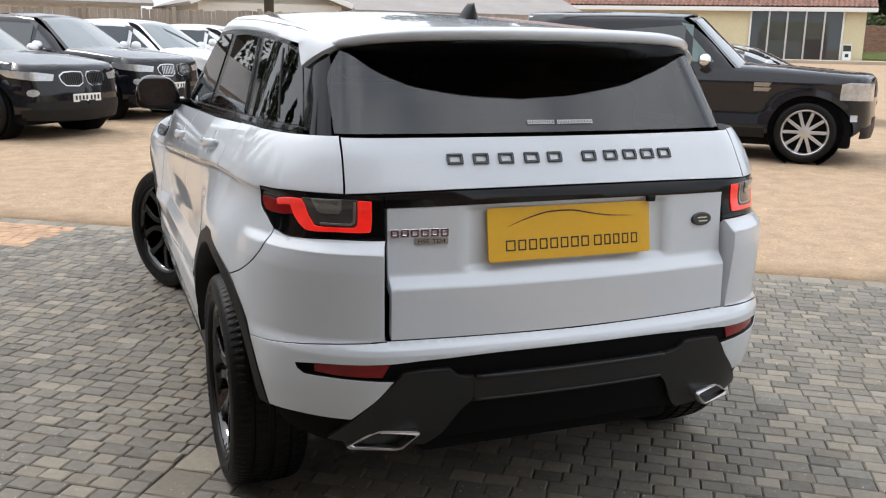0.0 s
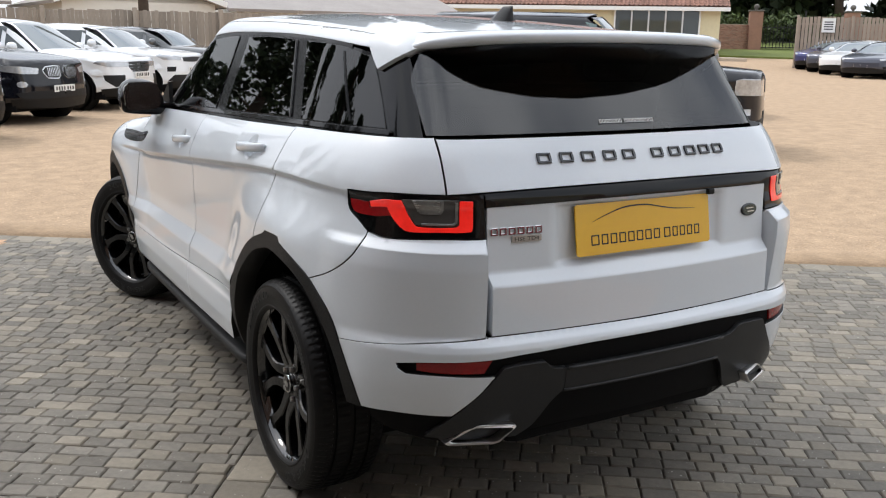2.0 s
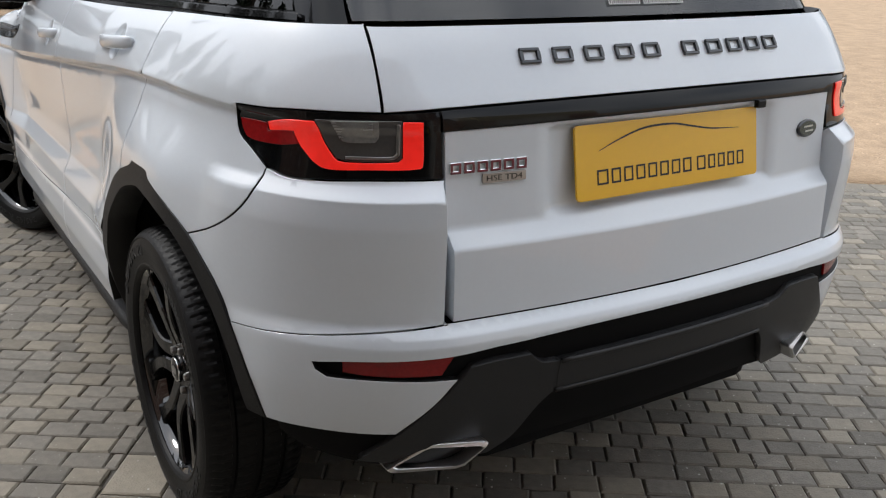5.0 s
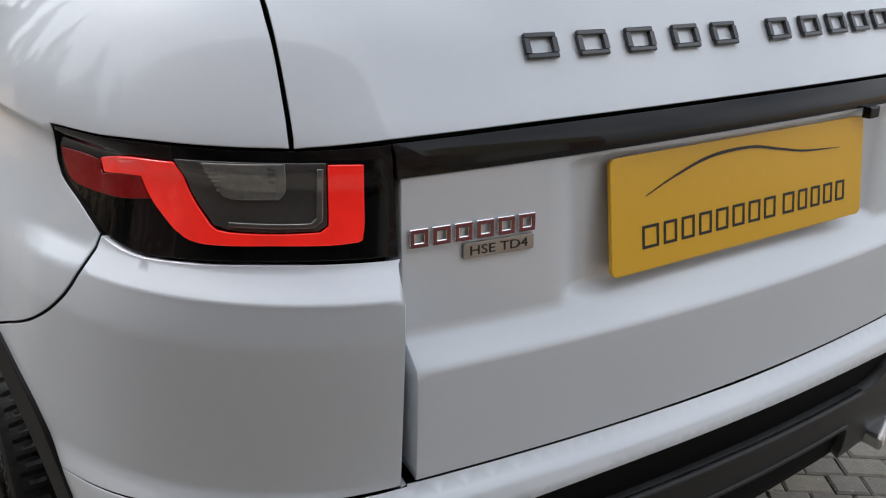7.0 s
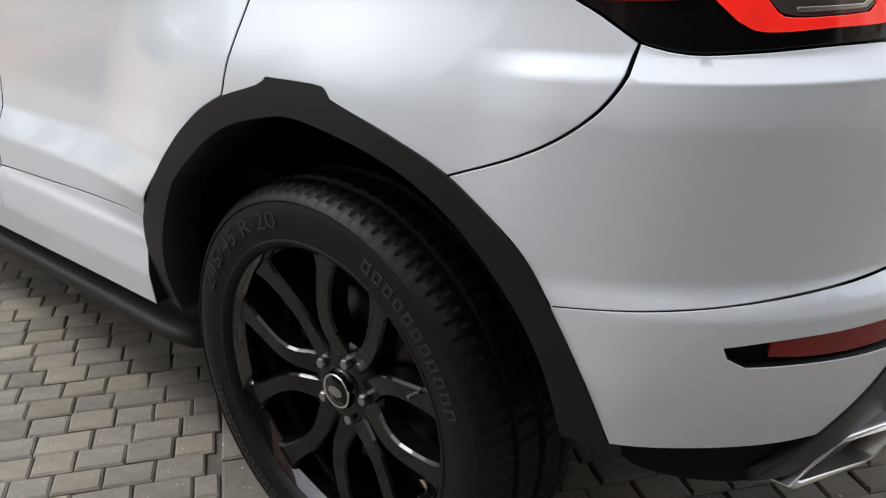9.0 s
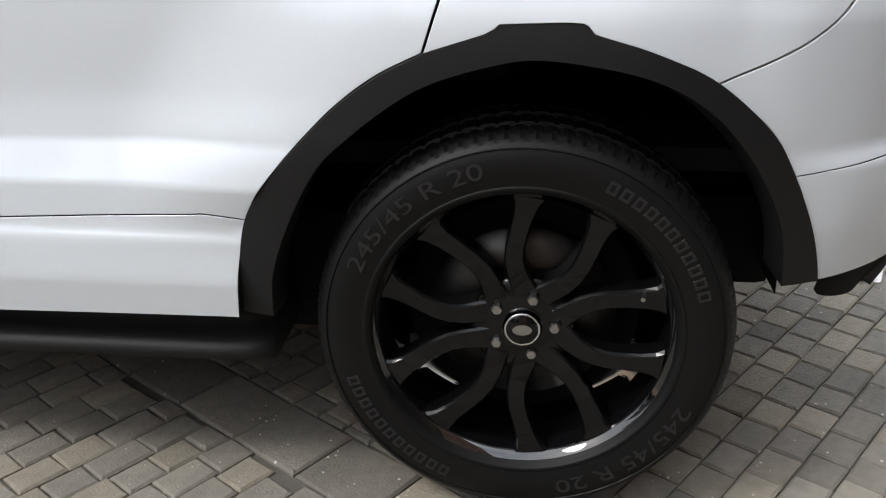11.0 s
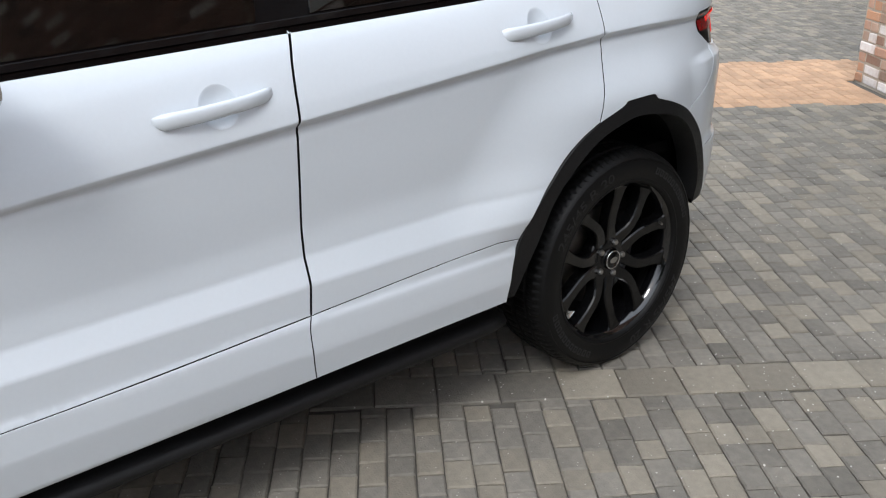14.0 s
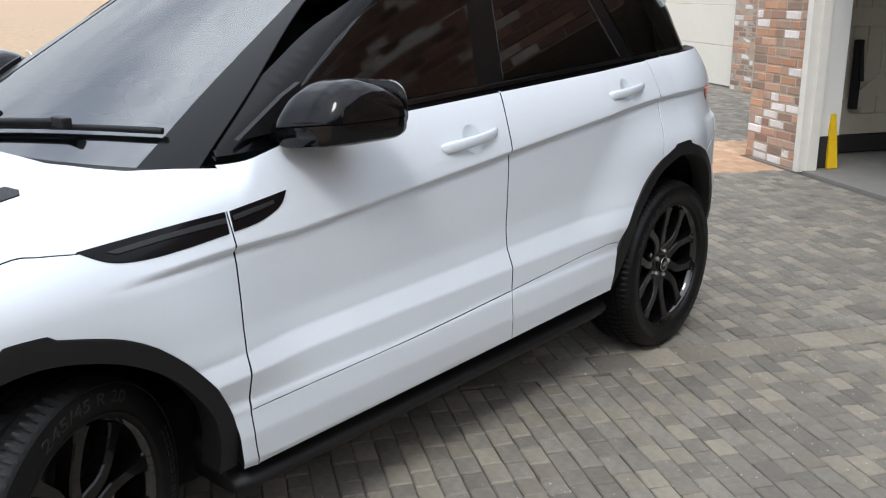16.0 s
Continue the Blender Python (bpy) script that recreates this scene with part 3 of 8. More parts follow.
FOLDS = [[(s_, z_at(level, y_of(s_))) for s_ in np.arange(-0.42, 2.85, 0.014)] for level in (0.988, 0.9945, 0.998, 1.005, 1.0115, 1.0165, 1.024, 0.615, 0.622, 0.629, 0.679, 0.686, 0.693)]
LEDGES = [[(x, z) for x in np.arange(-0.55, 0.551, 0.014)] for z in (0.824, 0.831, 0.836, 0.841, 0.848, 0.864, 0.872, 0.880)]
CORNER_LEDGES = [[(s_, z) for s_ in np.arange(-0.584, -0.26, 0.012)] for z in (0.928, 0.935, 0.940, 0.945, 0.952, 0.961)]

# doors: skin, lower panel, handle
def handle(y, z, right):
    """A pull handle over a round hollow."""
    s = 1 if right else -1
    p, n = wrap(np.array([[y + 0.1, z]]))
    x = abs(p[0][0])
    bm = bmesh.new()
    rise = 0.086 * 0.9
    ring = []
    for k in range(15):
        u = k / 14
        along = 0.140 - 0.270 * u
        bulge = 0.030 * math.sin(math.pi * min(1, max(0, u * 1.04))) ** 0.4
        half = 0.0155 + 0.002 * (1 - u)
        half *= min(1, (u * 14 + 0.5), ((1 - u) * 14 + 0.75))
        cx = x - 0.006 + bulge
        loop = []
        for a in range(12):
            ang = 2 * math.pi * a / 12
            loop.append(bm.verts.new((s * (cx + 0.0075 * math.cos(ang)), y + along, z - along * rise + half * math.sin(ang))))
        ring.append(loop)
    for a, b in zip(ring, ring[1:]):
        for k in range(12):
            bm.faces.new((a[k], a[(k + 1) % 12], b[(k + 1) % 12], b[k]))
    bm.faces.new(ring[0][::-1])
    bm.faces.new(ring[-1])
    bmesh.ops.recalc_face_normals(bm, faces=bm.faces)
    return bm


def cup_mesh(line, right):
    """A shallow round dish let into the door."""
    c = np.mean(line, 0)
    rings, norms = [], []
    for k, dip in ((1.0, -0.0008), (0.94, 0.0015), (0.80, 0.0012)):
        p, n = wrap(np.array([c + k * (np.array(q) - c) for q in line]))
        rings.append(p + n * dip)
        out = p - p.mean(0)
        out /= np.linalg.norm(out, axis=1, keepdims=True)
        norms.append(n + out * {1.0: 0.6, 0.94: -0.2, 0.80: -0.45}[k])
    p, n = wrap(np.array([c]))
    v, nn = np.vstack(rings + [p + n * 0.001]), np.vstack(norms + [n])
    m = len(line)
    f = [(r * m + i, r * m + (i + 1) % m, (r + 1) * m + (i + 1) % m, (r + 1) * m + i) for r in range(2) for i in range(m)]
    f += [(2 * m + i, 2 * m + (i + 1) % m, 3 * m) for i in range(m)]
    if right:
        v, nn = mirrored_pts(v), mirrored_pts(nn)
    else:
        f = [q[::-1] for q in f]
    return as_mesh("handle_cup", v, f, PAINT, nn)


doors = []
for kind, skin, low, hy, hz in (
    ("front_door",
     outline([(2.238, 1.109), (2.15, 1.128), (2.05, 1.148), (1.94, 1.165)], [(1.94, 1.165)] + belt_line(1.80, 1.07), DOOR_GAP, SEAM_LOW_F, WING_GAP[::-1]),
     outline(raised(SEAM_LOW_F)[::-1], DOOR_GAP_LOW, [(1.215, 0.371), (2.265, 0.350)], WING_GAP_LOW[::-1]), 1.285, 1.068),
    ("rear_door",
     outline(belt_line(1.07, 0.09), QUARTER_GAP, ARCH_FORE, SEAM_LOW, DOOR_GAP[::-1]),
     outline(raised(SEAM_LOW)[::-1], ARCH_FOOT, [(0.590, 0.380), (0.782, 0.378), (0.986, 0.375), (1.215, 0.371)], DOOR_GAP_LOW[::-1]), 0.356, 1.130)):
    for right in (False, True):
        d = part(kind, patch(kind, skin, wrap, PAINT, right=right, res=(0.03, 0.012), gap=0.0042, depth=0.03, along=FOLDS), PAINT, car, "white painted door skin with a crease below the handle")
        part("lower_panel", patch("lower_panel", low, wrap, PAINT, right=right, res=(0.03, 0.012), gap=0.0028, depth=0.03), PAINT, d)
        part("handle", handle(hy, hz, right), PAINT, d, "white pull handle", smooth=True)
        cup_line = [(hy + 0.1 - 0.005 + 0.047 * math.cos(a), hz + 0.047 * math.sin(a)) for a in np.linspace(0, 2 * math.pi, 40)[:-1]]
        part("handle_cup", cup_mesh(cup_line, right), PAINT, d, "round hollow behind the handle")
        doors.append(d)

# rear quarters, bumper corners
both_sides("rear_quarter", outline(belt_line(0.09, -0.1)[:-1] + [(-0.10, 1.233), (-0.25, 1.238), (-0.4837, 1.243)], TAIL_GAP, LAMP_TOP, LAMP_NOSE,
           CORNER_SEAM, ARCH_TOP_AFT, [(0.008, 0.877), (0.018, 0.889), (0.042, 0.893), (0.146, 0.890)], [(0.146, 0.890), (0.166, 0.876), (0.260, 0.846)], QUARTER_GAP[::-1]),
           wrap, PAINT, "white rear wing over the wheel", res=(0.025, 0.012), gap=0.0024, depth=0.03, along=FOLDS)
both_sides("bumper_corner", outline(LAMP_FOOT, [(-0.5927, 0.9711), (-0.590, 0.93), (-0.591, 0.69)], [(-0.591, 0.690)] + BUMPER_SEAM[::-1], ARCH_AFT, CORNER_SEAM[::-1]),
           wrap, PAINT, "white corner of the rear bumper", res=(0.025, 0.012), gap=0.0030, depth=0.06, along=CORNER_LEDGES, gap_shade=False)

# rear bumper: white skin, black band, grey bash plate
low_seam = [(MID - 0.0012, 0.690)] + [(-0.9, 0.691), (-0.594, 0.692)]
bumper = part("rear_bumper", patch("rear_bumper", outline(
    low_seam, BUMPER_SEAM[::-1], ARCH_TAIL[::-1], [(-0.325, 0.455), (-0.418, 0.462), (-0.525, 0.458)], [(-0.525, 0.458), (-0.576, 0.524), (-0.606, 0.578)],
    [(-0.606, 0.578), (-0.50, 0.588), (-0.432, 0.590)], [(-0.432, 0.590), (-0.416, 0.603), (-0.412, 0.619)], [(-0.412, 0.619), (-0.474, 0.629), (-0.593, 0.634), (-0.66, 0.640)],
    [(-0.66, 0.640), (-0.85, 0.648), (MID - 0.0012, 0.650)]), wrap, PAINT, res=(0.025, 0.005), gap=0.0010, depth=0.03, both=True, keep=off_centre), PAINT, car, "white lower skin of the rear bumper")
part("black_band", patch("black_band", outline([(MID, 0.652), (-0.85, 0.650), (-0.66, 0.642), (-0.593, 0.636), (-0.474, 0.631), (-0.410, 0.621)], [(-0.410, 0.621), (-0.414, 0.602), (-0.432, 0.588)],
     [(-0.432, 0.588), (-0.50, 0.586), (-0.606, 0.576)], [(-0.606, 0.576), (-0.57, 0.52), (-0.52, 0.45)], [(-0.52, 0.45), (-0.335, 0.448)], [(-0.335, 0.448), (-0.350, 0.405), (-0.45, 0.365), (-0.60, 0.33)], [(-0.60, 0.33), (-0.8, 0.36), (MID, 0.36)]),
     wrap, UNDER, gap=0, lift=-0.014, hem=False, both=True), UNDER, bumper, "black plastic lower bumper")
for right in (False, True):
    part("reflector", patch("reflector", outline([(-0.452, 0.623), (-0.52, 0.628), (-0.60, 0.630)], [(-0.60, 0.630), (-0.585, 0.588)], [(-0.585, 0.588), (-0.50, 0.593), (-0.452, 0.600)], step=0.008),
         wrap, LENS_RED, right=right, lift=-0.008, gap=0.001, depth=0.01), LENS_RED, bumper, "red reflector strip")
    part("bash_plate_wing", patch("bash_plate_wing", outline([(-0.527, 0.456), (-0.576, 0.522), (-0.624, 0.604)], [(-0.624, 0.604), (-0.66, 0.609), (-0.714, 0.609)], [(-0.714, 0.609), (-0.745, 0.583), (-0.790, 0.577)],
         [(-0.790, 0.577), (-0.795, 0.505)], [(-0.795, 0.505), (-0.76, 0.47), (-0.715, 0.395), (-0.68, 0.355)], [(-0.68, 0.355), (-0.55, 0.372), (-0.47, 0.385)]),
         wrap, TRIM_GREY, right=right, lift=0.003, gap=0.001, depth=0.02), TRIM_GREY, bumper, "dark grey cheek of the bash plate")
part("bash_plate", patch("bash_plate", [(-0.317, 0.577), (-0.15, 0.578), (0, 0.578), (0.15, 0.578), (0.317, 0.577), (0.312, 0.50), (0.15, 0.503), (0, 0.503), (-0.15, 0.503), (-0.312, 0.50)], tail, TRIM_GREY,
     lift=0.004, gap=0.001, depth=0.025), TRIM_GREY, bumper, "dark grey centre of the bash plate")
for z, r in ((0.577, 0.0065), (0.503, 0.005)):
    line, _ = tail(np.array([[x, z] for x in np.linspace(-0.315, 0.315, 25)]))
    lip = tube(line - np.array([0, 0.004, 0]), r)
    part("plate_lip", lip, TRIM_GREY, bumper, "rounded lip of the bash plate", smooth=True)

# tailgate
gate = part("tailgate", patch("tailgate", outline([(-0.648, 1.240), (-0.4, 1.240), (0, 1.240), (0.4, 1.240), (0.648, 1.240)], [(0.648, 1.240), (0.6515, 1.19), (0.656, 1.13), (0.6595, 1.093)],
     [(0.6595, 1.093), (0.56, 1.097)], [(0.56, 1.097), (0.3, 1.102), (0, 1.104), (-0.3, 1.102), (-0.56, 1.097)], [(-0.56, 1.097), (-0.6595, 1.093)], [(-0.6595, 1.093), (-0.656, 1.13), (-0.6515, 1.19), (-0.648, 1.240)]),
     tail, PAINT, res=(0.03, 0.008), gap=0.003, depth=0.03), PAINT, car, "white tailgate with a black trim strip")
part("lower_skin", patch("lower_skin", outline([(-0.5515, 1.057), (0, 1.063), (0.5515, 1.057)], [(0.5515, 1.057), (0.5515, 0.93), (0.5505, 0.8), (0.5515, 0.694)], [(0.5515, 0.694), (0, 0.692), (-0.5515, 0.694)],
     [(-0.5515, 0.694), (-0.5505, 0.8), (-0.5515, 0.93), (-0.5515, 1.057)]), tail, PAINT, res=(0.02, 0.012), gap=0.0018, depth=0.05, along=LEDGES, gap_shade=False), PAINT, gate)
part("trim_strip", patch("trim_strip", outline([(-0.557, 1.094), (-0.3, 1.099), (0, 1.101), (0.3, 1.099), (0.557, 1.094)], [(0.557, 1.094), (0.556, 1.057)], [(0.556, 1.057), (0, 1.063), (-0.556, 1.057)]), tail, GLOSS_BLACK, lift=0.002, gap=0.001),
     GLOSS_BLACK, gate, "gloss black strip")
GATE_PLATE_Y = -0.706
plate_tilt = math.degrees(math.atan2(0.025, 0.15))
plate_m = pose(0, GATE_PLATE_Y - 0.016, 0.970, 90 - plate_tilt, 0, 0)


def rounded(w, h, r, n=5):
    out = []
    for cx, cy, a0 in ((w - r, h - r, 0), (r - w, h - r, 90), (r - w, r - h, 180), (w - r, r - h, 270)):
        for k in range(n + 1):
            a = radians(a0 + 90 * k / n)
            out.append((cx + r * math.cos(a), cy + r * math.sin(a)))
    return out


def text_mesh(words, size, depth, spacing=1.0, width=None, bevel=0.0, height=None):
    """Solid letters in the xy plane, centred."""
    cu = bpy.data.curves.new("letters", "FONT")
    cu.body, cu.size, cu.extrude, cu.space_character, cu.bevel_depth = words, size, depth, spacing, bevel
    cu.align_x, cu.align_y, cu.resolution_u = "CENTER", "CENTER", 3
    ob = bpy.data.objects.new("letters", cu)
    me = bpy.data.meshes.new_from_object(ob)
    bpy.data.objects.remove(ob)
    xs = [v.co.x for v in me.vertices]
    if width:
        k, c = width / (max(xs) - min(xs)), (max(xs) + min(xs)) / 2
        for v in me.vertices:
            v.co.x = (v.co.x - c) * k
    if height:
        ys = [v.co.y for v in me.vertices]
        k, c = height / (max(ys) - min(ys)), (max(ys) + min(ys)) / 2
        for v in me.vertices:
            v.co.y = (v.co.y - c) * k
    return me


plate = part("dealer_plate", prism(rounded(0.266, 0.0765, 0.010), 0.006, bevel=0.0012), PLATE_YELLOW, gate, "yellow dealer plate with black lettering", m=plate_m)


def ribbon(points, widths, depth=0.0008):
    """A thin raised line of changing width in the xy plane."""
    pts = np.array(curve(points, 0.01) + [points[-1]])
    t = np.gradient(pts, axis=0)
    t /= np.linalg.norm(t, axis=1, keepdims=True)
    nrm = np.stack([-t[:, 1], t[:, 0]], 1)
    w = np.interp(np.linspace(0, 1, len(pts)), np.linspace(0, 1, len(widths)), widths)[:, None]
    return prism([tuple(q) for q in np.vstack([pts + nrm * w, (pts - nrm * w)[::-1]])], depth)


part("plate_line", ribbon([(-0.205, 0.022), (-0.15, 0.041), (-0.08, 0.058), (0.0, 0.060), (0.06, 0.050), (0.12, 0.040), (0.205, 0.035)], [0.0004, 0.0016, 0.0022, 0.002, 0.0018, 0.0014, 0.0003]),
     INK_BLACK, plate, m=pose(0, 0, 0.0064))
def open_frame(w, height, depth, stroke):
    """A plain shape in place of one letter: an open rectangle of thin strokes."""
    bm = bmesh.new()
    e = min(depth, stroke) * 0.25
    for lo in (-height / 2, height / 2 - stroke):
        box((-w / 2, lo, 0), (w / 2, lo + stroke, depth), e, bm, 1)
    for lo in (-w / 2, w / 2 - stroke):
        box((lo, stroke - height / 2, 0), (lo + stroke, height / 2 - stroke, depth), 0, bm, 1)
    return bm


def word_bars(name, widths, height, gap, depth, stroke, mat, parent, m, label=""):
    """A word as plain bars, each a part of its own, centred on m."""
    x = -(sum(widths) + gap * (len(widths) - 1)) / 2
    made = []
    for w in widths:
        made.append(part(name, open_frame(w, height, depth, stroke), mat, parent, label, m=m @ Matrix.Translation((x + w / 2, 0, 0))))
        x += w + gap
    return made


word_bars("plate_bar", [0.030] + [0.025] * 7, 0.031, 0.009, 0.0006, 0.0040, INK_BLACK, plate, pose(-0.078, -0.032, 0.0062))
word_bars("plate_bar", [0.026] + [0.0215] * 4, 0.031, 0.009, 0.0006, 0.0040, INK_BLACK, plate, pose(0.147, -0.032, 0.0062))

# tailgate lettering stands on the slope above the strip
LET_X = (-0.344, -0.268, -0.192, -0.113, -0.040, 0.074, 0.148, 0.216, 0.280, 0.344)
for x in LET_X:
    p, n = tail(np.array([[x, 1.180], [x + 0.02, 1.180], [x, 1.192]]))
    ax, up = (p[1] - p[0]), (p[2] - p[0])
    ax, up = Vector(ax).normalized(), Vector(up).normalized()
    nz = ax.cross(up).normalized()
    up = nz.cross(ax)
    m = Matrix(((ax.x, up.x, nz.x, p[0][0]), (ax.y, up.y, nz.y, p[0][1]), (ax.z, up.z, nz.z, p[0][2]), (0, 0, 0, 1))) @ Matrix.Translation((0, 0, 0.0005))
    part("badge_bar", open_frame(0.046, 0.032, 0.006, 0.0070), LETTER_GREY, gate, "dark metal badge bar", m=m)


def on_tail(x, z, h=0.003):
    p, n = tail(np.array([[x, z], [x + 0.01, z], [x, z + 0.01]]))
    ax = Vector(p[1] - p[0]).normalized()
    nz = ax.cross(Vector(p[2] - p[0])).normalized()
    up = nz.cross(ax)
    return Matrix(((ax.x, up.x, nz.x, p[0][0]), (ax.y, up.y, nz.y, p[0][1]), (ax.z, up.z, nz.z, p[0][2]), (0, 0, 0, 1))) @ Matrix.Translation((0, 0, h))


BADGE_RED = material("dark_red_enamel", (0.16, 0.035, 0.05), 0.3, metal=0.5, coat=0.6)
for w in word_bars("model_badge_bar", [0.023] * 6, 0.022, 0.0052, 0.004, 0.0058, CHROME, gate, on_tail(-0.4615, 0.987, 0.0005), "chrome-edged dark red badge bar"):
    part("enamel", open_frame(0.0216, 0.0206, 0.001, 0.0042), BADGE_RED, w, m=pose(0, 0, 0.0037))
trim_badge = part("trim_badge", prism(rounded(0.048, 0.0095, 0.003), 0.004, bevel=0.001), STEEL, gate, "small silver trim-level badge", m=on_tail(-0.4285, 0.963, 0.0))
part("badge_letters", text_mesh("HSE TD4", 0.017, 0.0004, width=0.078, height=0.011), INK_BLACK, trim_badge, m=pose(0, 0, 0.0044))
oval = part("oval_badge", lathe([(0.0001, 0.006), (0.8, 0.006), (0.93, 0.0065), (1.0, 0.004), (1.0, 0)], 40, m=Matrix.Diagonal((0.040, 0.021, 1, 1))), LETTER_GREY, gate, "dark green and silver oval badge", smooth=True, m=on_tail(0.468, 0.977, 0.0))
part("oval_face", lathe([(0.0001, 0), (1, 0)], 40, m=Matrix.Diagonal((0.034, 0.0165, 1, 1))), material("badge_green", (0.012, 0.03, 0.022), 0.25, coat=0.8), oval, m=pose(0, 0, 0.0068))
for dx, dz, w in ((0.0, 0.005, 0.038), (0.004, -0.006, 0.036)):
    part("badge_bar", box((-w / 2, -0.0022, 0), (w / 2, 0.0022, 0.0006)), CHROME, oval, m=pose(dx, dz, 0.0071))

part("reversing_camera", box((-0.014, -0.009, 0), (0.014, 0.009, 0.014), 0.003), GLOSS_BLACK, gate, "small black reversing camera", m=on_tail(0.263, 1.054, 0.0))

# tail lamps
for right in (False, True):
    lamp = part("tail_lamp", patch("tail_lamp", outline([(-0.5906, 1.096), (-0.508, 1.094)], LAMP_TOP, LAMP_NOSE, LAMP_FOOT, [(-0.5927, 0.9711), (-0.5918, 1.0345), (-0.5906, 1.096)], step=0.008),
                wrap, GLOSS_BLACK, right=right, res=(0.02, 0.012), lift=-0.004, gap=0.0025, depth=0.03), GLOSS_BLACK, car, "wrap-round tail lamp in a gloss black housing, lit red")
    part("light_guide", patch("light_guide", outline([(-0.4144, 1.0739), (-0.3794, 1.0709), (-0.334, 1.0603)], [(-0.334, 1.0603), (-0.3379, 1.0467)], [(-0.3379, 1.0467), (-0.3611, 1.0507), (-0.3813, 1.0525)],
         [(-0.3813, 1.0525), (-0.3927, 1.0283), (-0.4129, 1.002)], [(-0.4129, 1.002), (-0.4337, 0.991), (-0.4934, 0.9925), (-0.5512, 0.9926), (-0.562, 1.0032), (-0.563, 1.0748)], [(-0.563, 1.0748), (-0.5364, 1.0763)],
         [(-0.5364, 1.0763), (-0.5359, 1.011), (-0.5294, 1.0042), (-0.4574, 1.003), (-0.4426, 1.0098)], [(-0.4426, 1.0098), (-0.4273, 1.0379), (-0.4144, 1.0739)], step=0.005),
         wrap, LAMP_RED, right=right, res=(0.012, 0.012), gap=0, depth=0.003), LAMP_RED, lamp, "glowing red C-shaped light guide")
    part("side_lens", patch("side_lens", outline([(-0.2703, 1.0578), (-0.3014, 1.059), (-0.3305, 1.0574)], [(-0.3305, 1.0574), (-0.3335, 1.0428)], [(-0.3335, 1.0428), (-0.3567, 1.0488), (-0.3789, 1.0505)], [(-0.3789, 1.0505), (-0.3892, 1.0293)],
         [(-0.3892, 1.0293), (-0.3507, 1.0223), (-0.2955, 1.0229), (-0.2782, 1.0362), (-0.2703, 1.0578)], step=0.005), wrap, LENS_RED, right=right, res=(0.012, 0.012), gap=0.0006, depth=0.002, lift=-0.001), LENS_RED, lamp, "red side lens")
    part("smoked_lens", patch("smoked_lens", outline([(-0.4154, 1.0779), (-0.4746, 1.0799), (-0.5344, 1.0793)], [(-0.5344, 1.0793), (-0.5339, 1.0121), (-0.527, 1.0065)], [(-0.527, 1.0065), (-0.4663, 1.006), (-0.446, 1.0107)], [(-0.446, 1.0107), (-0.4297, 1.0387), (-0.4154, 1.0779)], step=0.005),
         wrap, LENS_SMOKE, right=right, res=(0.012, 0.012), gap=0.0006, depth=0.002, lift=-0.002), LENS_SMOKE, lamp, "smoked clear lens")
    part("reversing_lens", patch("reversing_lens", outline([(-0.4386, 1.077), (-0.5028, 1.0789)], [(-0.5028, 1.0789), (-0.5033, 1.0522), (-0.4979, 1.0405)], [(-0.4979, 1.0405), (-0.4603, 1.0399), (-0.451, 1.0481), (-0.4386, 1.077)], step=0.004),
         wrap, LENS_CLEAR, right=right, res=(0.012, 0.012), gap=0.0004, depth=0.002, lift=0.0008), LENS_CLEAR, lamp, "clear ribbed reversing lens")

    for k in range(6):
        z0 = 1.0475 + 0.0052 * k
        part("lens_rib", patch("lens_rib", [(-0.450 + 0.0018 * k, z0), (-0.496, z0 - 0.0005), (-0.496, z0 + 0.0015), (-0.450 + 0.0018 * k, z0 + 0.002)], wrap, STEEL, right=right, res=(0.02, 0.02), gap=0, depth=0.002, lift=0.0016), STEEL, lamp, "bright reflector rib")
    part("lens_edge", patch("lens_edge", outline([(-0.5314, 1.0727), (-0.5299, 1.0176), (-0.524, 1.0113), (-0.4589, 1.0108)], [(-0.4589, 1.0108), (-0.4589, 1.014)], [(-0.4589, 1.014), (-0.522, 1.0144), (-0.5265, 1.0198), (-0.528, 1.0729)], step=0.006),
         wrap, STEEL, right=right, res=(0.012, 0.012), gap=0, depth=0.002, lift=0.0012), STEEL, lamp, "bright inner edge of the lens")

# wheel arch mouldings and liners
ARCH_IN = [(0.538, 0.374), (0.516, 0.49), (0.445, 0.645), (0.372, 0.722), (0.270, 0.793), (0.160, 0.830), (0.075, 0.840), (-0.050, 0.818), (-0.138, 0.765), (-0.207, 0.675), (-0.254, 0.57), (-0.280, 0.45)]


def arch_surf(d):
    """The flank, evened out over its folds, standing a little proud near the sill."""
    d = np.asarray(d, float)
    fore = smooth_step(d[:, 0], 0.05, 0.20)
    z = d[:, 1] + np.maximum(0, 0.64 - d[:, 1]) * fore
    near = [wrap(np.stack([d[:, 0], z + dz], 1)) for dz in (-0.08, -0.04, 0.0, 0.04, 0.08)]
    p, n = np.mean([q[0] for q in near], 0), np.mean([q[1] for q in near], 0)
    n = n / np.linalg.norm(n, axis=1, keepdims=True)
    low = np.maximum(0, 0.60 - d[:, 1]) * fore
    p[:, 2] = d[:, 1]
    p[:, 0] -= np.sign(p[:, 0]) * 0.9 * low**2
    return p, n


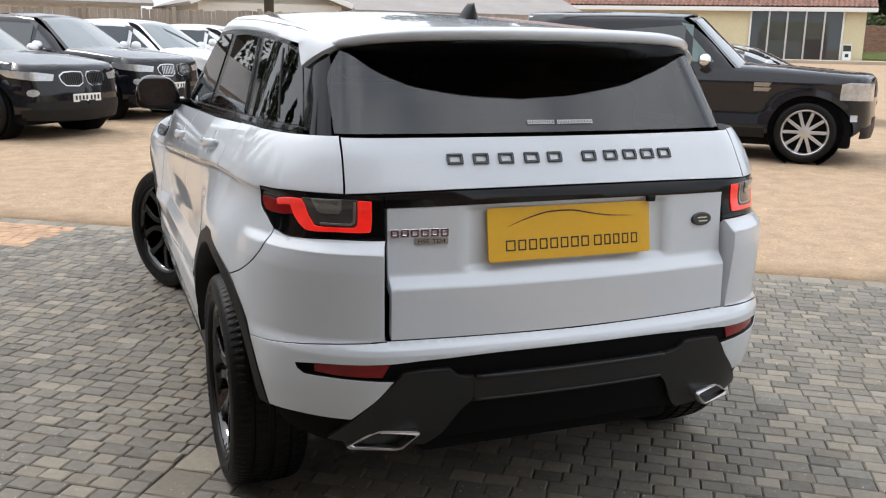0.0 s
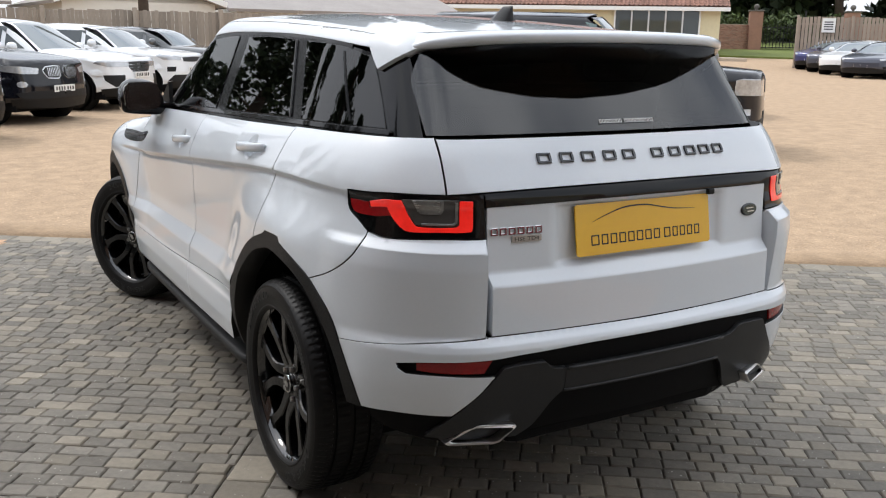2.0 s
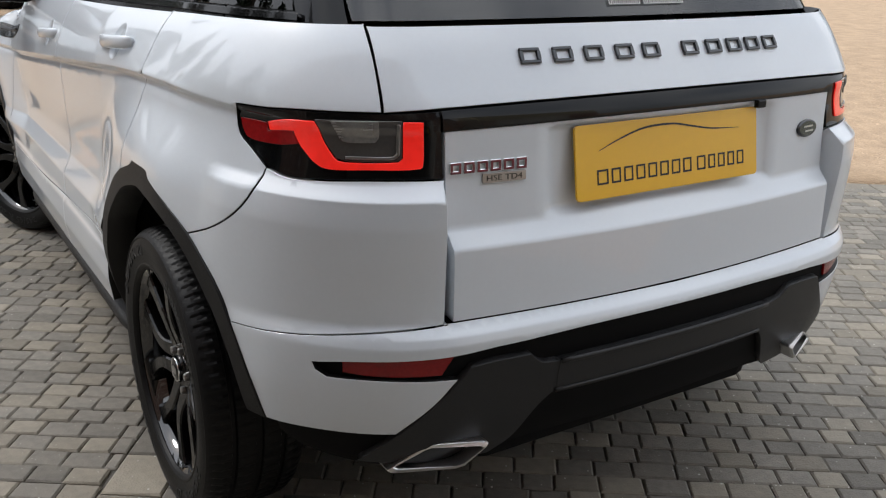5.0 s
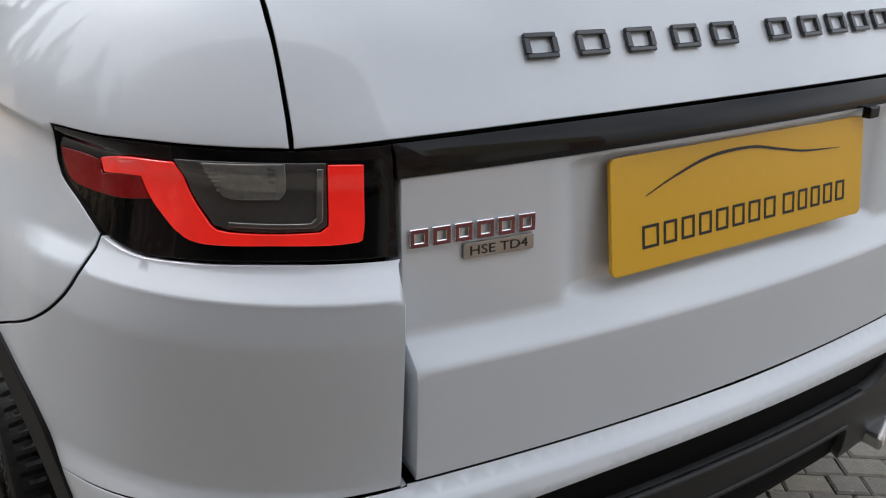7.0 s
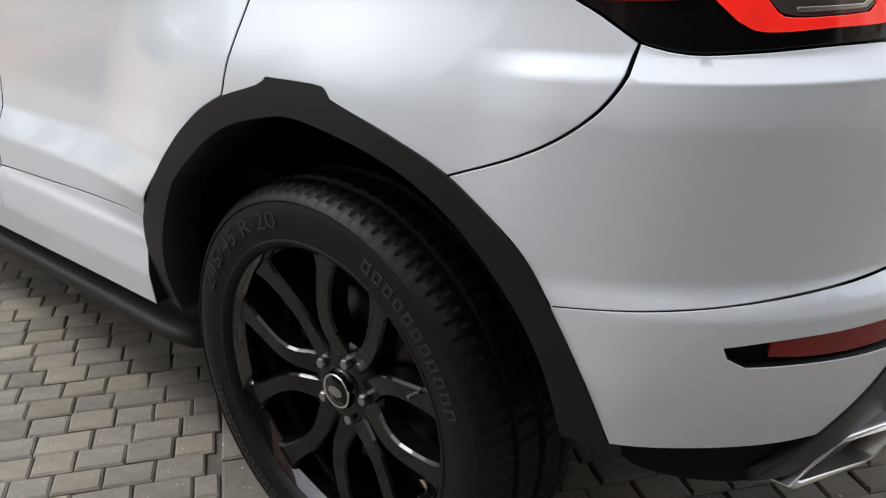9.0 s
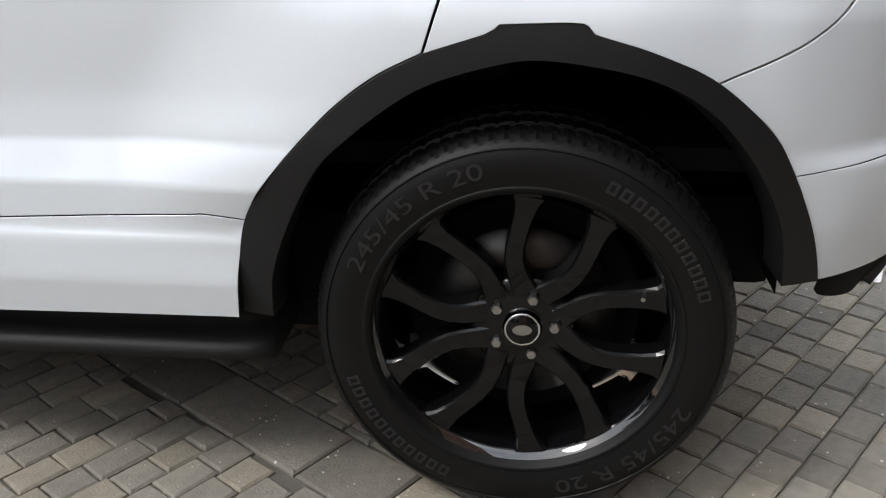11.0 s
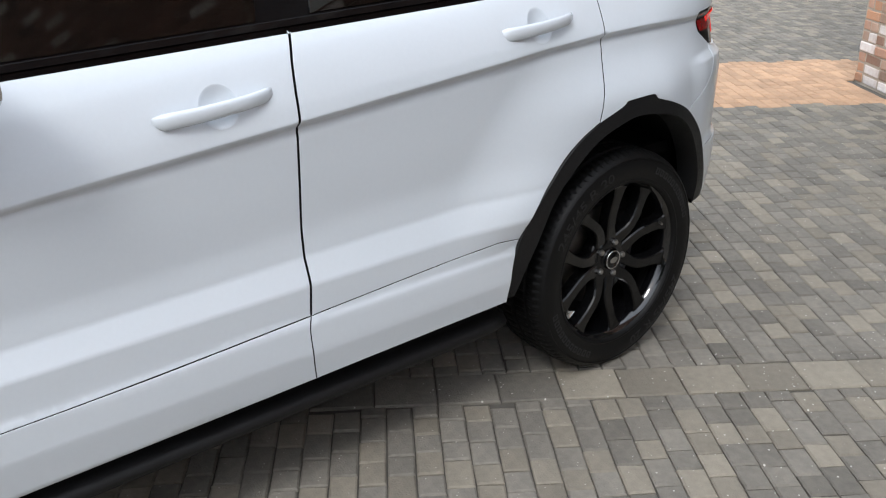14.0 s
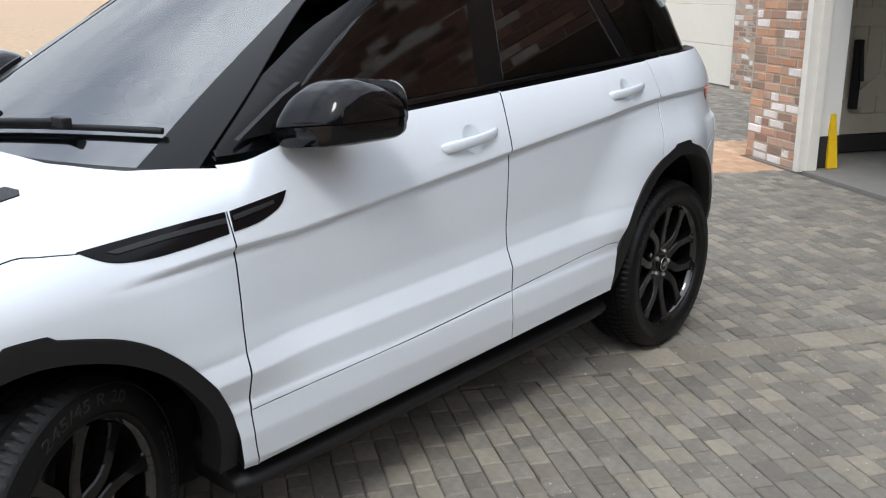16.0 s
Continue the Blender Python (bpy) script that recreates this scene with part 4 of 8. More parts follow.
FRONT_FOOT = [(2.318, 0.360), (2.334, 0.467)]
FRONT_AFT = [(2.334, 0.467), (2.352, 0.531), (2.390, 0.607), (2.451, 0.685), (2.526, 0.753), (2.599, 0.797), (2.670, 0.823), (2.751, 0.845)]
FRONT_NOTCH = [(2.751, 0.845), (2.768, 0.857), (2.852, 0.858), (2.868, 0.846)]
FRONT_FORE = [(2.868, 0.846), (2.95, 0.824), (3.03, 0.785), (3.10, 0.73), (3.16, 0.65), (3.20, 0.56), (3.225, 0.42)]
FRONT_IN = [(3.165, 0.42), (3.13, 0.57), (3.07, 0.68), (2.97, 0.758), (2.870, 0.790), (2.776, 0.796), (2.676, 0.774), (2.590, 0.738), (2.514, 0.687), (2.455, 0.623), (2.404, 0.544), (2.382, 0.461), (2.372, 0.360)]


for axle in (0, 1):
    for right in (False, True):
        out_line = [ARCH_FOOT[::-1] + ARCH_FORE[::-1][1:], [(0.260, 0.846), (0.166, 0.876)], [(0.166, 0.876), (0.146, 0.890), (0.042, 0.893), (0.018, 0.889), (0.008, 0.877)],
                    ARCH_TOP_AFT[::-1] + ARCH_AFT[::-1][1:] + ARCH_TAIL[::-1][1:]]
        if axle:
            ol = outline(FRONT_FOOT + FRONT_AFT[1:], FRONT_NOTCH, FRONT_FORE, [FRONT_FORE[-1], (3.165, 0.42)], FRONT_IN, [FRONT_IN[-1], FRONT_FOOT[0]])
        else:
            ol = outline(*out_line, [(-0.325, 0.455), (-0.280, 0.45)], ARCH_IN[::-1], [(0.538, 0.374), (0.590, 0.380)])
        part("arch_moulding", patch("arch_moulding", ol, arch_surf, TRIM_BLACK, right=right, res=(0.02, 0.02), gap=0.0, lift=0.006, depth=0.075), TRIM_BLACK, car, "grained black wheel arch moulding")
        s = 1 if right else -1
        bm = bmesh.new()
        n = 36
        rows = []
        for x in (0.875, 0.52):
            rows.append([bm.verts.new((s * (x - (x > 0.6) * 0.95 * max(0, (2 * axle - 1) * 0.455 * math.cos(math.pi * (1.02 * k / n - 0.01)) - 0.18) ** 1.5), 2.66 * axle - 0.005 + 0.455 * math.cos(math.pi * (1.02 * k / n - 0.01)), 0.385 + 0.455 * math.sin(math.pi * (1.02 * k / n - 0.01)))) for k in range(n + 1)])
        for k in range(n):
            bm.faces.new((rows[0][k], rows[0][k + 1], rows[1][k + 1], rows[1][k]))
        bm.faces.new(rows[1])
        part("wheel_housing", bm, UNDER, car, "dark wheel housing", smooth=True)

# sills and underside
for s in (-1, 1):
    prof = [(0.70, 0.272), (0.80, 0.268), (0.888, 0.270), (0.907, 0.279), (0.909, 0.296), (0.896, 0.309), (0.868, 0.316), (0.846, 0.335), (0.84, 0.375), (0.70, 0.38)]
    bm = bmesh.new()
    rows = [[bm.verts.new((s * (x - 0.012 * e), y, z)) for x, z in prof] for y, e in ((0.45, 1.5), (0.50, 0.4), (0.56, 0), (1.3, 0), (2.08, 0), (2.16, 0.4), (2.22, 1.5))]
    for a, b in zip(rows, rows[1:]):
        for k in range(len(prof) - 1):
            bm.faces.new((a[k], a[k + 1], b[k + 1], b[k]))
    bm.faces.new(rows[0])
    bm.faces.new(rows[-1])
    bmesh.ops.recalc_face_normals(bm, faces=bm.faces)
    part("sill", bm, TRIM_BLACK, car, "black plastic side sill", smooth=True)
under = box((-0.70, -0.28, 0.235), (0.70, 3.3, 0.50), 0.03)
box((-0.56, -0.50, 0.300), (0.56, -0.26, 0.50), 0.03, under)
box((-0.44, -0.66, 0.300), (0.44, -0.44, 0.50), 0.04, under)
part("underbody", under, UNDER, car, "black underbody")
shell = outline([(MID, 1.19), (-0.6, 1.18), (0.0, 1.17), (3.0, 0.98), (FMID, 0.90)], [(FMID, 0.90), (FMID, 0.30)], [(FMID, 0.30), (3.33, 0.30)],
                [(3.33, 0.30), (3.22, 0.62), (3.04, 0.82), (2.76, 0.90), (2.48, 0.82), (2.30, 0.62), (2.24, 0.30)], [(2.24, 0.30), (0.62, 0.30)],
                [(0.62, 0.30), (0.55, 0.62), (0.36, 0.82), (0.10, 0.90), (-0.16, 0.80), (-0.26, 0.62), (-0.32, 0.44)], [(-0.32, 0.44), (-0.6, 0.40), (MID, 0.40)], step=0.03)
part("inner_shell", patch("inner_shell", shell, wrap, UNDER, res=(0.06, 0.04), gap=0, lift=-0.085, hem=False, both=True), UNDER, car)

# exhaust tips
for s in (-1, 1):
    tip = bmesh.new()
    ring = [(-0.094, -0.031), (0.028, -0.031), (0.046, -0.025), (0.092, 0.024), (0.086, 0.031), (-0.022, 0.031), (-0.036, 0.025), (-0.103, -0.024)]
    loops = []
    for sc, high, dy in ((0.98, 0.98, 0.14), (1.0, 1.0, 0.0), (0.985, 0.97, -0.005), (0.86, 0.72, -0.007), (0.80, 0.62, 0.10)):
        loops.append([tip.verts.new((s * (0.560 - x * sc), -0.712 + dy - 0.41 * x, 0.390 + z * high)) for x, z in ring])
    for a, b in zip(loops, loops[1:]):
        for k in range(8):
            tip.faces.new((a[k], a[(k + 1) % 8], b[(k + 1) % 8], b[k]))
    bmesh.ops.recalc_face_normals(tip, faces=tip.faces)
    e = part("exhaust_tip", tip, TAILPIPE, car, "chrome four-sided exhaust tip")
    e.modifiers.new("round", "BEVEL").width = 0.002

# front wings, bonnet, nose
VENT = [(2.255, 1.030), (2.16, 1.042), (2.127, 1.040)]
BONNET_SEAM = [(2.66, 0.998), (2.73, 1.006), (2.803, 1.008), (3.00, 0.965), (3.30, 0.90), (3.45, 0.86)]


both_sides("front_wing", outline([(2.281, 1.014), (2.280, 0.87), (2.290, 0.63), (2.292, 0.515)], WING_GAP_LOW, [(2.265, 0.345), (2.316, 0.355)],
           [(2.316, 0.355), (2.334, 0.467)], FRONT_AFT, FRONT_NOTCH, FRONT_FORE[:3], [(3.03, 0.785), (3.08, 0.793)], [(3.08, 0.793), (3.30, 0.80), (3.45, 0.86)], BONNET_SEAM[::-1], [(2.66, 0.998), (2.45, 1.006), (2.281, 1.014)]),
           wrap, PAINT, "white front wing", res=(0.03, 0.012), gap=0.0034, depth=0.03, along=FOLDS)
side_top = [(y + 0.1, z) for y, z in ((2.14, 1.10), (2.3, 1.085), (2.6, 1.052), (2.9, 1.012), (3.1, 0.965), (3.35, 0.90))]
bl = outline(BONNET_SEAM, [(3.45, 0.86), (3.45, 0.90)], side_top[::-1], [(2.24, 1.10), (2.281, 1.014)], [(2.281, 1.014), (2.45, 1.006), (2.66, 0.998)])
flank, _ = wrap(np.array(curve(side_top, 0.02)))
half = [(q[0], q[1]) for q in flank]
ledge = [(x, float(np.interp(abs(x), [0, 0.23, 0.45, 0.65, 0.73, 0.79], [2.415, 2.41, 2.400, 2.325, 2.225, 2.15]))) for x in np.linspace(half[0][0], -half[0][0], 24)]
nose = [(x, half[-1][1] + 0.05 * (1 - (x / half[-1][0]) ** 2)) for x in np.linspace(-half[-1][0], half[-1][0], 20)]
top_line = half[::-1] + ledge[1:-1] + [(-x, y) for x, y in half] + nose[1:-1]
hood = part("bonnet", patch("bonnet", top_line, bonnet, PAINT, res=(0.03, 0.03), gap=0, hem=False), PAINT, car, "white clamshell bonnet")
both_sides("bonnet_side", bl, wrap, PAINT, parents=(hood, hood), res=(0.03, 0.012), gap=0.0, depth=0.02)
part("front_bumper", patch("front_bumper", outline([(3.03, 0.785), (3.08, 0.79), (3.30, 0.797), (3.45, 0.857), (FMID, 0.86)], [(FMID, 0.86), (FMID, 0.30)], [(FMID, 0.30), (3.30, 0.33)], [(3.30, 0.33), (3.225, 0.42), (3.20, 0.56), (3.16, 0.65), (3.10, 0.73), (3.03, 0.785)]), wrap, PAINT,
     res=(0.04, 0.03), gap=0.001, both=True, keep=off_centre), PAINT, car, "white front bumper")
part("front_grille", patch("front_grille", outline([(3.6, 0.89), (FMID, 0.90)], [(FMID, 0.90), (FMID, 0.865)], [(FMID, 0.865), (3.5, 0.865)]), wrap, GLOSS_BLACK, gap=0, hem=False, both=True), GLOSS_BLACK, car, "black grille")
both_sides("wing_vent", outline([(2.104, 1.034), (2.18, 1.024), (2.274, 1.012)], [(2.274, 1.012), (2.276, 0.966)], [(2.276, 0.966), (2.20, 0.976), (2.135, 1.000), (2.104, 1.034)], step=0.008), wrap, PILLAR_BLACK, "black side vent blade", lift=0.003, gap=0, depth=0.006)
both_sides("wing_vent", outline([(2.288, 1.012), (2.46, 1.006), (2.660, 0.998)], [(2.660, 0.998), (2.60, 0.968), (2.52, 0.957), (2.40, 0.958), (2.292, 0.964)], step=0.008), wrap, PILLAR_BLACK, "black side vent blade", lift=0.003, gap=0, depth=0.006)

both_sides("vent_ridge", outline([(2.292, 0.998), (2.45, 0.993), (2.60, 0.986)], [(2.60, 0.986), (2.58, 0.979)], [(2.58, 0.979), (2.45, 0.984), (2.292, 0.988)], step=0.02), wrap, TRIM_GREY, "grey ridge of the side vent", lift=0.007, gap=0, depth=0.006)
both_sides("vent_ridge", outline([(2.150, 1.016), (2.20, 1.010), (2.270, 1.000)], [(2.270, 1.000), (2.270, 0.991)], [(2.270, 0.991), (2.20, 1.001), (2.150, 1.010)], step=0.02), wrap, TRIM_GREY, "grey ridge of the side vent", lift=0.007, gap=0, depth=0.006)
both_sides("bonnet_vent", [(-0.555, 2.545), (-0.60, 2.535), (-0.632, 2.548), (-0.640, 2.60), (-0.625, 2.78), (-0.575, 2.78)], bonnet, TRIM_BLACK, "black bonnet vent", parents=(hood, hood), res=(0.03, 0.03), gap=0, lift=0.003, depth=0.004)
# cabin: roof, windows, pillars
ROOF_HALF = lambda y: 0.652 - 0.06 * max(0, y - 1.1) ** 2 - 0.05 * max(0, 0.3 - y) ** 1.5
FORE = lambda x: 1.50 - 0.20 * x * x
ry = np.linspace(-0.30, FORE(0.645), 40)
edge = [(-ROOF_HALF(y), y) for y in ry]
rear_edge = [(x, -0.30 - 0.08 * (1 - (x / 0.62) ** 2)) for x in np.linspace(ROOF_HALF(-0.30), -ROOF_HALF(-0.30), 24)]
fore_edge = [(x, FORE(x)) for x in np.linspace(-ROOF_HALF(1.34), ROOF_HALF(1.34), 24)]
HEAD = [(x, float(cabin_top(np.array([[x, FORE(x)]]))[0][0][2]) - 0.002) for x in np.linspace(0.47, -0.47, 9)]
roof = part("roof", patch("roof", edge + fore_edge[1:-1] + [(-x, y) for x, y in edge[::-1]] + rear_edge[1:-1], cabin_top, PAINT, res=(0.03, 0.03), gap=0, depth=0.02, gap_shade=False), PAINT, car, "white roof panel")


def cab(name, line, mat, label="", surf=cabin_side, **kw):
    return both_sides(name, line, surf, mat, label, **kw)


def drip_z(y):
    """Height of the roof's edge."""
    p, _ = cabin_top(np.array([[-float(ROOF_HALF(y)) - 0.004, y]]))
    return float(p[0][2])


def drip(a, b, n=8, down=0.0):
    return [(y, drip_z(y) - down) for y in np.linspace(a, b, n)]


def sill_line(a, b, n=6, up=0.0):
    return [(y, float(belt(y)) + up) for y in np.linspace(a, b, n)]


EAVES = [(-0.19, 1.487), (0.024, 1.505), (0.337, 1.522), (0.585, 1.529), (0.96, 1.533), (1.20, 1.531), (1.38, 1.522), (1.46, 1.513)]
cab("roof_side", outline(drip(-0.19, 1.46, 14, -0.012), [(1.46, drip_z(1.46) + 0.012), (1.46, 1.513)], EAVES[::-1], [EAVES[0], (-0.19, drip_z(-0.19) + 0.012)]), PAINT, "white side of the roof above the windows", surf=cabin_wrap_y, res=(0.03, 0.012), gap=0, lift=-0.0022, depth=0.008, gap_shade=False)
cab("door_division", outline([(0.385, 1.500), (0.235, 1.245)], [(0.242, 1.245), (0.392, 1.500)], step=0.03), TRIM_GREY, "thin grey edge of the rear door frame", res=(0.03, 0.03), gap=0, lift=0.002, depth=0.004)
cab("pillar_band", outline(drip(-0.09, 1.42, 14, 0.003), [(1.42, drip_z(1.42) - 0.003), (1.66, 1.432), (1.84, 1.325), (2.00, 1.226), (2.11, 1.150)], [(2.11, 1.150), (2.13, 1.115)], sill_line(2.13, -0.09, 10, -0.03), [(-0.09, 1.20), (-0.09, drip_z(-0.09) - 0.003)]),
    PILLAR_BLACK, "black window surround", surf=cabin_wrap_y, res=(0.03, 0.02), gap=0, lift=-0.005, hem=False)
cab("front_window", outline([(1.125, 1.212), (1.55, 1.198), (1.93, 1.182)], [(1.93, 1.182), (1.84, 1.262), (1.68, 1.372), (1.54, 1.448), (1.42, 1.490), (1.33, 1.504)], [(1.33, 1.504), (1.20, 1.511), (1.072, 1.512)], [(1.072, 1.512), (1.125, 1.212)]), GLASS_FRONT, "dark front door window", gap=0, lift=-0.001, depth=0.004)
cab("rear_window", outline([(0.235, 1.243), (0.6, 1.230), (0.985, 1.217)], [(0.985, 1.217), (0.937, 1.509)], [(0.937, 1.509), (0.67, 1.511), (0.385, 1.503)], [(0.385, 1.503), (0.235, 1.243)]), GLASS_TINT, "dark rear door window", gap=0, lift=-0.001, depth=0.004)
cab("quarter_window", outline([(-0.286, 1.254), (-0.10, 1.250), (0.135, 1.245)], [(0.135, 1.245), (0.285, 1.500)], [(0.285, 1.500), (-0.03, 1.485), (-0.215, 1.455)], [(-0.215, 1.455), (-0.24, 1.40), (-0.262, 1.34), (-0.286, 1.254)]), GLASS_TINT, "dark rear quarter window", surf=cabin_wrap_y,
    gap=0, lift=-0.001, depth=0.004)
cab("quarter_division", outline([(-0.060, 1.470), (-0.165, 1.262)], [(-0.157, 1.262), (-0.048, 1.470)], step=0.03), PILLAR_BLACK, "black bar inside the quarter window", surf=cabin_wrap_y, res=(0.03, 0.03), gap=0, lift=0.0015, depth=0.003)
both_sides("window_bead", outline(sill_line(2.02, 0.1, 10, 0.016) + [(-0.15, 1.244), (-0.30, 1.248)], [(-0.30, 1.248), (-0.30, 1.236)], [(-0.30, 1.236), (-0.15, 1.231)] + sill_line(0.1, 2.02, 10, 0.003)), cabin_wrap_y, GLOSS_BLACK, "black window bead",
           res=(0.03, 0.01), gap=0, lift=0.006, depth=0.02)
# the rearmost pillar wraps round to the rear window
cab("rear_pillar", outline([(-0.101, 1.20), (-0.25, 1.205), (-0.374, 1.215)], [(-0.374, 1.215), (-0.364, 1.26), (-0.345, 1.40), (-0.33, 1.46)], [(-0.33, 1.46), (-0.22, 1.468), (-0.101, 1.485)], [(-0.101, 1.485), (-0.101, 1.20)]),
    GLOSS_BLACK, "gloss black rear pillar", surf=cabin_wrap_y, gap=0, lift=-0.004, hem=False)
part("rear_screen", patch("rear_screen", outline([(-0.652, 1.243), (0, 1.245), (0.652, 1.243)], [(0.652, 1.243), (0.648, 1.32), (0.640, 1.40), (0.60, 1.47)], [(0.60, 1.47), (0, 1.49), (-0.60, 1.47)], [(-0.60, 1.47), (-0.640, 1.40), (-0.648, 1.32), (-0.652, 1.243)]),
     cabin_rear, GLASS_REAR, gap=0.001, depth=0.006), GLASS_REAR, car, "dark rear window")
part("windscreen", patch("windscreen", outline([(-0.625, 1.085), (0, 1.085), (0.625, 1.085)], [(0.625, 1.085), (0.606, 1.136), (0.557, 1.27), HEAD[0]], HEAD, [HEAD[-1], (-0.557, 1.27), (-0.606, 1.136), (-0.625, 1.085)], step=0.02),
     cabin_front, GLASS_SCREEN, gap=0.001, depth=0.006), GLASS_SCREEN, car, "windscreen")
for right in (False, True):
    part("windscreen_pillar", patch("windscreen_pillar", outline([(-0.785, 1.08), (-0.625, 1.08)], [(-0.625, 1.08), (-0.606, 1.136), (-0.557, 1.27), HEAD[-1]], [HEAD[-1], (-0.55, HEAD[-1][1] - 0.02)], [(-0.55, HEAD[-1][1] - 0.02), (-0.543, 1.478), (-0.684, 1.261), (-0.769, 1.11), (-0.785, 1.08)]),
         cabin_front, PILLAR_BLACK, right=right, gap=0.0, lift=0.002, depth=0.006), PILLAR_BLACK, car, "black windscreen pillar")
part("scuttle", patch("scuttle", [(-0.765, 2.10), (0.765, 2.10), (0.735, 2.24), (0.655, 2.345), (0.45, 2.43), (-0.45, 2.43), (-0.655, 2.345), (-0.735, 2.24)], lambda d: (np.stack([d[:, 0], d[:, 1], 1.098 - 0.02 * (d[:, 1] - 2.12) + 0 * d[:, 0]], 1), np.tile([0.0, 0, 1], (len(d), 1))),
     TRIM_BLACK, gap=0, hem=False), TRIM_BLACK, car, "black scuttle panel")
for x0, x1 in ((-0.60, 0.04), (0.10, 0.66)):
    line = [(x, float(wind_y(x, z)) + 0.008, z + 0.016) for x, z in ((x0 + (x1 - x0) * k / 8, 1.158 - 0.026 * (k / 8) ** 2) for k in range(9))]
    blade = part("wiper", tube(line, 0.009), TRIM_BLACK, car, "black windscreen wiper", smooth=True)
    part("wiper_arm", tube([(x, y + 0.010, z + 0.014) for x, y, z in line[4:]] + [(x1 + 0.06, line[-1][1] + 0.04, 1.115)], 0.010), TRIM_BLACK, blade, smooth=True)
    part("wiper_joint", box((-0.035, -0.012, -0.012), (0.035, 0.016, 0.018), 0.006), TRIM_BLACK, blade, m=Matrix.Translation(Vector(line[4]) + Vector((0, 0.008, 0.010))))

# spoiler: white top and lip, cheeks that run down the rear pillars, black underneath
LIP = [(0, -0.630, 1.538), (0.2, -0.615, 1.537), (0.4, -0.560, 1.532), (0.52, -0.480, 1.522), (0.595, -0.400, 1.508), (0.640, -0.325, 1.478), (0.664, -0.270, 1.447), (0.674, -0.250, 1.428)]
ROOT = [(0, -0.36), (0.2, -0.352), (0.4, -0.327), (0.52, -0.304), (0.59, -0.270), (0.630, -0.235), (0.650, -0.205), (0.656, -0.190)]


def spoiler_lines():
    """Lip and root, point by point from side to side."""
    n = 41
    u = np.linspace(0, 1, n) * (len(LIP) - 1)
    lip = np.stack([np.interp(u, range(len(LIP)), [q[k] for q in LIP]) for k in range(3)], 1)
    root = np.stack([np.interp(u, range(len(ROOT)), [q[k] for q in ROOT]) for k in range(2)], 1)
    top = cabin_top(np.stack([np.minimum(root[:, 0], 0.655), root[:, 1]], 1))[0][:, 2]
    for _ in range(3):
        lip[1:-1] = (lip[:-2] + 2 * lip[1:-1] + lip[2:]) / 4
    root = np.column_stack([root, top])
    flip = np.array([-1.0, 1, 1])
    return np.vstack([(lip * flip)[:0:-1], lip]), np.vstack([(root * flip)[:0:-1], root])


def spoiler_mesh():
    lips, roots = spoiler_lines()
    v, f = [], []
    for q, r in zip(lips, roots):
        end = float(smooth_step(np.array(abs(q[0])), 0.56, 0.655))
        deep = 0.030 - 0.018 * end
        back = q - r
        back[2] = 0
        back /= max(1e-6, np.linalg.norm(back))
        up = np.array([0, 0, 1.0])
        v += [r - back * 0.03 - up * 0.010, r + up * 0.0015, r * 0.5 + q * 0.5 + up * 0.005 * (1 - end), q - back * 0.03 + up * 0.006 * (1 - end), q - back * 0.007, q - up * 0.007,
              q - back * 0.002 - up * deep * 0.7, q - back * 0.012 - up * deep, r - up * (0.055 - 0.02 * end)]
    n, m = 9, len(lips)
    for c in range(m - 1):
        for k in range(n - 1):
            f.append((c * n + k, (c + 1) * n + k, (c + 1) * n + k + 1, c * n + k + 1))
    f += [tuple(range(n - 1, -1, -1)), tuple((m - 1) * n + k for k in range(n))]
    return as_mesh("spoiler", v, f, PAINT)


spoil = part("spoiler", spoiler_mesh(), PAINT, car, "white roof spoiler")
both_sides("spoiler_cheek", outline([(-0.185, 1.512), (-0.205, 1.482), (-0.249, 1.418)], [(-0.249, 1.418), (-0.294, 1.446), (-0.349, 1.478), (-0.40, 1.490)], [(-0.40, 1.490), (-0.39, 1.515)], [(-0.39, 1.515), (-0.30, 1.520), (-0.185, 1.512)]),
           cabin_wrap_y, PAINT, "white cheek of the spoiler beside the rear window", parents=(spoil, spoil), res=(0.02, 0.012), gap=0, lift=0.012, depth=0.03, gap_shade=False)


def spoiler_under():
    lips, roots = spoiler_lines()
    v, f = [], []
    for q, r in zip(lips[2:-2], roots[2:-2]):
        back = q - r
        back[2] = 0
        back /= max(1e-6, np.linalg.norm(back))
        up = np.array([0, 0, 1.0])
        v += [q - back * 0.011 - up * 0.0325, q - back * 0.05 - up * 0.045, r + back * 0.02 - up * 0.105]
    for c in range(len(lips) - 5):
        for k in range(2):
            f.append((c * 3 + k, (c + 1) * 3 + k, (c + 1) * 3 + k + 1, c * 3 + k + 1))
    return as_mesh("spoiler_underside", v, f, GLOSS_BLACK)


part("spoiler_underside", spoiler_under(), GLOSS_BLACK, spoil, "gloss black underside")
fin = bmesh.new()
rows = []
for k in range(9):
    u = k / 8
    z = 0.052 * u
    rows.append([fin.verts.new((0.022 * (1 - u) ** 0.8 * sx + 0.004 * sx, -0.02 + yy, z)) for sx, yy in ((0, 0.10 - 0.10 * u), (1, 0.03 - 0.04 * u), (0.8, -0.05 - 0.0 * u), (0, -0.065), (-0.8, -0.05), (-1, 0.03 - 0.04 * u))])
for a, b in zip(rows, rows[1:]):
    for k in range(6):
        fin.faces.new((a[k], a[(k + 1) % 6], b[(k + 1) % 6], b[k]))
fin.faces.new(rows[-1])
bmesh.ops.recalc_face_normals(fin, faces=fin.faces)
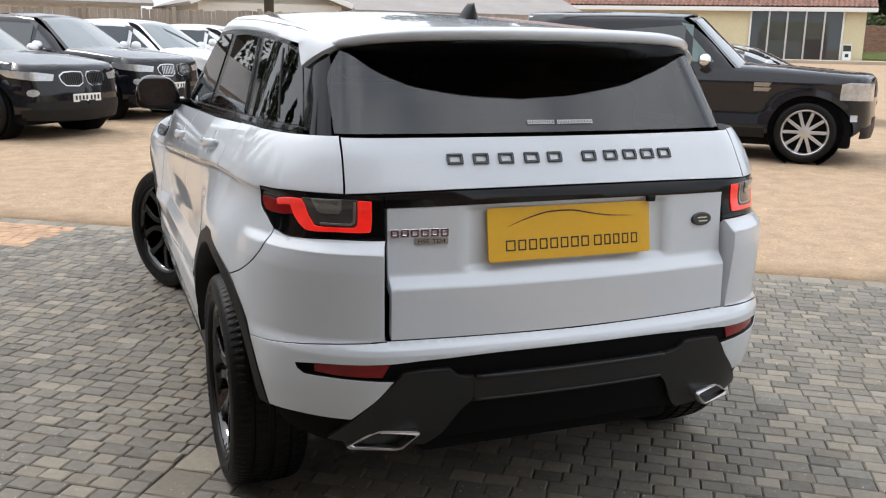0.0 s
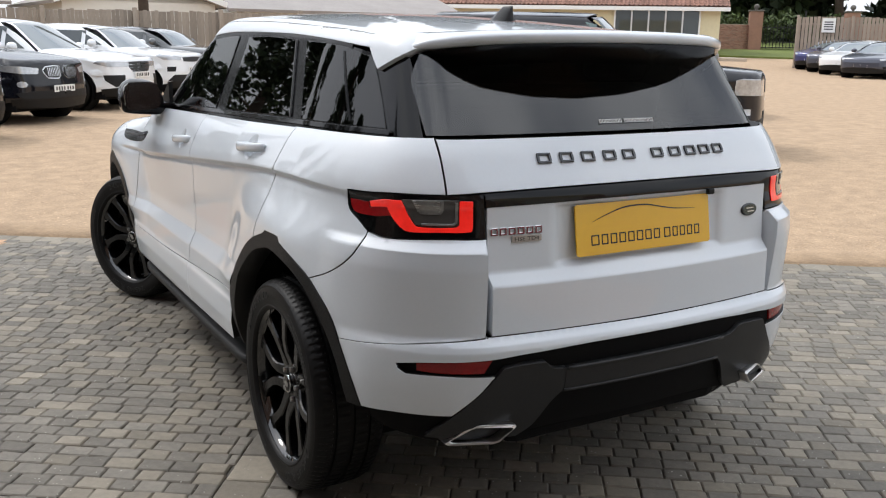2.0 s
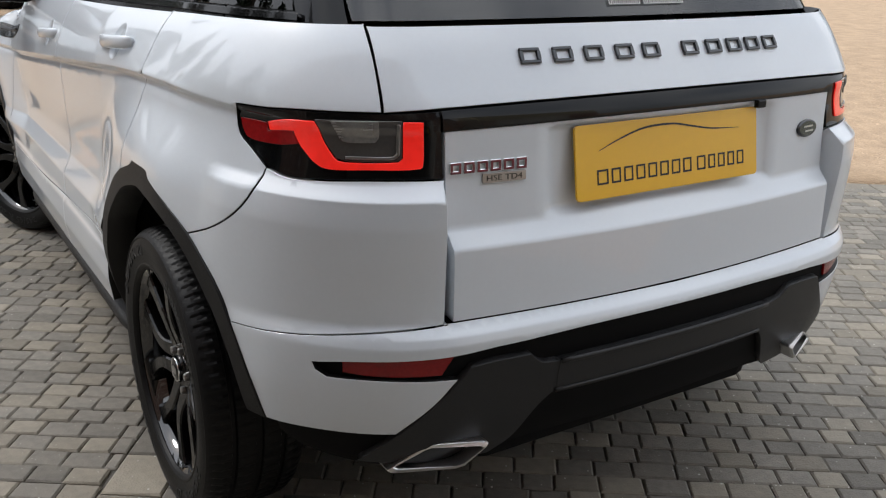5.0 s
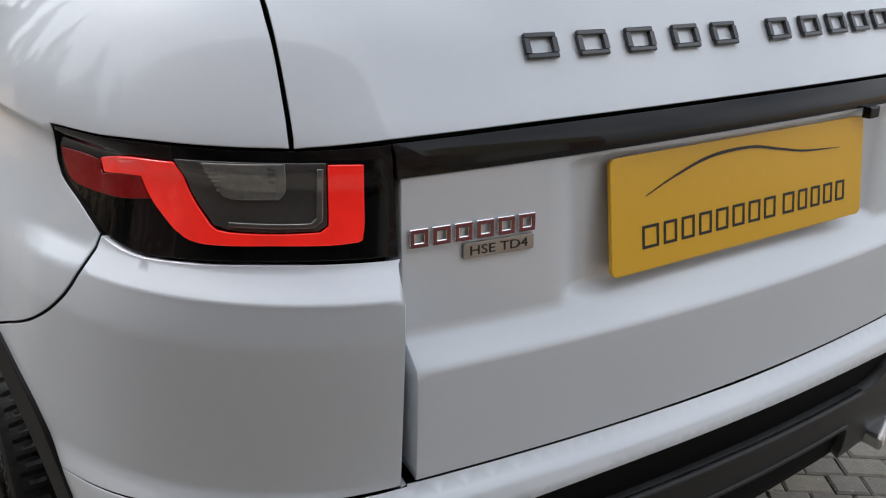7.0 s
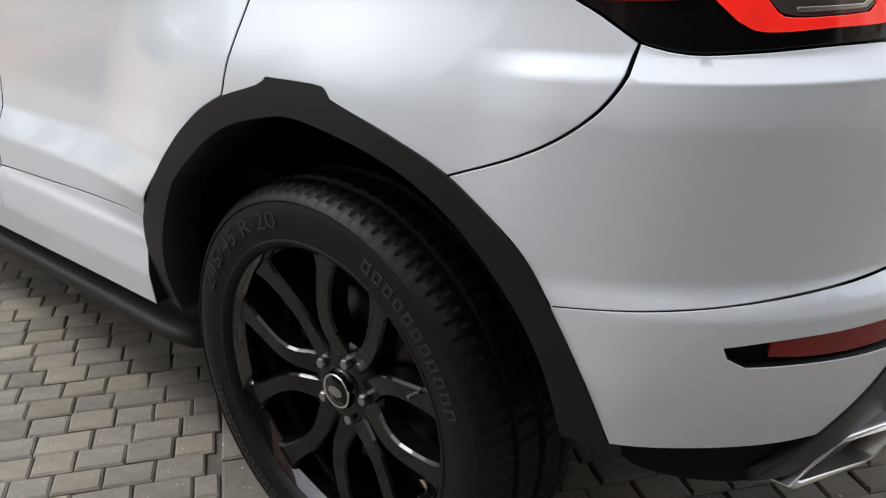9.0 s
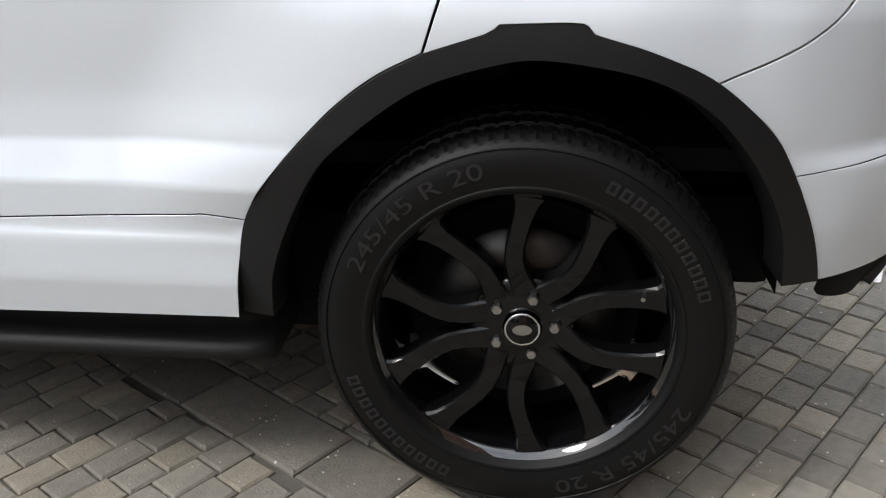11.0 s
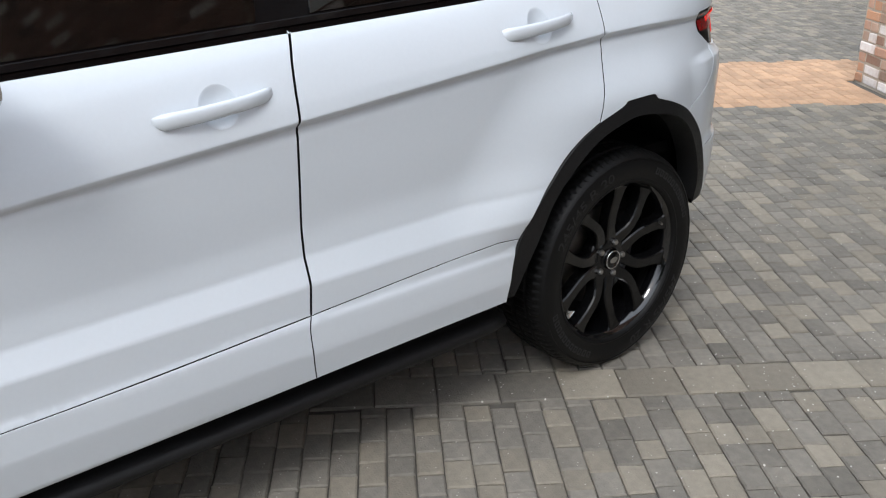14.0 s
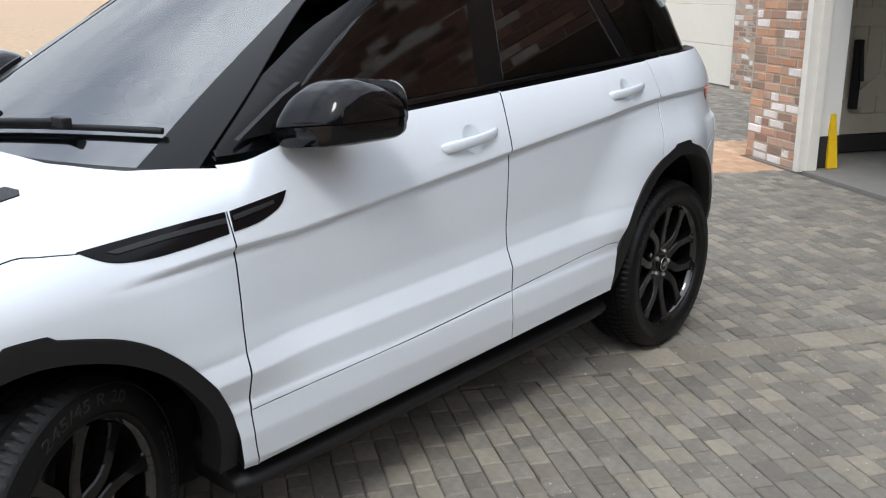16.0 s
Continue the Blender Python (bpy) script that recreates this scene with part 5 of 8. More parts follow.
part("aerial_fin", fin, TRIM_GREY, roof, "grey shark-fin aerial", smooth=True, m=pose(0.0, 0.12, float(cabin_top(np.array([[0.0, 0.12]]))[0][0][2]) - 0.003))
def on_screen(x, z, h=0.004):
    p = cabin_rear(np.array([[x, z], [x + 0.012, z], [x, z + 0.012]]))[0]
    ax = Vector(p[1] - p[0]).normalized()
    nz = ax.cross(Vector(p[2] - p[0])).normalized()
    up = nz.cross(ax)
    return Matrix(((ax.x, up.x, nz.x, p[0][0]), (ax.y, up.y, nz.y, p[0][1]), (ax.z, up.z, nz.z, p[0][2]), (0, 0, 0, 1))) @ Matrix.Translation((0, 0, h))


STICKER = material("white_sticker", (0.85, 0.85, 0.85), 0.5)
word_bars("sticker_bar", [0.0085] * 8, 0.013, 0.0027, 0.0004, 0.0022, STICKER, car, on_screen(-0.042, 1.271), "small white bar on the glass")
word_bars("sticker_bar", [0.0085] * 11, 0.013, 0.0027, 0.0004, 0.0022, STICKER, car, on_screen(0.072, 1.271), "small white bar on the glass")

# inside the cabin
CLOTH = material("dark_seat_leather", (0.030, 0.029, 0.028), 0.5, grain=0.3, scale=60, bump=0.2, bump_scale=400)
LINER = material("grey_headliner", (0.16, 0.155, 0.15), 0.9, grain=0.1, scale=80)
part("headliner", patch("headliner", [(-0.56, -0.25), (-0.60, 0.3), (-0.60, 1.35), (0.60, 1.35), (0.60, 0.3), (0.56, -0.25)], cabin_top, LINER, res=(0.08, 0.08), gap=0, lift=-0.035, hem=False), LINER, car, "grey cloth headliner")
part("cabin_floor", box((-0.78, -0.45, 0.62), (0.78, 2.1, 0.66)), UNDER, car)


def seat(name, x, y, w, back=0.62, base=0.62):
    st = part(name, box((x - w / 2, y, base + 0.10), (x + w / 2, y + 0.50, base + 0.27), 0.05, segments=3), CLOTH, car, "dark leather seat", smooth=True)
    lean = pose(x, y + 0.04, base + 0.20, 14, 0, 0)
    part("seat_back", box((-w / 2, -0.06, 0), (w / 2, 0.07, back), 0.05, segments=3), CLOTH, st, smooth=True, m=lean)
    for dx in ((0,) if w < 0.8 else (-w * 0.32, w * 0.32)):
        part("headrest", box((dx - 0.13, -0.04, back + 0.02), (dx + 0.13, 0.06, back + 0.19), 0.045, segments=3), CLOTH, st, smooth=True, m=lean)


seat("front_seat", -0.36, 0.92, 0.50, base=0.60)
seat("front_seat", 0.36, 0.92, 0.50, base=0.60)
seat("rear_seat", 0.0, 0.02, 1.22, back=0.55, base=0.62)
dash = box((-0.72, 1.72, 0.80), (0.72, 2.20, 1.085), 0.06, segments=3)
part("dashboard", dash, TRIM_BLACK, car, "black dashboard", smooth=True)
steer = bmesh.new()
ring = [(0.36 + 0.185 * math.cos(a), 0, 0.185 * math.sin(a)) for a in np.linspace(0, 2 * math.pi, 33)]
for a, b in zip(ring, ring[1:]):
    rod((a[0] - 0.36, a[2], 0), (b[0] - 0.36, b[2], 0), 0.016, steer, 8)
box((-0.17, -0.02, -0.02), (0.17, 0.025, 0.01), 0.01, steer)
part("steering_wheel", steer, TRIM_BLACK, car, "black steering wheel", smooth=True, m=pose(0.36, 1.60, 1.03, 66, 0, 0))
part("rear_view_mirror", box((-0.12, 1.60, 1.375), (0.12, 1.63, 1.44), 0.014), GLOSS_BLACK, car, "black interior mirror")

# door mirrors
MIRROR_SPLIT = 1.196


def mirror_shell(s, upper):
    """One half of the housing: a domed cap above the split line, a slightly smaller flat-bottomed tray below it."""
    bm = bmesh.new()
    rows, n, m = [], 24, 20
    for k in range(m + 1):
        u = 1 - (1 - k / m) ** 1.5
        y = 1.765 + 0.225 * u
        wide = np.interp(u, (0, 0.06, 0.6, 0.85, 0.95, 1), (0.95, 1.0, 0.98, 0.90, 0.80, 0.66)) * (1 if upper else 0.97)
        tall = np.interp(u, (0, 0.08, 0.25, 0.45, 0.65, 0.82, 0.93, 1), (0.52, 0.70, 0.90, 1.0, 0.95, 0.74, 0.42, 0.08) if upper else (0.94, 1, 1, 1, 1, 0.98, 0.95, 0.86))
        loop = []
        for a in range(n + 1):
            t = math.pi * a / n * (1 if upper else -1)
            cx, cz = math.cos(t), math.sin(t)
            ex = 0.108 * math.copysign(abs(cx) ** (0.70 if upper else 0.42), cx)
            ez = 0.108 * abs(cz) ** 0.85 if upper else -0.056 * abs(cz) ** 0.40
            loop.append(bm.verts.new((s * (0.958 + ex * wide - 0.015 * u), y - 0.030 * cx * (1 - 0.4 * u), MIRROR_SPLIT - (0 if upper else 0.0025) + ez * tall + 0.08 * ex)))
        rows.append(loop)
    for a, b in zip(rows, rows[1:]):
        for k in range(n):
            bm.faces.new((a[k], a[k + 1], b[k + 1], b[k]))
    bm.faces.new(rows[0])
    bm.faces.new(rows[-1])
    bmesh.ops.recalc_face_normals(bm, faces=bm.faces)
    return bm


for s in (-1, 1):
    mir = part("door_mirror", mirror_shell(s, True), GLOSS_BLACK, car, "gloss black domed door mirror", smooth=True)
    part("mirror_tray", mirror_shell(s, False), GLOSS_BLACK, mir, "black lower half of the mirror housing", smooth=True)
    arm = bmesh.new()
    box((min(s * 0.78, s * 0.96), 1.83, 1.140), (max(s * 0.78, s * 0.96), 1.975, 1.190), 0.016, arm)
    part("mirror_arm", arm, GLOSS_BLACK, mir)
    part("mirror_glass", prism(rounded(0.094, 0.066, 0.045), 0.004, m=pose(s * 0.962, 1.755, 1.226, 82, 0, -17.4 * s)), CHROME, mir, "mirror glass")
    part("mirror_sail", prism([(1.86, 1.172), (2.075, 1.160), (1.93, 1.255), (1.87, 1.285)], 0.02, m=Matrix(((0, 0, 1, s * 0.80 - 0.01), (1, 0, 0, 0), (0, 1, 0, 0), (0, 0, 0, 1)))), TRIM_BLACK, mir)


# wheels
def tyre_mesh():
    n = 360
    side = [(0.258, -0.104), (0.262, -0.111), (0.268, -0.1165), (0.272, -0.1175), (0.275, -0.1160), (0.283, -0.1175), (0.295, -0.1205), (0.308, -0.1220), (0.320, -0.1212), (0.330, -0.1185), (0.336, -0.1160), (0.3375, -0.1180), (0.3395, -0.1175)]
    prof = [(r, x, 0) for r, x in side] + [(0.346, -0.1125, 0), (0.3505, -0.1065, 0.5), (0.3560, -0.0975, 1), (0.3595, -0.087, 1), (0.3610, -0.076, 1), (0.3615, -0.064, 1), (0.3540, -0.0615, 0), (0.3540, -0.053, 0),
            (0.3630, -0.0505, 2), (0.364, -0.030, 2), (0.364, -0.010, 2), (0.355, -0.008, 0), (0.355, 0.008, 0)]
    prof = prof + [(r, -x, c) for r, x, c in prof[::-1][2:]]
    v, f = [], []
    for k in range(n):
        a = 2 * math.pi * k / n
        for j, (r, x, c) in enumerate(prof):
            cut = 0
            if c in (0.5, 1) and (k + (j % 2)) % 4 == 0:
                cut = 0.0042 * c
            if c == 2 and (k + (2 if x > 0 else 0) + (j % 2)) % 5 == 0:
                cut = 0.004
            v.append((x, (r - cut) * math.cos(a), (r - cut) * math.sin(a)))
    m = len(prof)
    for k in range(n):
        for j in range(m - 1):
            f.append((k * m + j, k * m + j + 1, ((k + 1) % n) * m + j + 1, ((k + 1) % n) * m + j))
    me = as_mesh("tyre", v, [q[::-1] for q in f], RUBBER)
    me.set_sharp_from_angle(angle=radians(17))
    return me


def rim_parts():
    """Outer flange and barrel; ten arms in five loops; hub."""
    turn = Matrix(((0, 0, -1, 0), (1, 0, 0, 0), (0, 1, 0, 0), (0, 0, 0, 1)))     # height becomes -x, the outer face
    barrel = lathe([(0.262, 0.108), (0.268, 0.112), (0.264, 0.104), (0.251, 0.098), (0.246, 0.075), (0.238, 0.03), (0.232, -0.02), (0.236, -0.08), (0.262, -0.105)], 96, m=turn)
    arms = bmesh.new()
    path = [(0.046, 8, 0.064, 0.020), (0.066, 13, 0.069, 0.0185), (0.086, 19, 0.074, 0.0165), (0.106, 22.6, 0.079, 0.015), (0.130, 23.4, 0.083, 0.014), (0.155, 22.0, 0.086, 0.0135), (0.185, 19.2, 0.088, 0.0135),
            (0.215, 16.8, 0.090, 0.015), (0.236, 15.6, 0.092, 0.019), (0.248, 15.2, 0.093, 0.026)]
    for k in range(5):
        for sgn in (-1, 1):
            pts = []
            for r, d, h, w in path:
                a = radians(72 * k + sgn * d)
                pts.append((np.array([r * math.cos(a), r * math.sin(a)]), h, w))
            loops = []
            for i, (q, h, w) in enumerate(pts):
                t = pts[min(i + 1, len(pts) - 1)][0] - pts[max(i - 1, 0)][0]
                t /= np.linalg.norm(t)
                nn = np.array([-t[1], t[0]])
                loops.append([arms.verts.new((*(q + nn * u * w), h + dz)) for u, dz in ((-1.32, -0.040), (-1.24, -0.005), (-1.0, 0.0), (1.0, 0.0), (1.24, -0.005), (1.32, -0.040))])
            for a, b in zip(loops, loops[1:]):
                for j in range(5):
                    arms.faces.new((a[j], b[j], b[j + 1], a[j + 1]))
                arms.faces.new((a[5], b[5], b[0], a[0]))
            arms.faces.new(loops[-1])
    arms.transform(turn)
    bmesh.ops.recalc_face_normals(arms, faces=arms.faces)
    hub = lathe([(0.094, 0.030), (0.093, 0.058), (0.086, 0.066), (0.040, 0.069), (0.034, 0.069), (0.034, 0.078)], 60, m=turn)
    cap = lathe([(0.0305, 0.070), (0.0305, 0.080), (0.028, 0.0835), (0.0001, 0.085)], 40, m=turn)
    ring = lathe([(0.0305, 0.079), (0.0318, 0.083), (0.0300, 0.0845), (0.0280, 0.0835)], 40, m=turn)
    disc = lathe([(0.09, 0.02), (0.165, 0.02), (0.165, -0.004), (0.09, -0.004), (0.09, 0.02)], 60, m=turn)
    return barrel, arms, hub, cap, ring, disc


WORN_RUBBER = material("raised_rubber", (0.014, 0.014, 0.0145), 0.5, specular=0.4)


def sidewall_pieces():
    """The size in raised figures, bent round the tyre's outer wall."""
    for a0 in (52, 232):
        made = [(text_mesh("245/45 R 20", 0.028, 0.0008, width=0.29, height=0.028), a0)]
        for me, at in made:
            for v in me.vertices:
                x, y, z = v.co
                a, r = radians(at) + x / 0.308, 0.3085 + y
                v.co = (-0.1221 - z, r * math.cos(a), r * math.sin(a))
            yield me


def sidewall_bars():
    """The maker's name as a run of plain raised bars."""
    for a0 in (-62, 118):
        for k in range(11):
            a = radians(a0 + 4.6 * k)
            m = Matrix(((0, 0, -1, -0.1212), (-math.sin(a), math.cos(a), 0, 0.308 * math.cos(a)), (math.cos(a), math.sin(a), 0, 0.308 * math.sin(a)), (0, 0, 0, 1)))
            yield open_frame(0.017, 0.021, 0.0016, 0.0042), m


def build_wheel():
    w = part("wheel", tyre_mesh(), RUBBER, car, "black low-profile tyre on a gloss black five-loop alloy")
    barrel, arms, hub, cap, ring, disc = rim_parts()
    for me in sidewall_pieces():
        part("sidewall_lettering", me, WORN_RUBBER, w, "raised lettering on the tyre")
    for bm, at in sidewall_bars():
        part("sidewall_bar", bm, WORN_RUBBER, w, m=at)
    rim = part("rim", barrel, RIM_GLOSS, w, "gloss black alloy rim", smooth=True)
    part("spokes", arms, RIM_BLACK, rim)
    part("hub", hub, RIM_BLACK, rim, smooth=True)
    part("centre_cap", cap, GLOSS_BLACK, rim, "black centre cap with a silver ring", smooth=True)
    part("cap_ring", ring, CHROME, rim, smooth=True)
    face = part("cap_oval", lathe([(0.0001, 0), (1, 0)], 32, m=Matrix(((0, 0, -1, -0.0857), (0.017, 0, 0, 0), (0, 0.010, 0, 0), (0, 0, 0, 1)))), STEEL, rim)
    for k in range(5):
        a = radians(72 * k + 2)
        part("wheel_nut", lathe([(0.0100, 0.060), (0.0100, 0.074), (0.0085, 0.078), (0.0001, 0.078)], 6, m=Matrix(((0, 0, -1, 0), (1, 0, 0, 0.0555 * math.cos(a)), (0, 1, 0, 0.0555 * math.sin(a)), (0, 0, 0, 1)))), STEEL, rim, "steel wheel nut")
    part("brake_disc", disc, DISC, w, "dark steel brake disc", smooth=True)
    back = part("brake_shield", lathe([(0.0001, -0.012), (0.21, -0.012)], 40, m=Matrix(((0, 0, -1, 0), (1, 0, 0, 0), (0, 1, 0, 0), (0, 0, 0, 1)))), UNDER, w)
    part("valve", rod((-0.092, 0.205, -0.075), (-0.110, 0.200, -0.073), 0.004, n=8), STEEL, w)
    return w


wheel = build_wheel()
TRACK = 0.815
STEER = 27
for k, (x, y, spin, steer) in enumerate(((-TRACK, 0, 178, 0), (TRACK, 0, 20, 180), (-TRACK, 2.66, 40, STEER), (TRACK, 2.66, 75, 180 + STEER))):
    m = pose(x, y, WHEEL_R - 0.002, 0, 0, steer) @ pose(0, 0, 0, spin, 0, 0)
    if k == 0:
        wheel.matrix_basis = m
    else:
        copy_thing(wheel, m)

# ---- other parked cars ----
PLATE_WHITE = material("white_plate", (0.80, 0.80, 0.78), 0.35, coat=0.4)
ALLOY = material("silver_alloy", (0.62, 0.62, 0.63), 0.30, metal=0.9)
LAMP_GLASS = material("headlamp_glass", (0.66, 0.68, 0.70), 0.10, metal=0.5, coat=1.0, grain=0.5, scale=22)
GLASS_SIDE = material("car_window_glass", (0.030, 0.038, 0.040), 0.03, coat=1.0)
# green tint with the reflected sky put into the pane's mottled teal colour
GLASS_TEAL = material("green_glass_with_reflection", (0.13, 0.22, 0.21), 0.03, coat=1.0, second=(0.05, 0.09, 0.09), scale=6)
GLASS_WIND = material("car_windscreen_glass", (0.12, 0.145, 0.15), 0.03, coat=1.0)


def car_form(P):
    """Implicit body and cabin of a plain car, rear axle at the origin."""
    W, wb = P["half"], P["wb"]
    y_r, y_f = -P["ro"], wb + P["fo"]
    zs = np.array([0.15, 0.28, 0.42, 0.60, P["belt"] - 0.28, P["belt"] - 0.18, P["belt"] - 0.06, P["belt"] + 0.02, P["belt"] + 0.2])
    ws = W * np.array([0.86, 0.93, 0.975, 0.965, 0.985, 1.0, 0.97, 0.93, 0.8])
    cowl, hood0, hood1 = P["cowl"], P["hood"], P["nose"]

    def half(y, z):
        aft, fore = np.maximum(0, 0.2 - y), np.maximum(0, y - wb + 0.1)
        flare = 0
        for ax in (0.0, wb):
            r = np.hypot(y - ax, z - 0.36)
            flare = flare + 0.03 * (1 - smooth_step(r, 0.42, 0.62))
        return np.interp(z, zs, ws) - 0.10 * aft**2 - 0.13 * fore**2 + flare

    def top(x, y):
        u = np.clip((y - cowl) / (y_f - cowl), 0, 1)
        h = hood0 + (hood1 - hood0) * u**1.5 - 0.05 * (np.abs(x) / W) ** 3
        return np.where(y > cowl - 0.25, h + 0.4 * (1 - smooth_step(y, cowl - 0.25, cowl)), P["belt"] + 0.25)

    def body(p):
        x, y, z = p[..., 0], p[..., 1], p[..., 2]
        f = smax(np.abs(x) - half(y, z), y_r + 0.12 * x**2 + 0.1 * np.maximum(0, z - 0.8) + 0.2 * np.maximum(0, 0.4 - z) - y, 0.2)
        f = smax(f, y - (y_f - 0.22 * x**2 - P["rake"] * np.maximum(0, z - 0.6) - 0.25 * np.maximum(0, 0.4 - z)), 0.2)
        return smax(f, z - top(x, y), 0.08)

    def cabin(p):
        x, y, z = p[..., 0], p[..., 1], p[..., 2]
        h = W * 0.89 - P["tumble"] * (z - P["belt"]) - 0.12 * np.maximum(0, 0.2 - y) ** 1.5 - 0.04 * np.maximum(0, y - cowl + 0.9) ** 2
        mid = (P["roof_a"] + P["roof_b"]) / 2
        roof = P["H"] - P["arc"] * (y - mid) ** 2 - 0.05 * (x / 0.6) ** 2
        f = smax(np.abs(x) - h, P["tail_y"] + P["tail_k"] * (z - P["belt"]) + 0.12 * x**2 - y, 0.08)
        f = smax(f, 0.5 * (y - (cowl + 0.12 - P["screen_k"] * (z - P["belt"]) - 0.25 * x**2)), 0.06)
        return smax(f, z - roof, 0.07)

    sk, r0, r1 = W - 0.40, y_r + 0.75, y_f - 0.75
    arc = math.pi / 2 * 0.45

    def ring(d):
        """s equals y along the flank between the corners."""
        d = np.asarray(d, float)
        s, z = d[:, 0], d[:, 1]
        a = np.clip((r0 - s) / 0.45, 0, math.pi / 2) - np.clip((s - r1) / 0.45, 0, math.pi / 2)
        past = np.maximum(0, r0 - s - arc) + np.maximum(0, s - r1 - arc)
        ox = sk - 0.15 + 0.15 * np.cos(a) - past
        o = np.stack([-ox, np.clip(s, r0, r1) - 0.15 * np.sin(a), z], 1)
        return cast(body, o, np.stack([-np.cos(a), -np.sin(a), 0 * a], 1))

    back, fore = r0 - arc - (sk - 0.15), r1 + arc + (sk - 0.15)
    return body, cabin, ring, back, fore


def ray_surf(f, axis, start, sign, far=3.0):
    """A form seen along one axis."""
    def surf(d):
        d = np.asarray(d, float)
        o, w = np.zeros((len(d), 3)), np.zeros((len(d), 3))
        others = [i for i in range(3) if i != axis]
        o[:, others[0]], o[:, others[1]], o[:, axis], w[:, axis] = d[:, 0], d[:, 1], start, sign
        return cast(f, o, w, far)
    return surf


def spoked_wheel(r, spokes, mat, width=0.12, blade=0.022):
    turn = Matrix(((0, 0, -1, 0), (1, 0, 0, 0), (0, 1, 0, 0), (0, 0, 0, 1)))
    rr = r * 0.72
    tyre = lathe([(rr, 0.1), (rr + 0.02, width), (r - 0.03, width), (r - 0.004, width - 0.03), (r, 0.02), (r, -0.06), (r - 0.03, -width), (rr, -0.1)], 48, m=turn)
    rim = lathe([(rr, 0.105), (rr + 0.012, 0.112), (rr - 0.012, 0.1), (rr - 0.02, 0.06), (rr - 0.02, -0.08)], 48, m=turn)
    sp = bmesh.new()
    for k in range(spokes):
        a = 2 * math.pi * k / spokes
        box((0.03, -blade, 0.045), (rr - 0.005, blade, 0.082), 0.006, sp, 1, m=Matrix.Rotation(a, 4, "Z"))
    sp = lathe([(0.07, 0.04), (0.065, 0.085), (0.03, 0.09), (0.0001, 0.09)], 24, sp)
    sp.transform(turn)
    plate_b = lathe([(0.0001, 0.0), (rr - 0.02, 0.0)], 32, m=turn)
    return tyre, rim, sp, plate_b


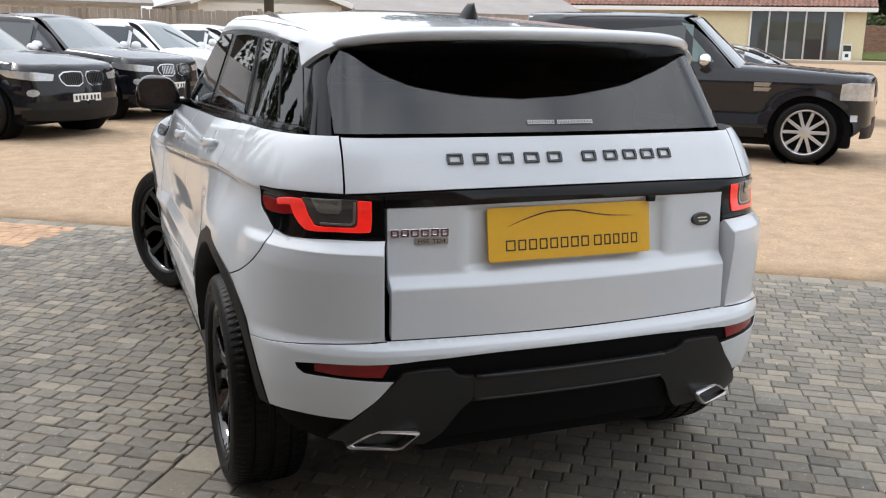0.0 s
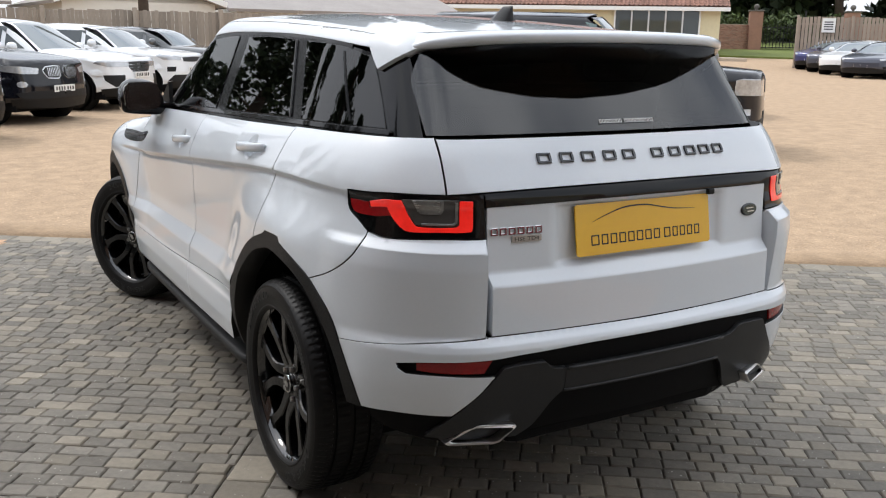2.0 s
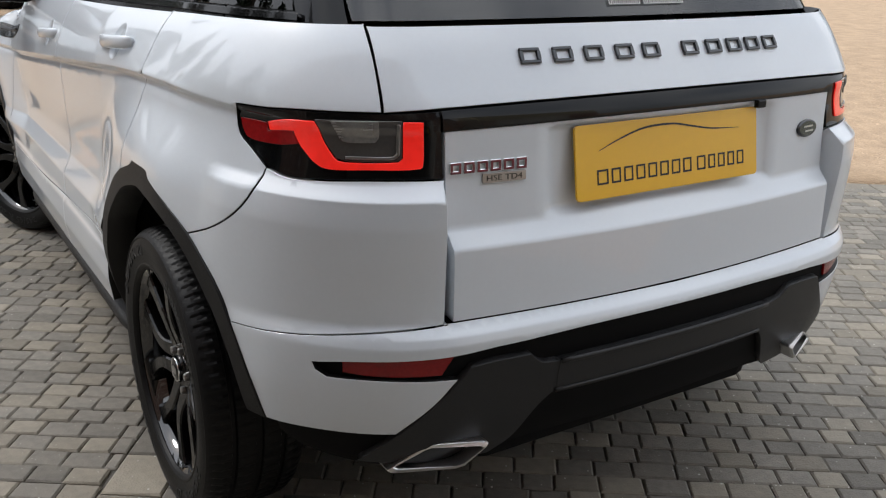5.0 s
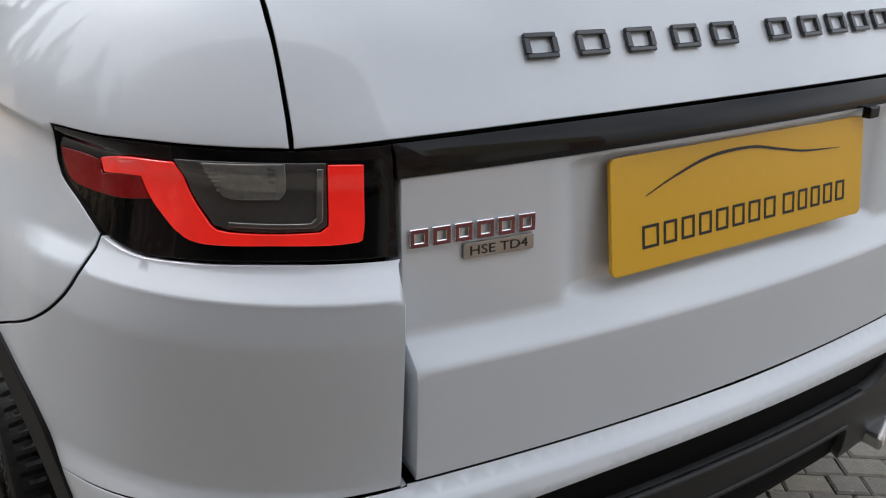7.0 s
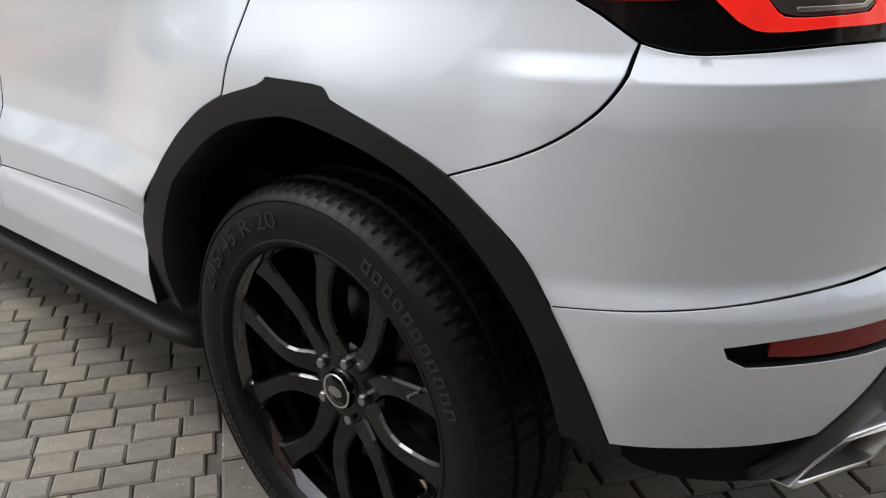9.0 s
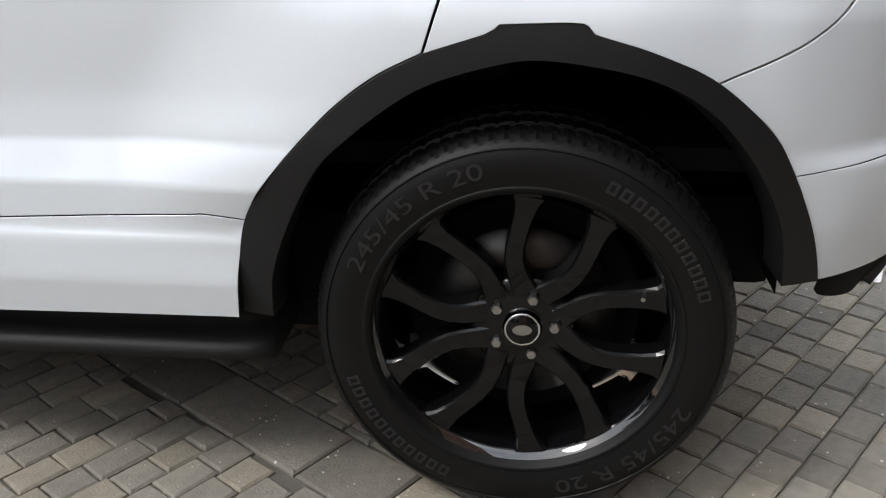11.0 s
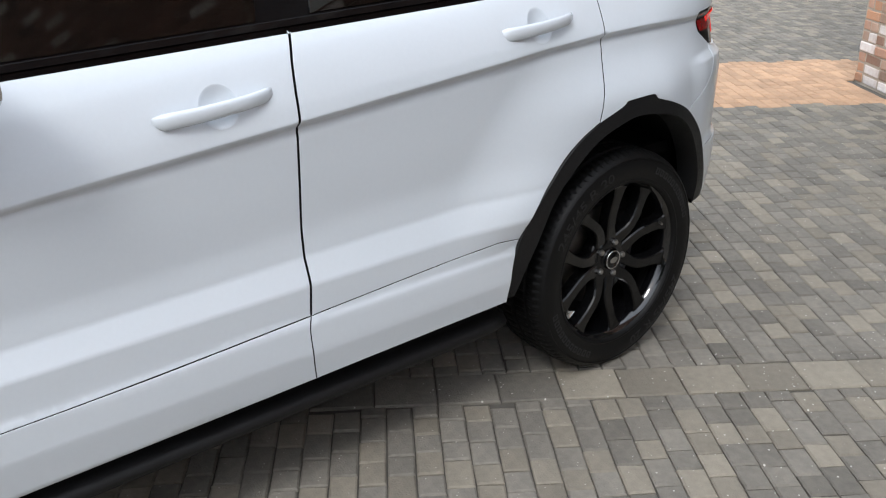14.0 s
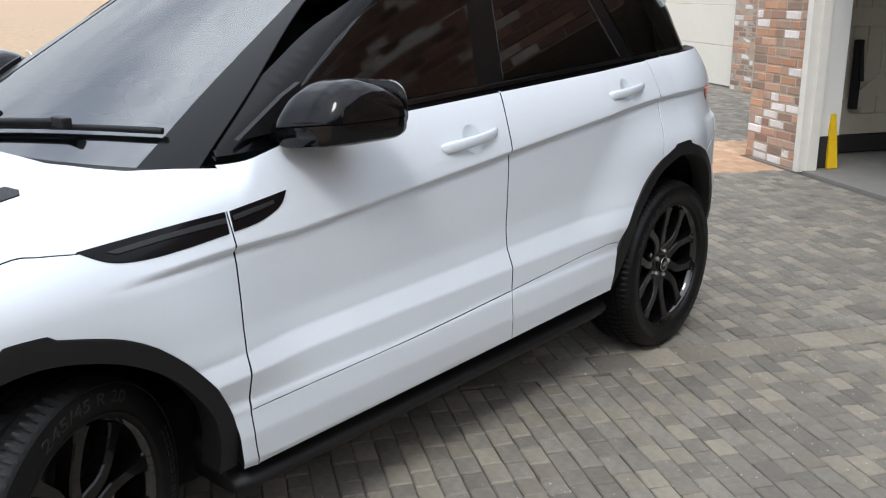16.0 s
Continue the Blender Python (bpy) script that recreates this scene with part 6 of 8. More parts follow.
def parked_car(name, label, m, paint, P, trim=None):
    """A parked car with body, windows, wheels, lamps, grille, plate and mirrors."""
    trim = trim or TRIM_BLACK
    thing = empty(name, label, "car", m, group="parked cars")
    body, cabin, ring, back, fore = car_form(P)
    W, wb, B, r = P["half"], P["wb"], P["belt"], P["r"]
    cowl, y_f = P["cowl"], wb + P["fo"]
    lo = P["clear"]
    R = r + 0.065

    def arch(c):
        return [(c + R * math.cos(a), 0.02 + r + R * math.sin(a) * 0.98) for a in np.linspace(-0.12, math.pi + 0.12, 22)]

    zt = [(back, B), (0.0, B), (cowl - 0.1, B - 0.015), (cowl + 0.15, P["hood"] - 0.075), (wb + 0.2, 0.5 * (P["hood"] + P["nose"]) - 0.04), (fore - 0.9, P["nose"] - 0.05), (fore, P["nose"] - 0.05)]
    top_edge = curve(zt, 0.05) + [zt[-1]]
    a1, a0 = arch(wb), arch(0.0)
    lines = top_edge + [(fore, lo + 0.08)] + curve([(fore, lo + 0.08), (a1[0][0], lo + 0.06)], 0.06)[1:] + a1 + curve([(a1[-1][0], lo), (a0[0][0], lo)], 0.06) + a0 + curve([(a0[-1][0], lo + 0.08), (back, lo + 0.08)], 0.06) + [(back, lo + 0.08)]
    off = lambda p, q: not (abs(p[0] - back) < 0.02 and abs(q[0] - back) < 0.02) and not (abs(p[0] - fore) < 0.02 and abs(q[0] - fore) < 0.02)
    shell_ob = part("body", patch("body", lines, ring, paint, res=(0.06, 0.045), gap=0, depth=0.04, both=True, keep=off), paint, thing)
    # bonnet
    edge3, _ = ring(np.array([q for q in top_edge if q[0] > cowl - 0.02]))
    half_e = [(q[0], q[1]) for q in edge3]
    line = [q for q in half_e] + [(-x, y) for x, y in half_e[::-1]]
    if abs(half_e[-1][0]) < 0.02:
        line = half_e + [(-x, y) for x, y in half_e[::-1][1:]]
    part("bonnet", patch("bonnet", line, ray_surf(body, 2, 0.65, 1.0), paint, res=(0.06, 0.06), gap=0, hem=False), paint, thing)
    # cabin
    ra, rb = P["roof_a"], P["roof_b"]
    side = ray_surf(cabin, 0, 0.0, -1.0)
    zr = lambda y: float(ray_surf(cabin, 2, B, 1.0)(np.array([[-P["roof_w"], y]]))[0][0][2]) - 0.004
    tops = [(y, zr(y)) for y in np.linspace(ra, rb, 9)]
    rear_y0 = P["tail_y"] + 0.14
    band = outline(tops, [tops[-1], (0.5 * (rb + cowl), 0.5 * (tops[-1][1] + B) + 0.02), (cowl - 0.05, B - 0.01)], [(cowl - 0.05, B - 0.03), (rear_y0, B - 0.03)], [(rear_y0, B - 0.03), tops[0]], step=0.05)
    for k in (False, True):
        part("pillar", patch("pillar", band, side, paint, res=(0.08, 0.06), gap=0, hem=False, lift=-0.006, right=k), paint, thing)
        bp = wb * 0.5 - 0.05
        dz = P.get("sill", 0.035)
        f_line = outline([(bp + 0.05, B + dz), (cowl - 0.28, B + dz)], [(cowl - 0.28, B + dz), (0.5 * (rb + cowl) - 0.16, 0.5 * (tops[-1][1] + B)), (rb - 0.02, zr(rb - 0.05) - 0.06)], [(rb - 0.02, zr(rb - 0.05) - 0.06), (bp + 0.03, zr(bp) - 0.055)], step=0.05)
        r_line = outline([(rear_y0 + 0.22, B + dz + 0.01), (bp - 0.05, B + dz)], [(bp - 0.05, B + dz), (bp - 0.07, zr(bp) - 0.055)], [(bp - 0.07, zr(bp) - 0.055), (ra + 0.22, zr(ra + 0.25) - 0.065)], step=0.05)
        for nm, ln in (("front_window", f_line), ("rear_window", r_line)):
            glass = P.get("front_glass", GLASS_SIDE) if nm == "front_window" else GLASS_SIDE
            part(nm, patch(nm, ln, side, glass, res=(0.08, 0.06), gap=0, depth=0.004, lift=0.002, right=k), glass, thing, "dark side window" if glass is GLASS_SIDE else "green-tinted side window with the sky's reflection in its colour")
    roof_line = [(-P["roof_w"], y) for y in np.linspace(ra, rb, 12)] + [(x, rb + 0.10 * (1 - (x / P["roof_w"]) ** 2)) for x in np.linspace(-P["roof_w"], P["roof_w"], 10)[1:-1]] + [(P["roof_w"], y) for y in np.linspace(rb, ra, 12)] + [(x, ra) for x in np.linspace(P["roof_w"], -P["roof_w"], 10)[1:-1]]
    part("roof", patch("roof", roof_line, ray_surf(cabin, 2, B, 1.0), paint, res=(0.08, 0.08), gap=0, depth=0.02), paint, thing)
    zw = tops[-1][1]
    rw = P["roof_w"]
    for nm, k0, k1, dz, mat, up in (("windscreen_frame", 0.80, 0.96, 0.0, paint, 0.002), ("windscreen", 0.735, 0.87, 0.02, GLASS_WIND, 0.006)):
        ln = outline([(-W * k0, B - 0.02), (0, B - 0.05), (W * k0, B - 0.02)], [(W * k0, B - 0.02), (rw * k1, zw - dz)], [(rw * k1, zw - dz), (0, zw + 0.03 - dz), (-rw * k1, zw - dz)], [(-rw * k1, zw - dz), (-W * k0, B - 0.02)], step=0.05)
        part(nm, patch(nm, ln, ray_surf(cabin, 1, 0.8, 1.0, 4.0), mat, res=(0.08, 0.06), gap=0, depth=0.004, lift=up), mat, thing, "pale reflecting windscreen" if nm == "windscreen" else "")
    part("rear_screen", patch("rear_screen", outline([(-W * 0.74, B + 0.02), (W * 0.74, B + 0.02)], [(W * 0.74, B + 0.02), (rw * 0.9, tops[0][1] - 0.05)], [(rw * 0.9, tops[0][1] - 0.05), (-rw * 0.9, tops[0][1] - 0.05)], step=0.06), ray_surf(cabin, 1, 0.8, -1.0), GLASS_SIDE, res=(0.08, 0.08), gap=0, hem=False, lift=0.003), GLASS_SIDE, thing)
    part("underbody", box((-W + 0.12, -P["ro"] + 0.25, 0.2), (W - 0.12, y_f - 0.30, B - 0.25), 0.04), UNDER, thing)
    # lower cladding
    for k in (False, True):
        part("sill", patch("sill", outline([(R + 0.03, lo + 0.06), (wb - R - 0.03, lo + 0.06)], [(wb - R - 0.03, lo - 0.06), (R + 0.03, lo - 0.06)], step=0.08), ring, trim, res=(0.1, 0.04), gap=0, lift=0.005, right=k), trim, thing)
    part("lower_bumper", patch("lower_bumper", outline([(wb + R + 0.06, lo + 0.10), (fore - 0.3, lo + 0.17), (fore, lo + 0.17)], [(fore, lo + 0.17), (fore, lo - 0.06)], [(fore, lo - 0.06), (wb + R + 0.08, lo - 0.03)], step=0.06), ring, trim, res=(0.06, 0.04), gap=0, lift=0.005, both=True, keep=off), trim, thing)
    # face: lamps, grille, plate
    for spec in P["face"]:
        nm, mat, pts, two, lbl = spec
        ln = [(fore - q[0], q[1]) for q in pts]
        ln = outline(*[[ln[i], ln[(i + 1) % len(ln)]] for i in range(len(ln))], step=0.04)
        for k in ((False, True) if two else (False,)):
            part(nm, patch(nm, ln, ring, mat, res=(0.04, 0.03), gap=0, lift=0.006, depth=0.012, right=k), mat, thing, lbl)
    py, pz = P["plate"]
    pl = part("number_plate", box((-0.26, -0.006, -0.056), (0.26, 0.006, 0.056), 0.004), PLATE_WHITE, thing, "white number plate with unreadable bars", m=pose(0, py, pz))
    for i in range(7):
        x = -0.21 + 0.066 * i + (0.02 if i > 3 else 0)
        part("plate_bar", box((-x - 0.017, 0.006, -0.030), (-x + 0.017, 0.009, 0.030)), INK_BLACK, pl)
    for s in (-1, 1):
        mir = lathe([(0.0001, -1), (0.55, -0.9), (0.95, -0.45), (1, 0), (0.85, 0.6), (0.45, 0.95), (0.0001, 1)], 16, m=pose(s * (W + 0.09), cowl - 0.38, B + 0.07) @ Matrix.Diagonal((0.115, 0.085, 0.085, 1)))
        box((min(s * (W - 0.1), s * (W + 0.05)), cowl - 0.42, B + 0.0), (max(s * (W - 0.1), s * (W + 0.05)), cowl - 0.34, B + 0.03), 0.008, mir)
        part("door_mirror", mir, P.get("mirror", paint), thing, smooth=True)
    # wheels
    tyre, rim, sp, pb = spoked_wheel(r, P.get("spokes", 10), P.get("rim", ALLOY), blade=P.get("blade", 0.022))
    first = part("wheel", tyre, RUBBER, thing, "black tyre", smooth=True)
    part("rim", rim, P.get("rim", ALLOY), first, smooth=True)
    part("spokes", sp, P.get("rim", ALLOY), first, P.get("rim_label", "silver alloy spokes"))
    part("brake_backing", pb, UNDER, first)
    T = W - 0.14
    for i, (x, y, rot) in enumerate(((-T, 0, 0), (T, 0, 180), (-T, wb, P.get("steer", 0)), (T, wb, 180 + P.get("steer", 0)))):
        mm = pose(x, y, r, 0, 0, rot)
        if i == 0:
            first.matrix_basis = mm
        else:
            copy_thing(first, mm)
    for y0 in (0.0, wb):
        for s in (-1, 1):
            part("wheel_housing", lathe([(r + 0.06, 0.0), (r + 0.06, 0.30), (0.0001, 0.30)], 32, m=Matrix(((0, 0, -s, s * (W - 0.02)), (1, 0, 0, y0), (0, 1, 0, r + 0.01), (0, 0, 0, 1)))), UNDER, thing, smooth=True)
    return thing


def standing(plate_at, heading, P):
    """The pose of a car whose front plate is at a place, nose towards heading (degrees from +x)."""
    f = Vector((math.cos(radians(heading)), math.sin(radians(heading)), 0))
    o = Vector((plate_at[0], plate_at[1], 0)) - f * P["plate"][0]
    return pose(o.x, o.y, rise(o.x + 1.4 * f.x, o.y + 1.4 * f.y), 0.0, 0, heading - 90)


BLACK_PAINT = material("black_car_paint", (0.006, 0.0065, 0.010), 0.25, coat=0.75, grain=0.2, scale=300, specular=0.2)
WHITE_PAINT = material("white_car_paint", (0.78, 0.79, 0.80), 0.35, coat=1.0, grain=0.03, scale=300)
GREY_PAINT = material("grey_car_paint", (0.10, 0.105, 0.11), 0.30, metal=0.4, coat=1.0)
BLUE_PAINT = material("blue_car_paint", (0.025, 0.03, 0.13), 0.30, metal=0.3, coat=1.0)
SILVER_PAINT = material("silver_car_paint", (0.45, 0.46, 0.47), 0.30, metal=0.6, coat=1.0)
SLATE_PAINT = material("slate_car_paint", (0.055, 0.06, 0.085), 0.30, metal=0.4, coat=1.0)
SUV = dict(half=0.965, wb=2.93, ro=1.0, fo=0.93, H=1.76, belt=1.12, hood=1.19, nose=1.00, cowl=2.16, rake=0.16, tumble=0.42, roof_a=-0.45, roof_b=1.25, roof_w=0.58, arc=0.05, tail_y=-0.82, tail_k=0.55, screen_k=1.55,
           r=0.375, clear=0.30, plate=(3.855, 0.56), steer=0,
           face=[("headlamp", LAMP_GLASS, [(0.47, 0.885), (0.64, 0.915), (0.98, 0.945), (1.02, 0.91), (0.92, 0.85), (0.66, 0.805), (0.49, 0.80)], True, "clear headlamp"),
                 ("kidney_grille", CHROME, [(0.05, 0.918), (0.20, 0.930), (0.36, 0.918), (0.425, 0.865), (0.41, 0.795), (0.34, 0.725), (0.12, 0.715), (0.045, 0.760), (0.025, 0.85)], True, "chrome-framed grille half"),
                 ("fog_lamp", LAMP_GLASS, [(0.64, 0.675), (0.68, 0.69), (0.72, 0.675), (0.735, 0.64), (0.72, 0.605), (0.68, 0.59), (0.64, 0.605), (0.625, 0.64)], True, "round fog lamp"),
                 ("air_intake", TRIM_BLACK, [(0.02, 0.52), (0.55, 0.53), (0.75, 0.50), (0.68, 0.40), (0.02, 0.38)], True, "black lower intake")])
GRILLE_DARK = material("dark_grille", (0.012, 0.012, 0.013), 0.4)


def kidney_inner(thing, P, mat):
    """Grille slats set into the frames."""
    body, cabin, ring, back, fore = car_form(P)
    for k in (False, True):
        ln = [(fore - q[0], q[1]) for q in [(0.068, 0.903), (0.20, 0.914), (0.345, 0.903), (0.404, 0.858), (0.390, 0.800), (0.328, 0.741), (0.128, 0.731), (0.064, 0.770), (0.045, 0.848)]]
        part("grille_insert", patch("grille_insert", outline(*[[ln[i], ln[(i + 1) % 9]] for i in range(9)], step=0.04), ring, GRILLE_DARK, res=(0.04, 0.03), gap=0, lift=0.020, hem=False, right=k), GRILLE_DARK, thing)
        for j in range(8):
            x0 = 0.080 + 0.036 * j
            part("grille_bar", patch("grille_bar", [(fore - x0, 0.893), (fore - x0 - 0.010, 0.893), (fore - x0 - 0.010, 0.755), (fore - x0, 0.755)], ring, mat, res=(0.04, 0.04), gap=0, lift=0.025, depth=0.006, right=k), mat, thing)


suv_a = parked_car("suv", "black SUV with dark kidney grille and white plate, on gravel", standing((-1.27, 11.0), -44, SUV), BLACK_PAINT, dict(SUV, rim=RIM_BLACK, mirror=ALLOY))
kidney_inner(suv_a, SUV, GLOSS_BLACK)
suv_b = parked_car("suv", "dark blue-black SUV with chrome kidney grille, on gravel", standing((0.22, 13.6), -44, SUV), BLACK_PAINT, dict(SUV, rim=ALLOY, mirror=ALLOY))
kidney_inner(suv_b, SUV, CHROME)
BIG = dict(SUV, half=0.98, wb=2.90, H=1.70, nose=0.96, hood=1.14, belt=1.09, roof_b=1.22, tail_k=0.7, plate=(3.835, 0.66), r=0.375,
           face=[("headlamp", LAMP_GLASS, [(0.36, 0.90), (0.85, 0.92), (0.90, 0.88), (0.72, 0.815), (0.36, 0.815)], True, "slim headlamp"),
                 ("grille", GRILLE_DARK, [(0.0, 0.91), (0.36, 0.905), (0.36, 0.79), (0.28, 0.72), (0.0, 0.71)], True, "dark grille"),
                 ("grille_slat", CHROME, [(0.0, 0.865), (0.36, 0.862), (0.36, 0.845), (0.0, 0.845)], True, "chrome slat"),
                 ("grille_slat", CHROME, [(0.0, 0.80), (0.36, 0.80), (0.36, 0.785), (0.0, 0.783)], True, "chrome slat"),
                 ("grille_slat", CHROME, [(0.0, 0.745), (0.30, 0.75), (0.30, 0.735), (0.0, 0.73)], True, "chrome slat"),
                 ("air_intake", TRIM_BLACK, [(0.48, 0.66), (0.78, 0.66), (0.76, 0.56), (0.64, 0.44), (0.50, 0.46)], True, "black corner intake"),
                 ("emblem", CHROME, [(0.0, 0.89), (0.045, 0.88), (0.06, 0.83), (0.045, 0.78), (0.0, 0.77)], True, "round chrome emblem")])
parked_car("suv", "white SUV with slatted chrome grille, on gravel", standing((1.95, 15.85), -42, BIG), WHITE_PAINT, dict(BIG, rim=ALLOY))
SMALL = dict(SUV, half=0.94, wb=2.66, fo=0.86, ro=0.82, H=1.62, nose=0.99, hood=1.13, cowl=2.02, belt=1.13, roof_b=1.15, arc=0.06, plate=(3.515, 0.66), sill=0.03,
             face=[("headlamp", LAMP_GLASS, [(0.42, 0.93), (0.80, 0.98), (0.86, 0.95), (0.74, 0.87), (0.44, 0.86)], True, "swept headlamp"),
                   ("grille", GRILLE_DARK, [(0.0, 0.93), (0.40, 0.92), (0.38, 0.83), (0.0, 0.82)], True, "dark mesh grille"),
                   ("air_intake", TRIM_BLACK, [(0.56, 0.72), (0.70, 0.72), (0.70, 0.62), (0.58, 0.62)], True, "black corner vent"),
                   ("lower_intake", TRIM_BLACK, [(0.0, 0.54), (0.60, 0.55), (0.70, 0.42), (0.0, 0.40)], True, "black lower intake")])
parked_car("suv", "white compact SUV with black roof pillars, on gravel", standing((3.55, 18.05), -42, SMALL), WHITE_PAINT, SMALL)
parked_car("hatchback", "dark grey car parked by the timber fence", standing((5.35, 20.4), -42, SMALL), GREY_PAINT, dict(SMALL, H=1.58))
DISCO = dict(SUV, half=0.985, wb=2.885, ro=1.06, fo=0.84, H=1.86, belt=1.17, hood=1.21, nose=1.10, cowl=2.00, rake=0.05, tumble=0.22, roof_a=-0.85, roof_b=1.28, roof_w=0.70, arc=0.010, tail_y=-0.98, tail_k=0.12, screen_k=1.05, r=0.385, clear=0.36,
             plate=(3.70, 0.70), mirror=CHROME, rim=ALLOY, spokes=10, blade=0.021, sill=0.05, front_glass=GLASS_TEAL,
             face=[("headlamp", LAMP_GLASS, [(0.50, 1.00), (0.86, 1.01), (0.92, 0.99), (0.92, 0.80), (0.52, 0.79)], True, "tall clear headlamp"),
                   ("grille", GRILLE_DARK, [(0.0, 1.00), (0.46, 1.00), (0.46, 0.83), (0.0, 0.83)], True, "dark grille"),
                   ("air_intake", TRIM_BLACK, [(0.02, 0.58), (0.5, 0.58), (0.5, 0.44), (0.02, 0.42)], True, "black lower intake"),
                   ("fog_lamp", LAMP_GLASS, [(0.76, 0.62), (0.82, 0.62), (0.82, 0.54), (0.76, 0.54)], True, "small fog lamp")])
disco_f = Vector((math.cos(radians(-42)), math.sin(radians(-42)), 0))
disco_o = Vector((7.12, 6.05, 0)) - disco_f * 2.885 + Vector((-disco_f.y, disco_f.x, 0)) * 0.84
disco = parked_car("suv", "black boxy SUV with silver alloys and chrome mirrors, on gravel", pose(disco_o.x, disco_o.y, rise(disco_o.x, disco_o.y), 0, 0, -42 - 90), BLACK_PAINT, DISCO)
_, _, d_ring, _, _ = car_form(DISCO)
for zz in (0.985, 0.925):
    part("side_vent", patch("side_vent", outline([(2.235, zz), (2.44, zz)], [(2.44, zz), (2.41, zz - 0.045)], [(2.41, zz - 0.045), (2.235, zz - 0.045)], step=0.03), d_ring, STEEL, res=(0.04, 0.04), gap=0, lift=0.008, depth=0.012, right=True), STEEL, disco, "silver framed side vent")
part("door_strip", patch("door_strip", [(0.8, 0.62), (1.75, 0.62), (1.75, 0.605), (0.8, 0.605)], d_ring, STEEL, res=(0.1, 0.05), gap=0, lift=0.012, depth=0.012, right=True), STEEL, disco, "bright door strip")
LOW = dict(SUV, half=0.97, wb=2.96, ro=1.05, fo=0.92, H=1.44, belt=0.98, hood=0.98, nose=0.76, cowl=2.30, rake=0.25, tumble=0.50, roof_a=-0.25, roof_b=1.15, roof_w=0.52, arc=0.075, tail_y=-0.70, tail_k=1.9, screen_k=2.1, r=0.35, clear=0.24,
           plate=(3.86, 0.46), sill=0.025,
           face=[("headlamp", LAMP_GLASS, [(0.58, 0.74), (0.88, 0.78), (0.98, 0.77), (0.82, 0.69), (0.60, 0.67)], True, "slim headlamp"),
                 ("air_intake", TRIM_BLACK, [(0.0, 0.40), (0.50, 0.40), (0.55, 0.30), (0.0, 0.29)], True, "black lower intake"),
                 ("corner_intake", TRIM_BLACK, [(0.66, 0.46), (0.86, 0.48), (0.88, 0.40), (0.70, 0.36)], True, "black corner intake")])
for nm, lbl, at_p, paint_k in (("saloon", "blue electric saloon parked against the tall timber fence", (34.4, 26.4), BLUE_PAINT), ("saloon", "slate grey electric saloon parked beside the fence", (32.9, 24.5), SLATE_PAINT),
                               ("saloon", "white electric saloon in the row by the fence", (31.2, 22.5), WHITE_PAINT), ("saloon", "near-black electric saloon in the row by the fence", (29.6, 20.2), SLATE_PAINT)):
    parked_car(nm, lbl, standing(at_p, 195, LOW), paint_k, dict(LOW, rim=ALLOY))
parked_car("saloon", "silver saloon parked beyond the boxy SUV", standing((12.6, 10.2), -42, LOW), SILVER_PAINT, LOW)

# ---- fences, buildings, garages, trees ----
TIMBER = material("weathered_timber", (0.36, 0.30, 0.24), 0.85, second=(0.25, 0.21, 0.17), scale=14, vary=0.18, bump=0.3, bump_scale=60)
TIMBER_TAN = material("tan_timber", (0.38, 0.31, 0.245), 0.85, second=(0.29, 0.235, 0.19), scale=12, vary=0.12, bump=0.3, bump_scale=60)
RENDER_CREAM = material("cream_render", (0.72, 0.64, 0.42), 0.9, grain=0.15, scale=6, bump=0.2, bump_scale=90)
WALL_WHITE = material("off_white_board", (0.74, 0.71, 0.64), 0.7, grain=0.1, scale=8)
ROOF_GREY = material("grey_felt_roof", (0.36, 0.33, 0.31), 0.9, grain=0.25, scale=10)
ROOF_TILE = material("clay_roof_tile", (0.33, 0.17, 0.12), 0.85, second=(0.22, 0.125, 0.10), scale=10, island=0.2)
FRAME_WHITE = material("white_window_frame", (0.80, 0.80, 0.78), 0.4)
BRICK_RED = material("red_brick", (0.36, 0.19, 0.13), 0.9, second=(0.25, 0.14, 0.105), scale=18, island=0.25)
MORTAR = material("lime_mortar", (0.50, 0.43, 0.345), 0.95, grain=0.25, scale=30, bump=0.4, bump_scale=150)
CREAM_DOOR = material("cream_painted_boards", (0.80, 0.76, 0.66), 0.5, grain=0.06, scale=10)
BLACK_IRON = material("black_iron", (0.015, 0.015, 0.016), 0.5, metal=0.3)
LEAF = material("dark_leaves", (0.030, 0.050, 0.016), 0.65, second=(0.018, 0.030, 0.010), scale=2, island=0.5)
LEAF_LIGHT = material("mid_green_leaves", (0.075, 0.105, 0.028), 0.65, second=(0.045, 0.07, 0.018), scale=2, island=0.4)
BARK = material("bark", (0.10, 0.075, 0.055), 0.95, grain=0.4, scale=12, bump=0.8, bump_scale=25)


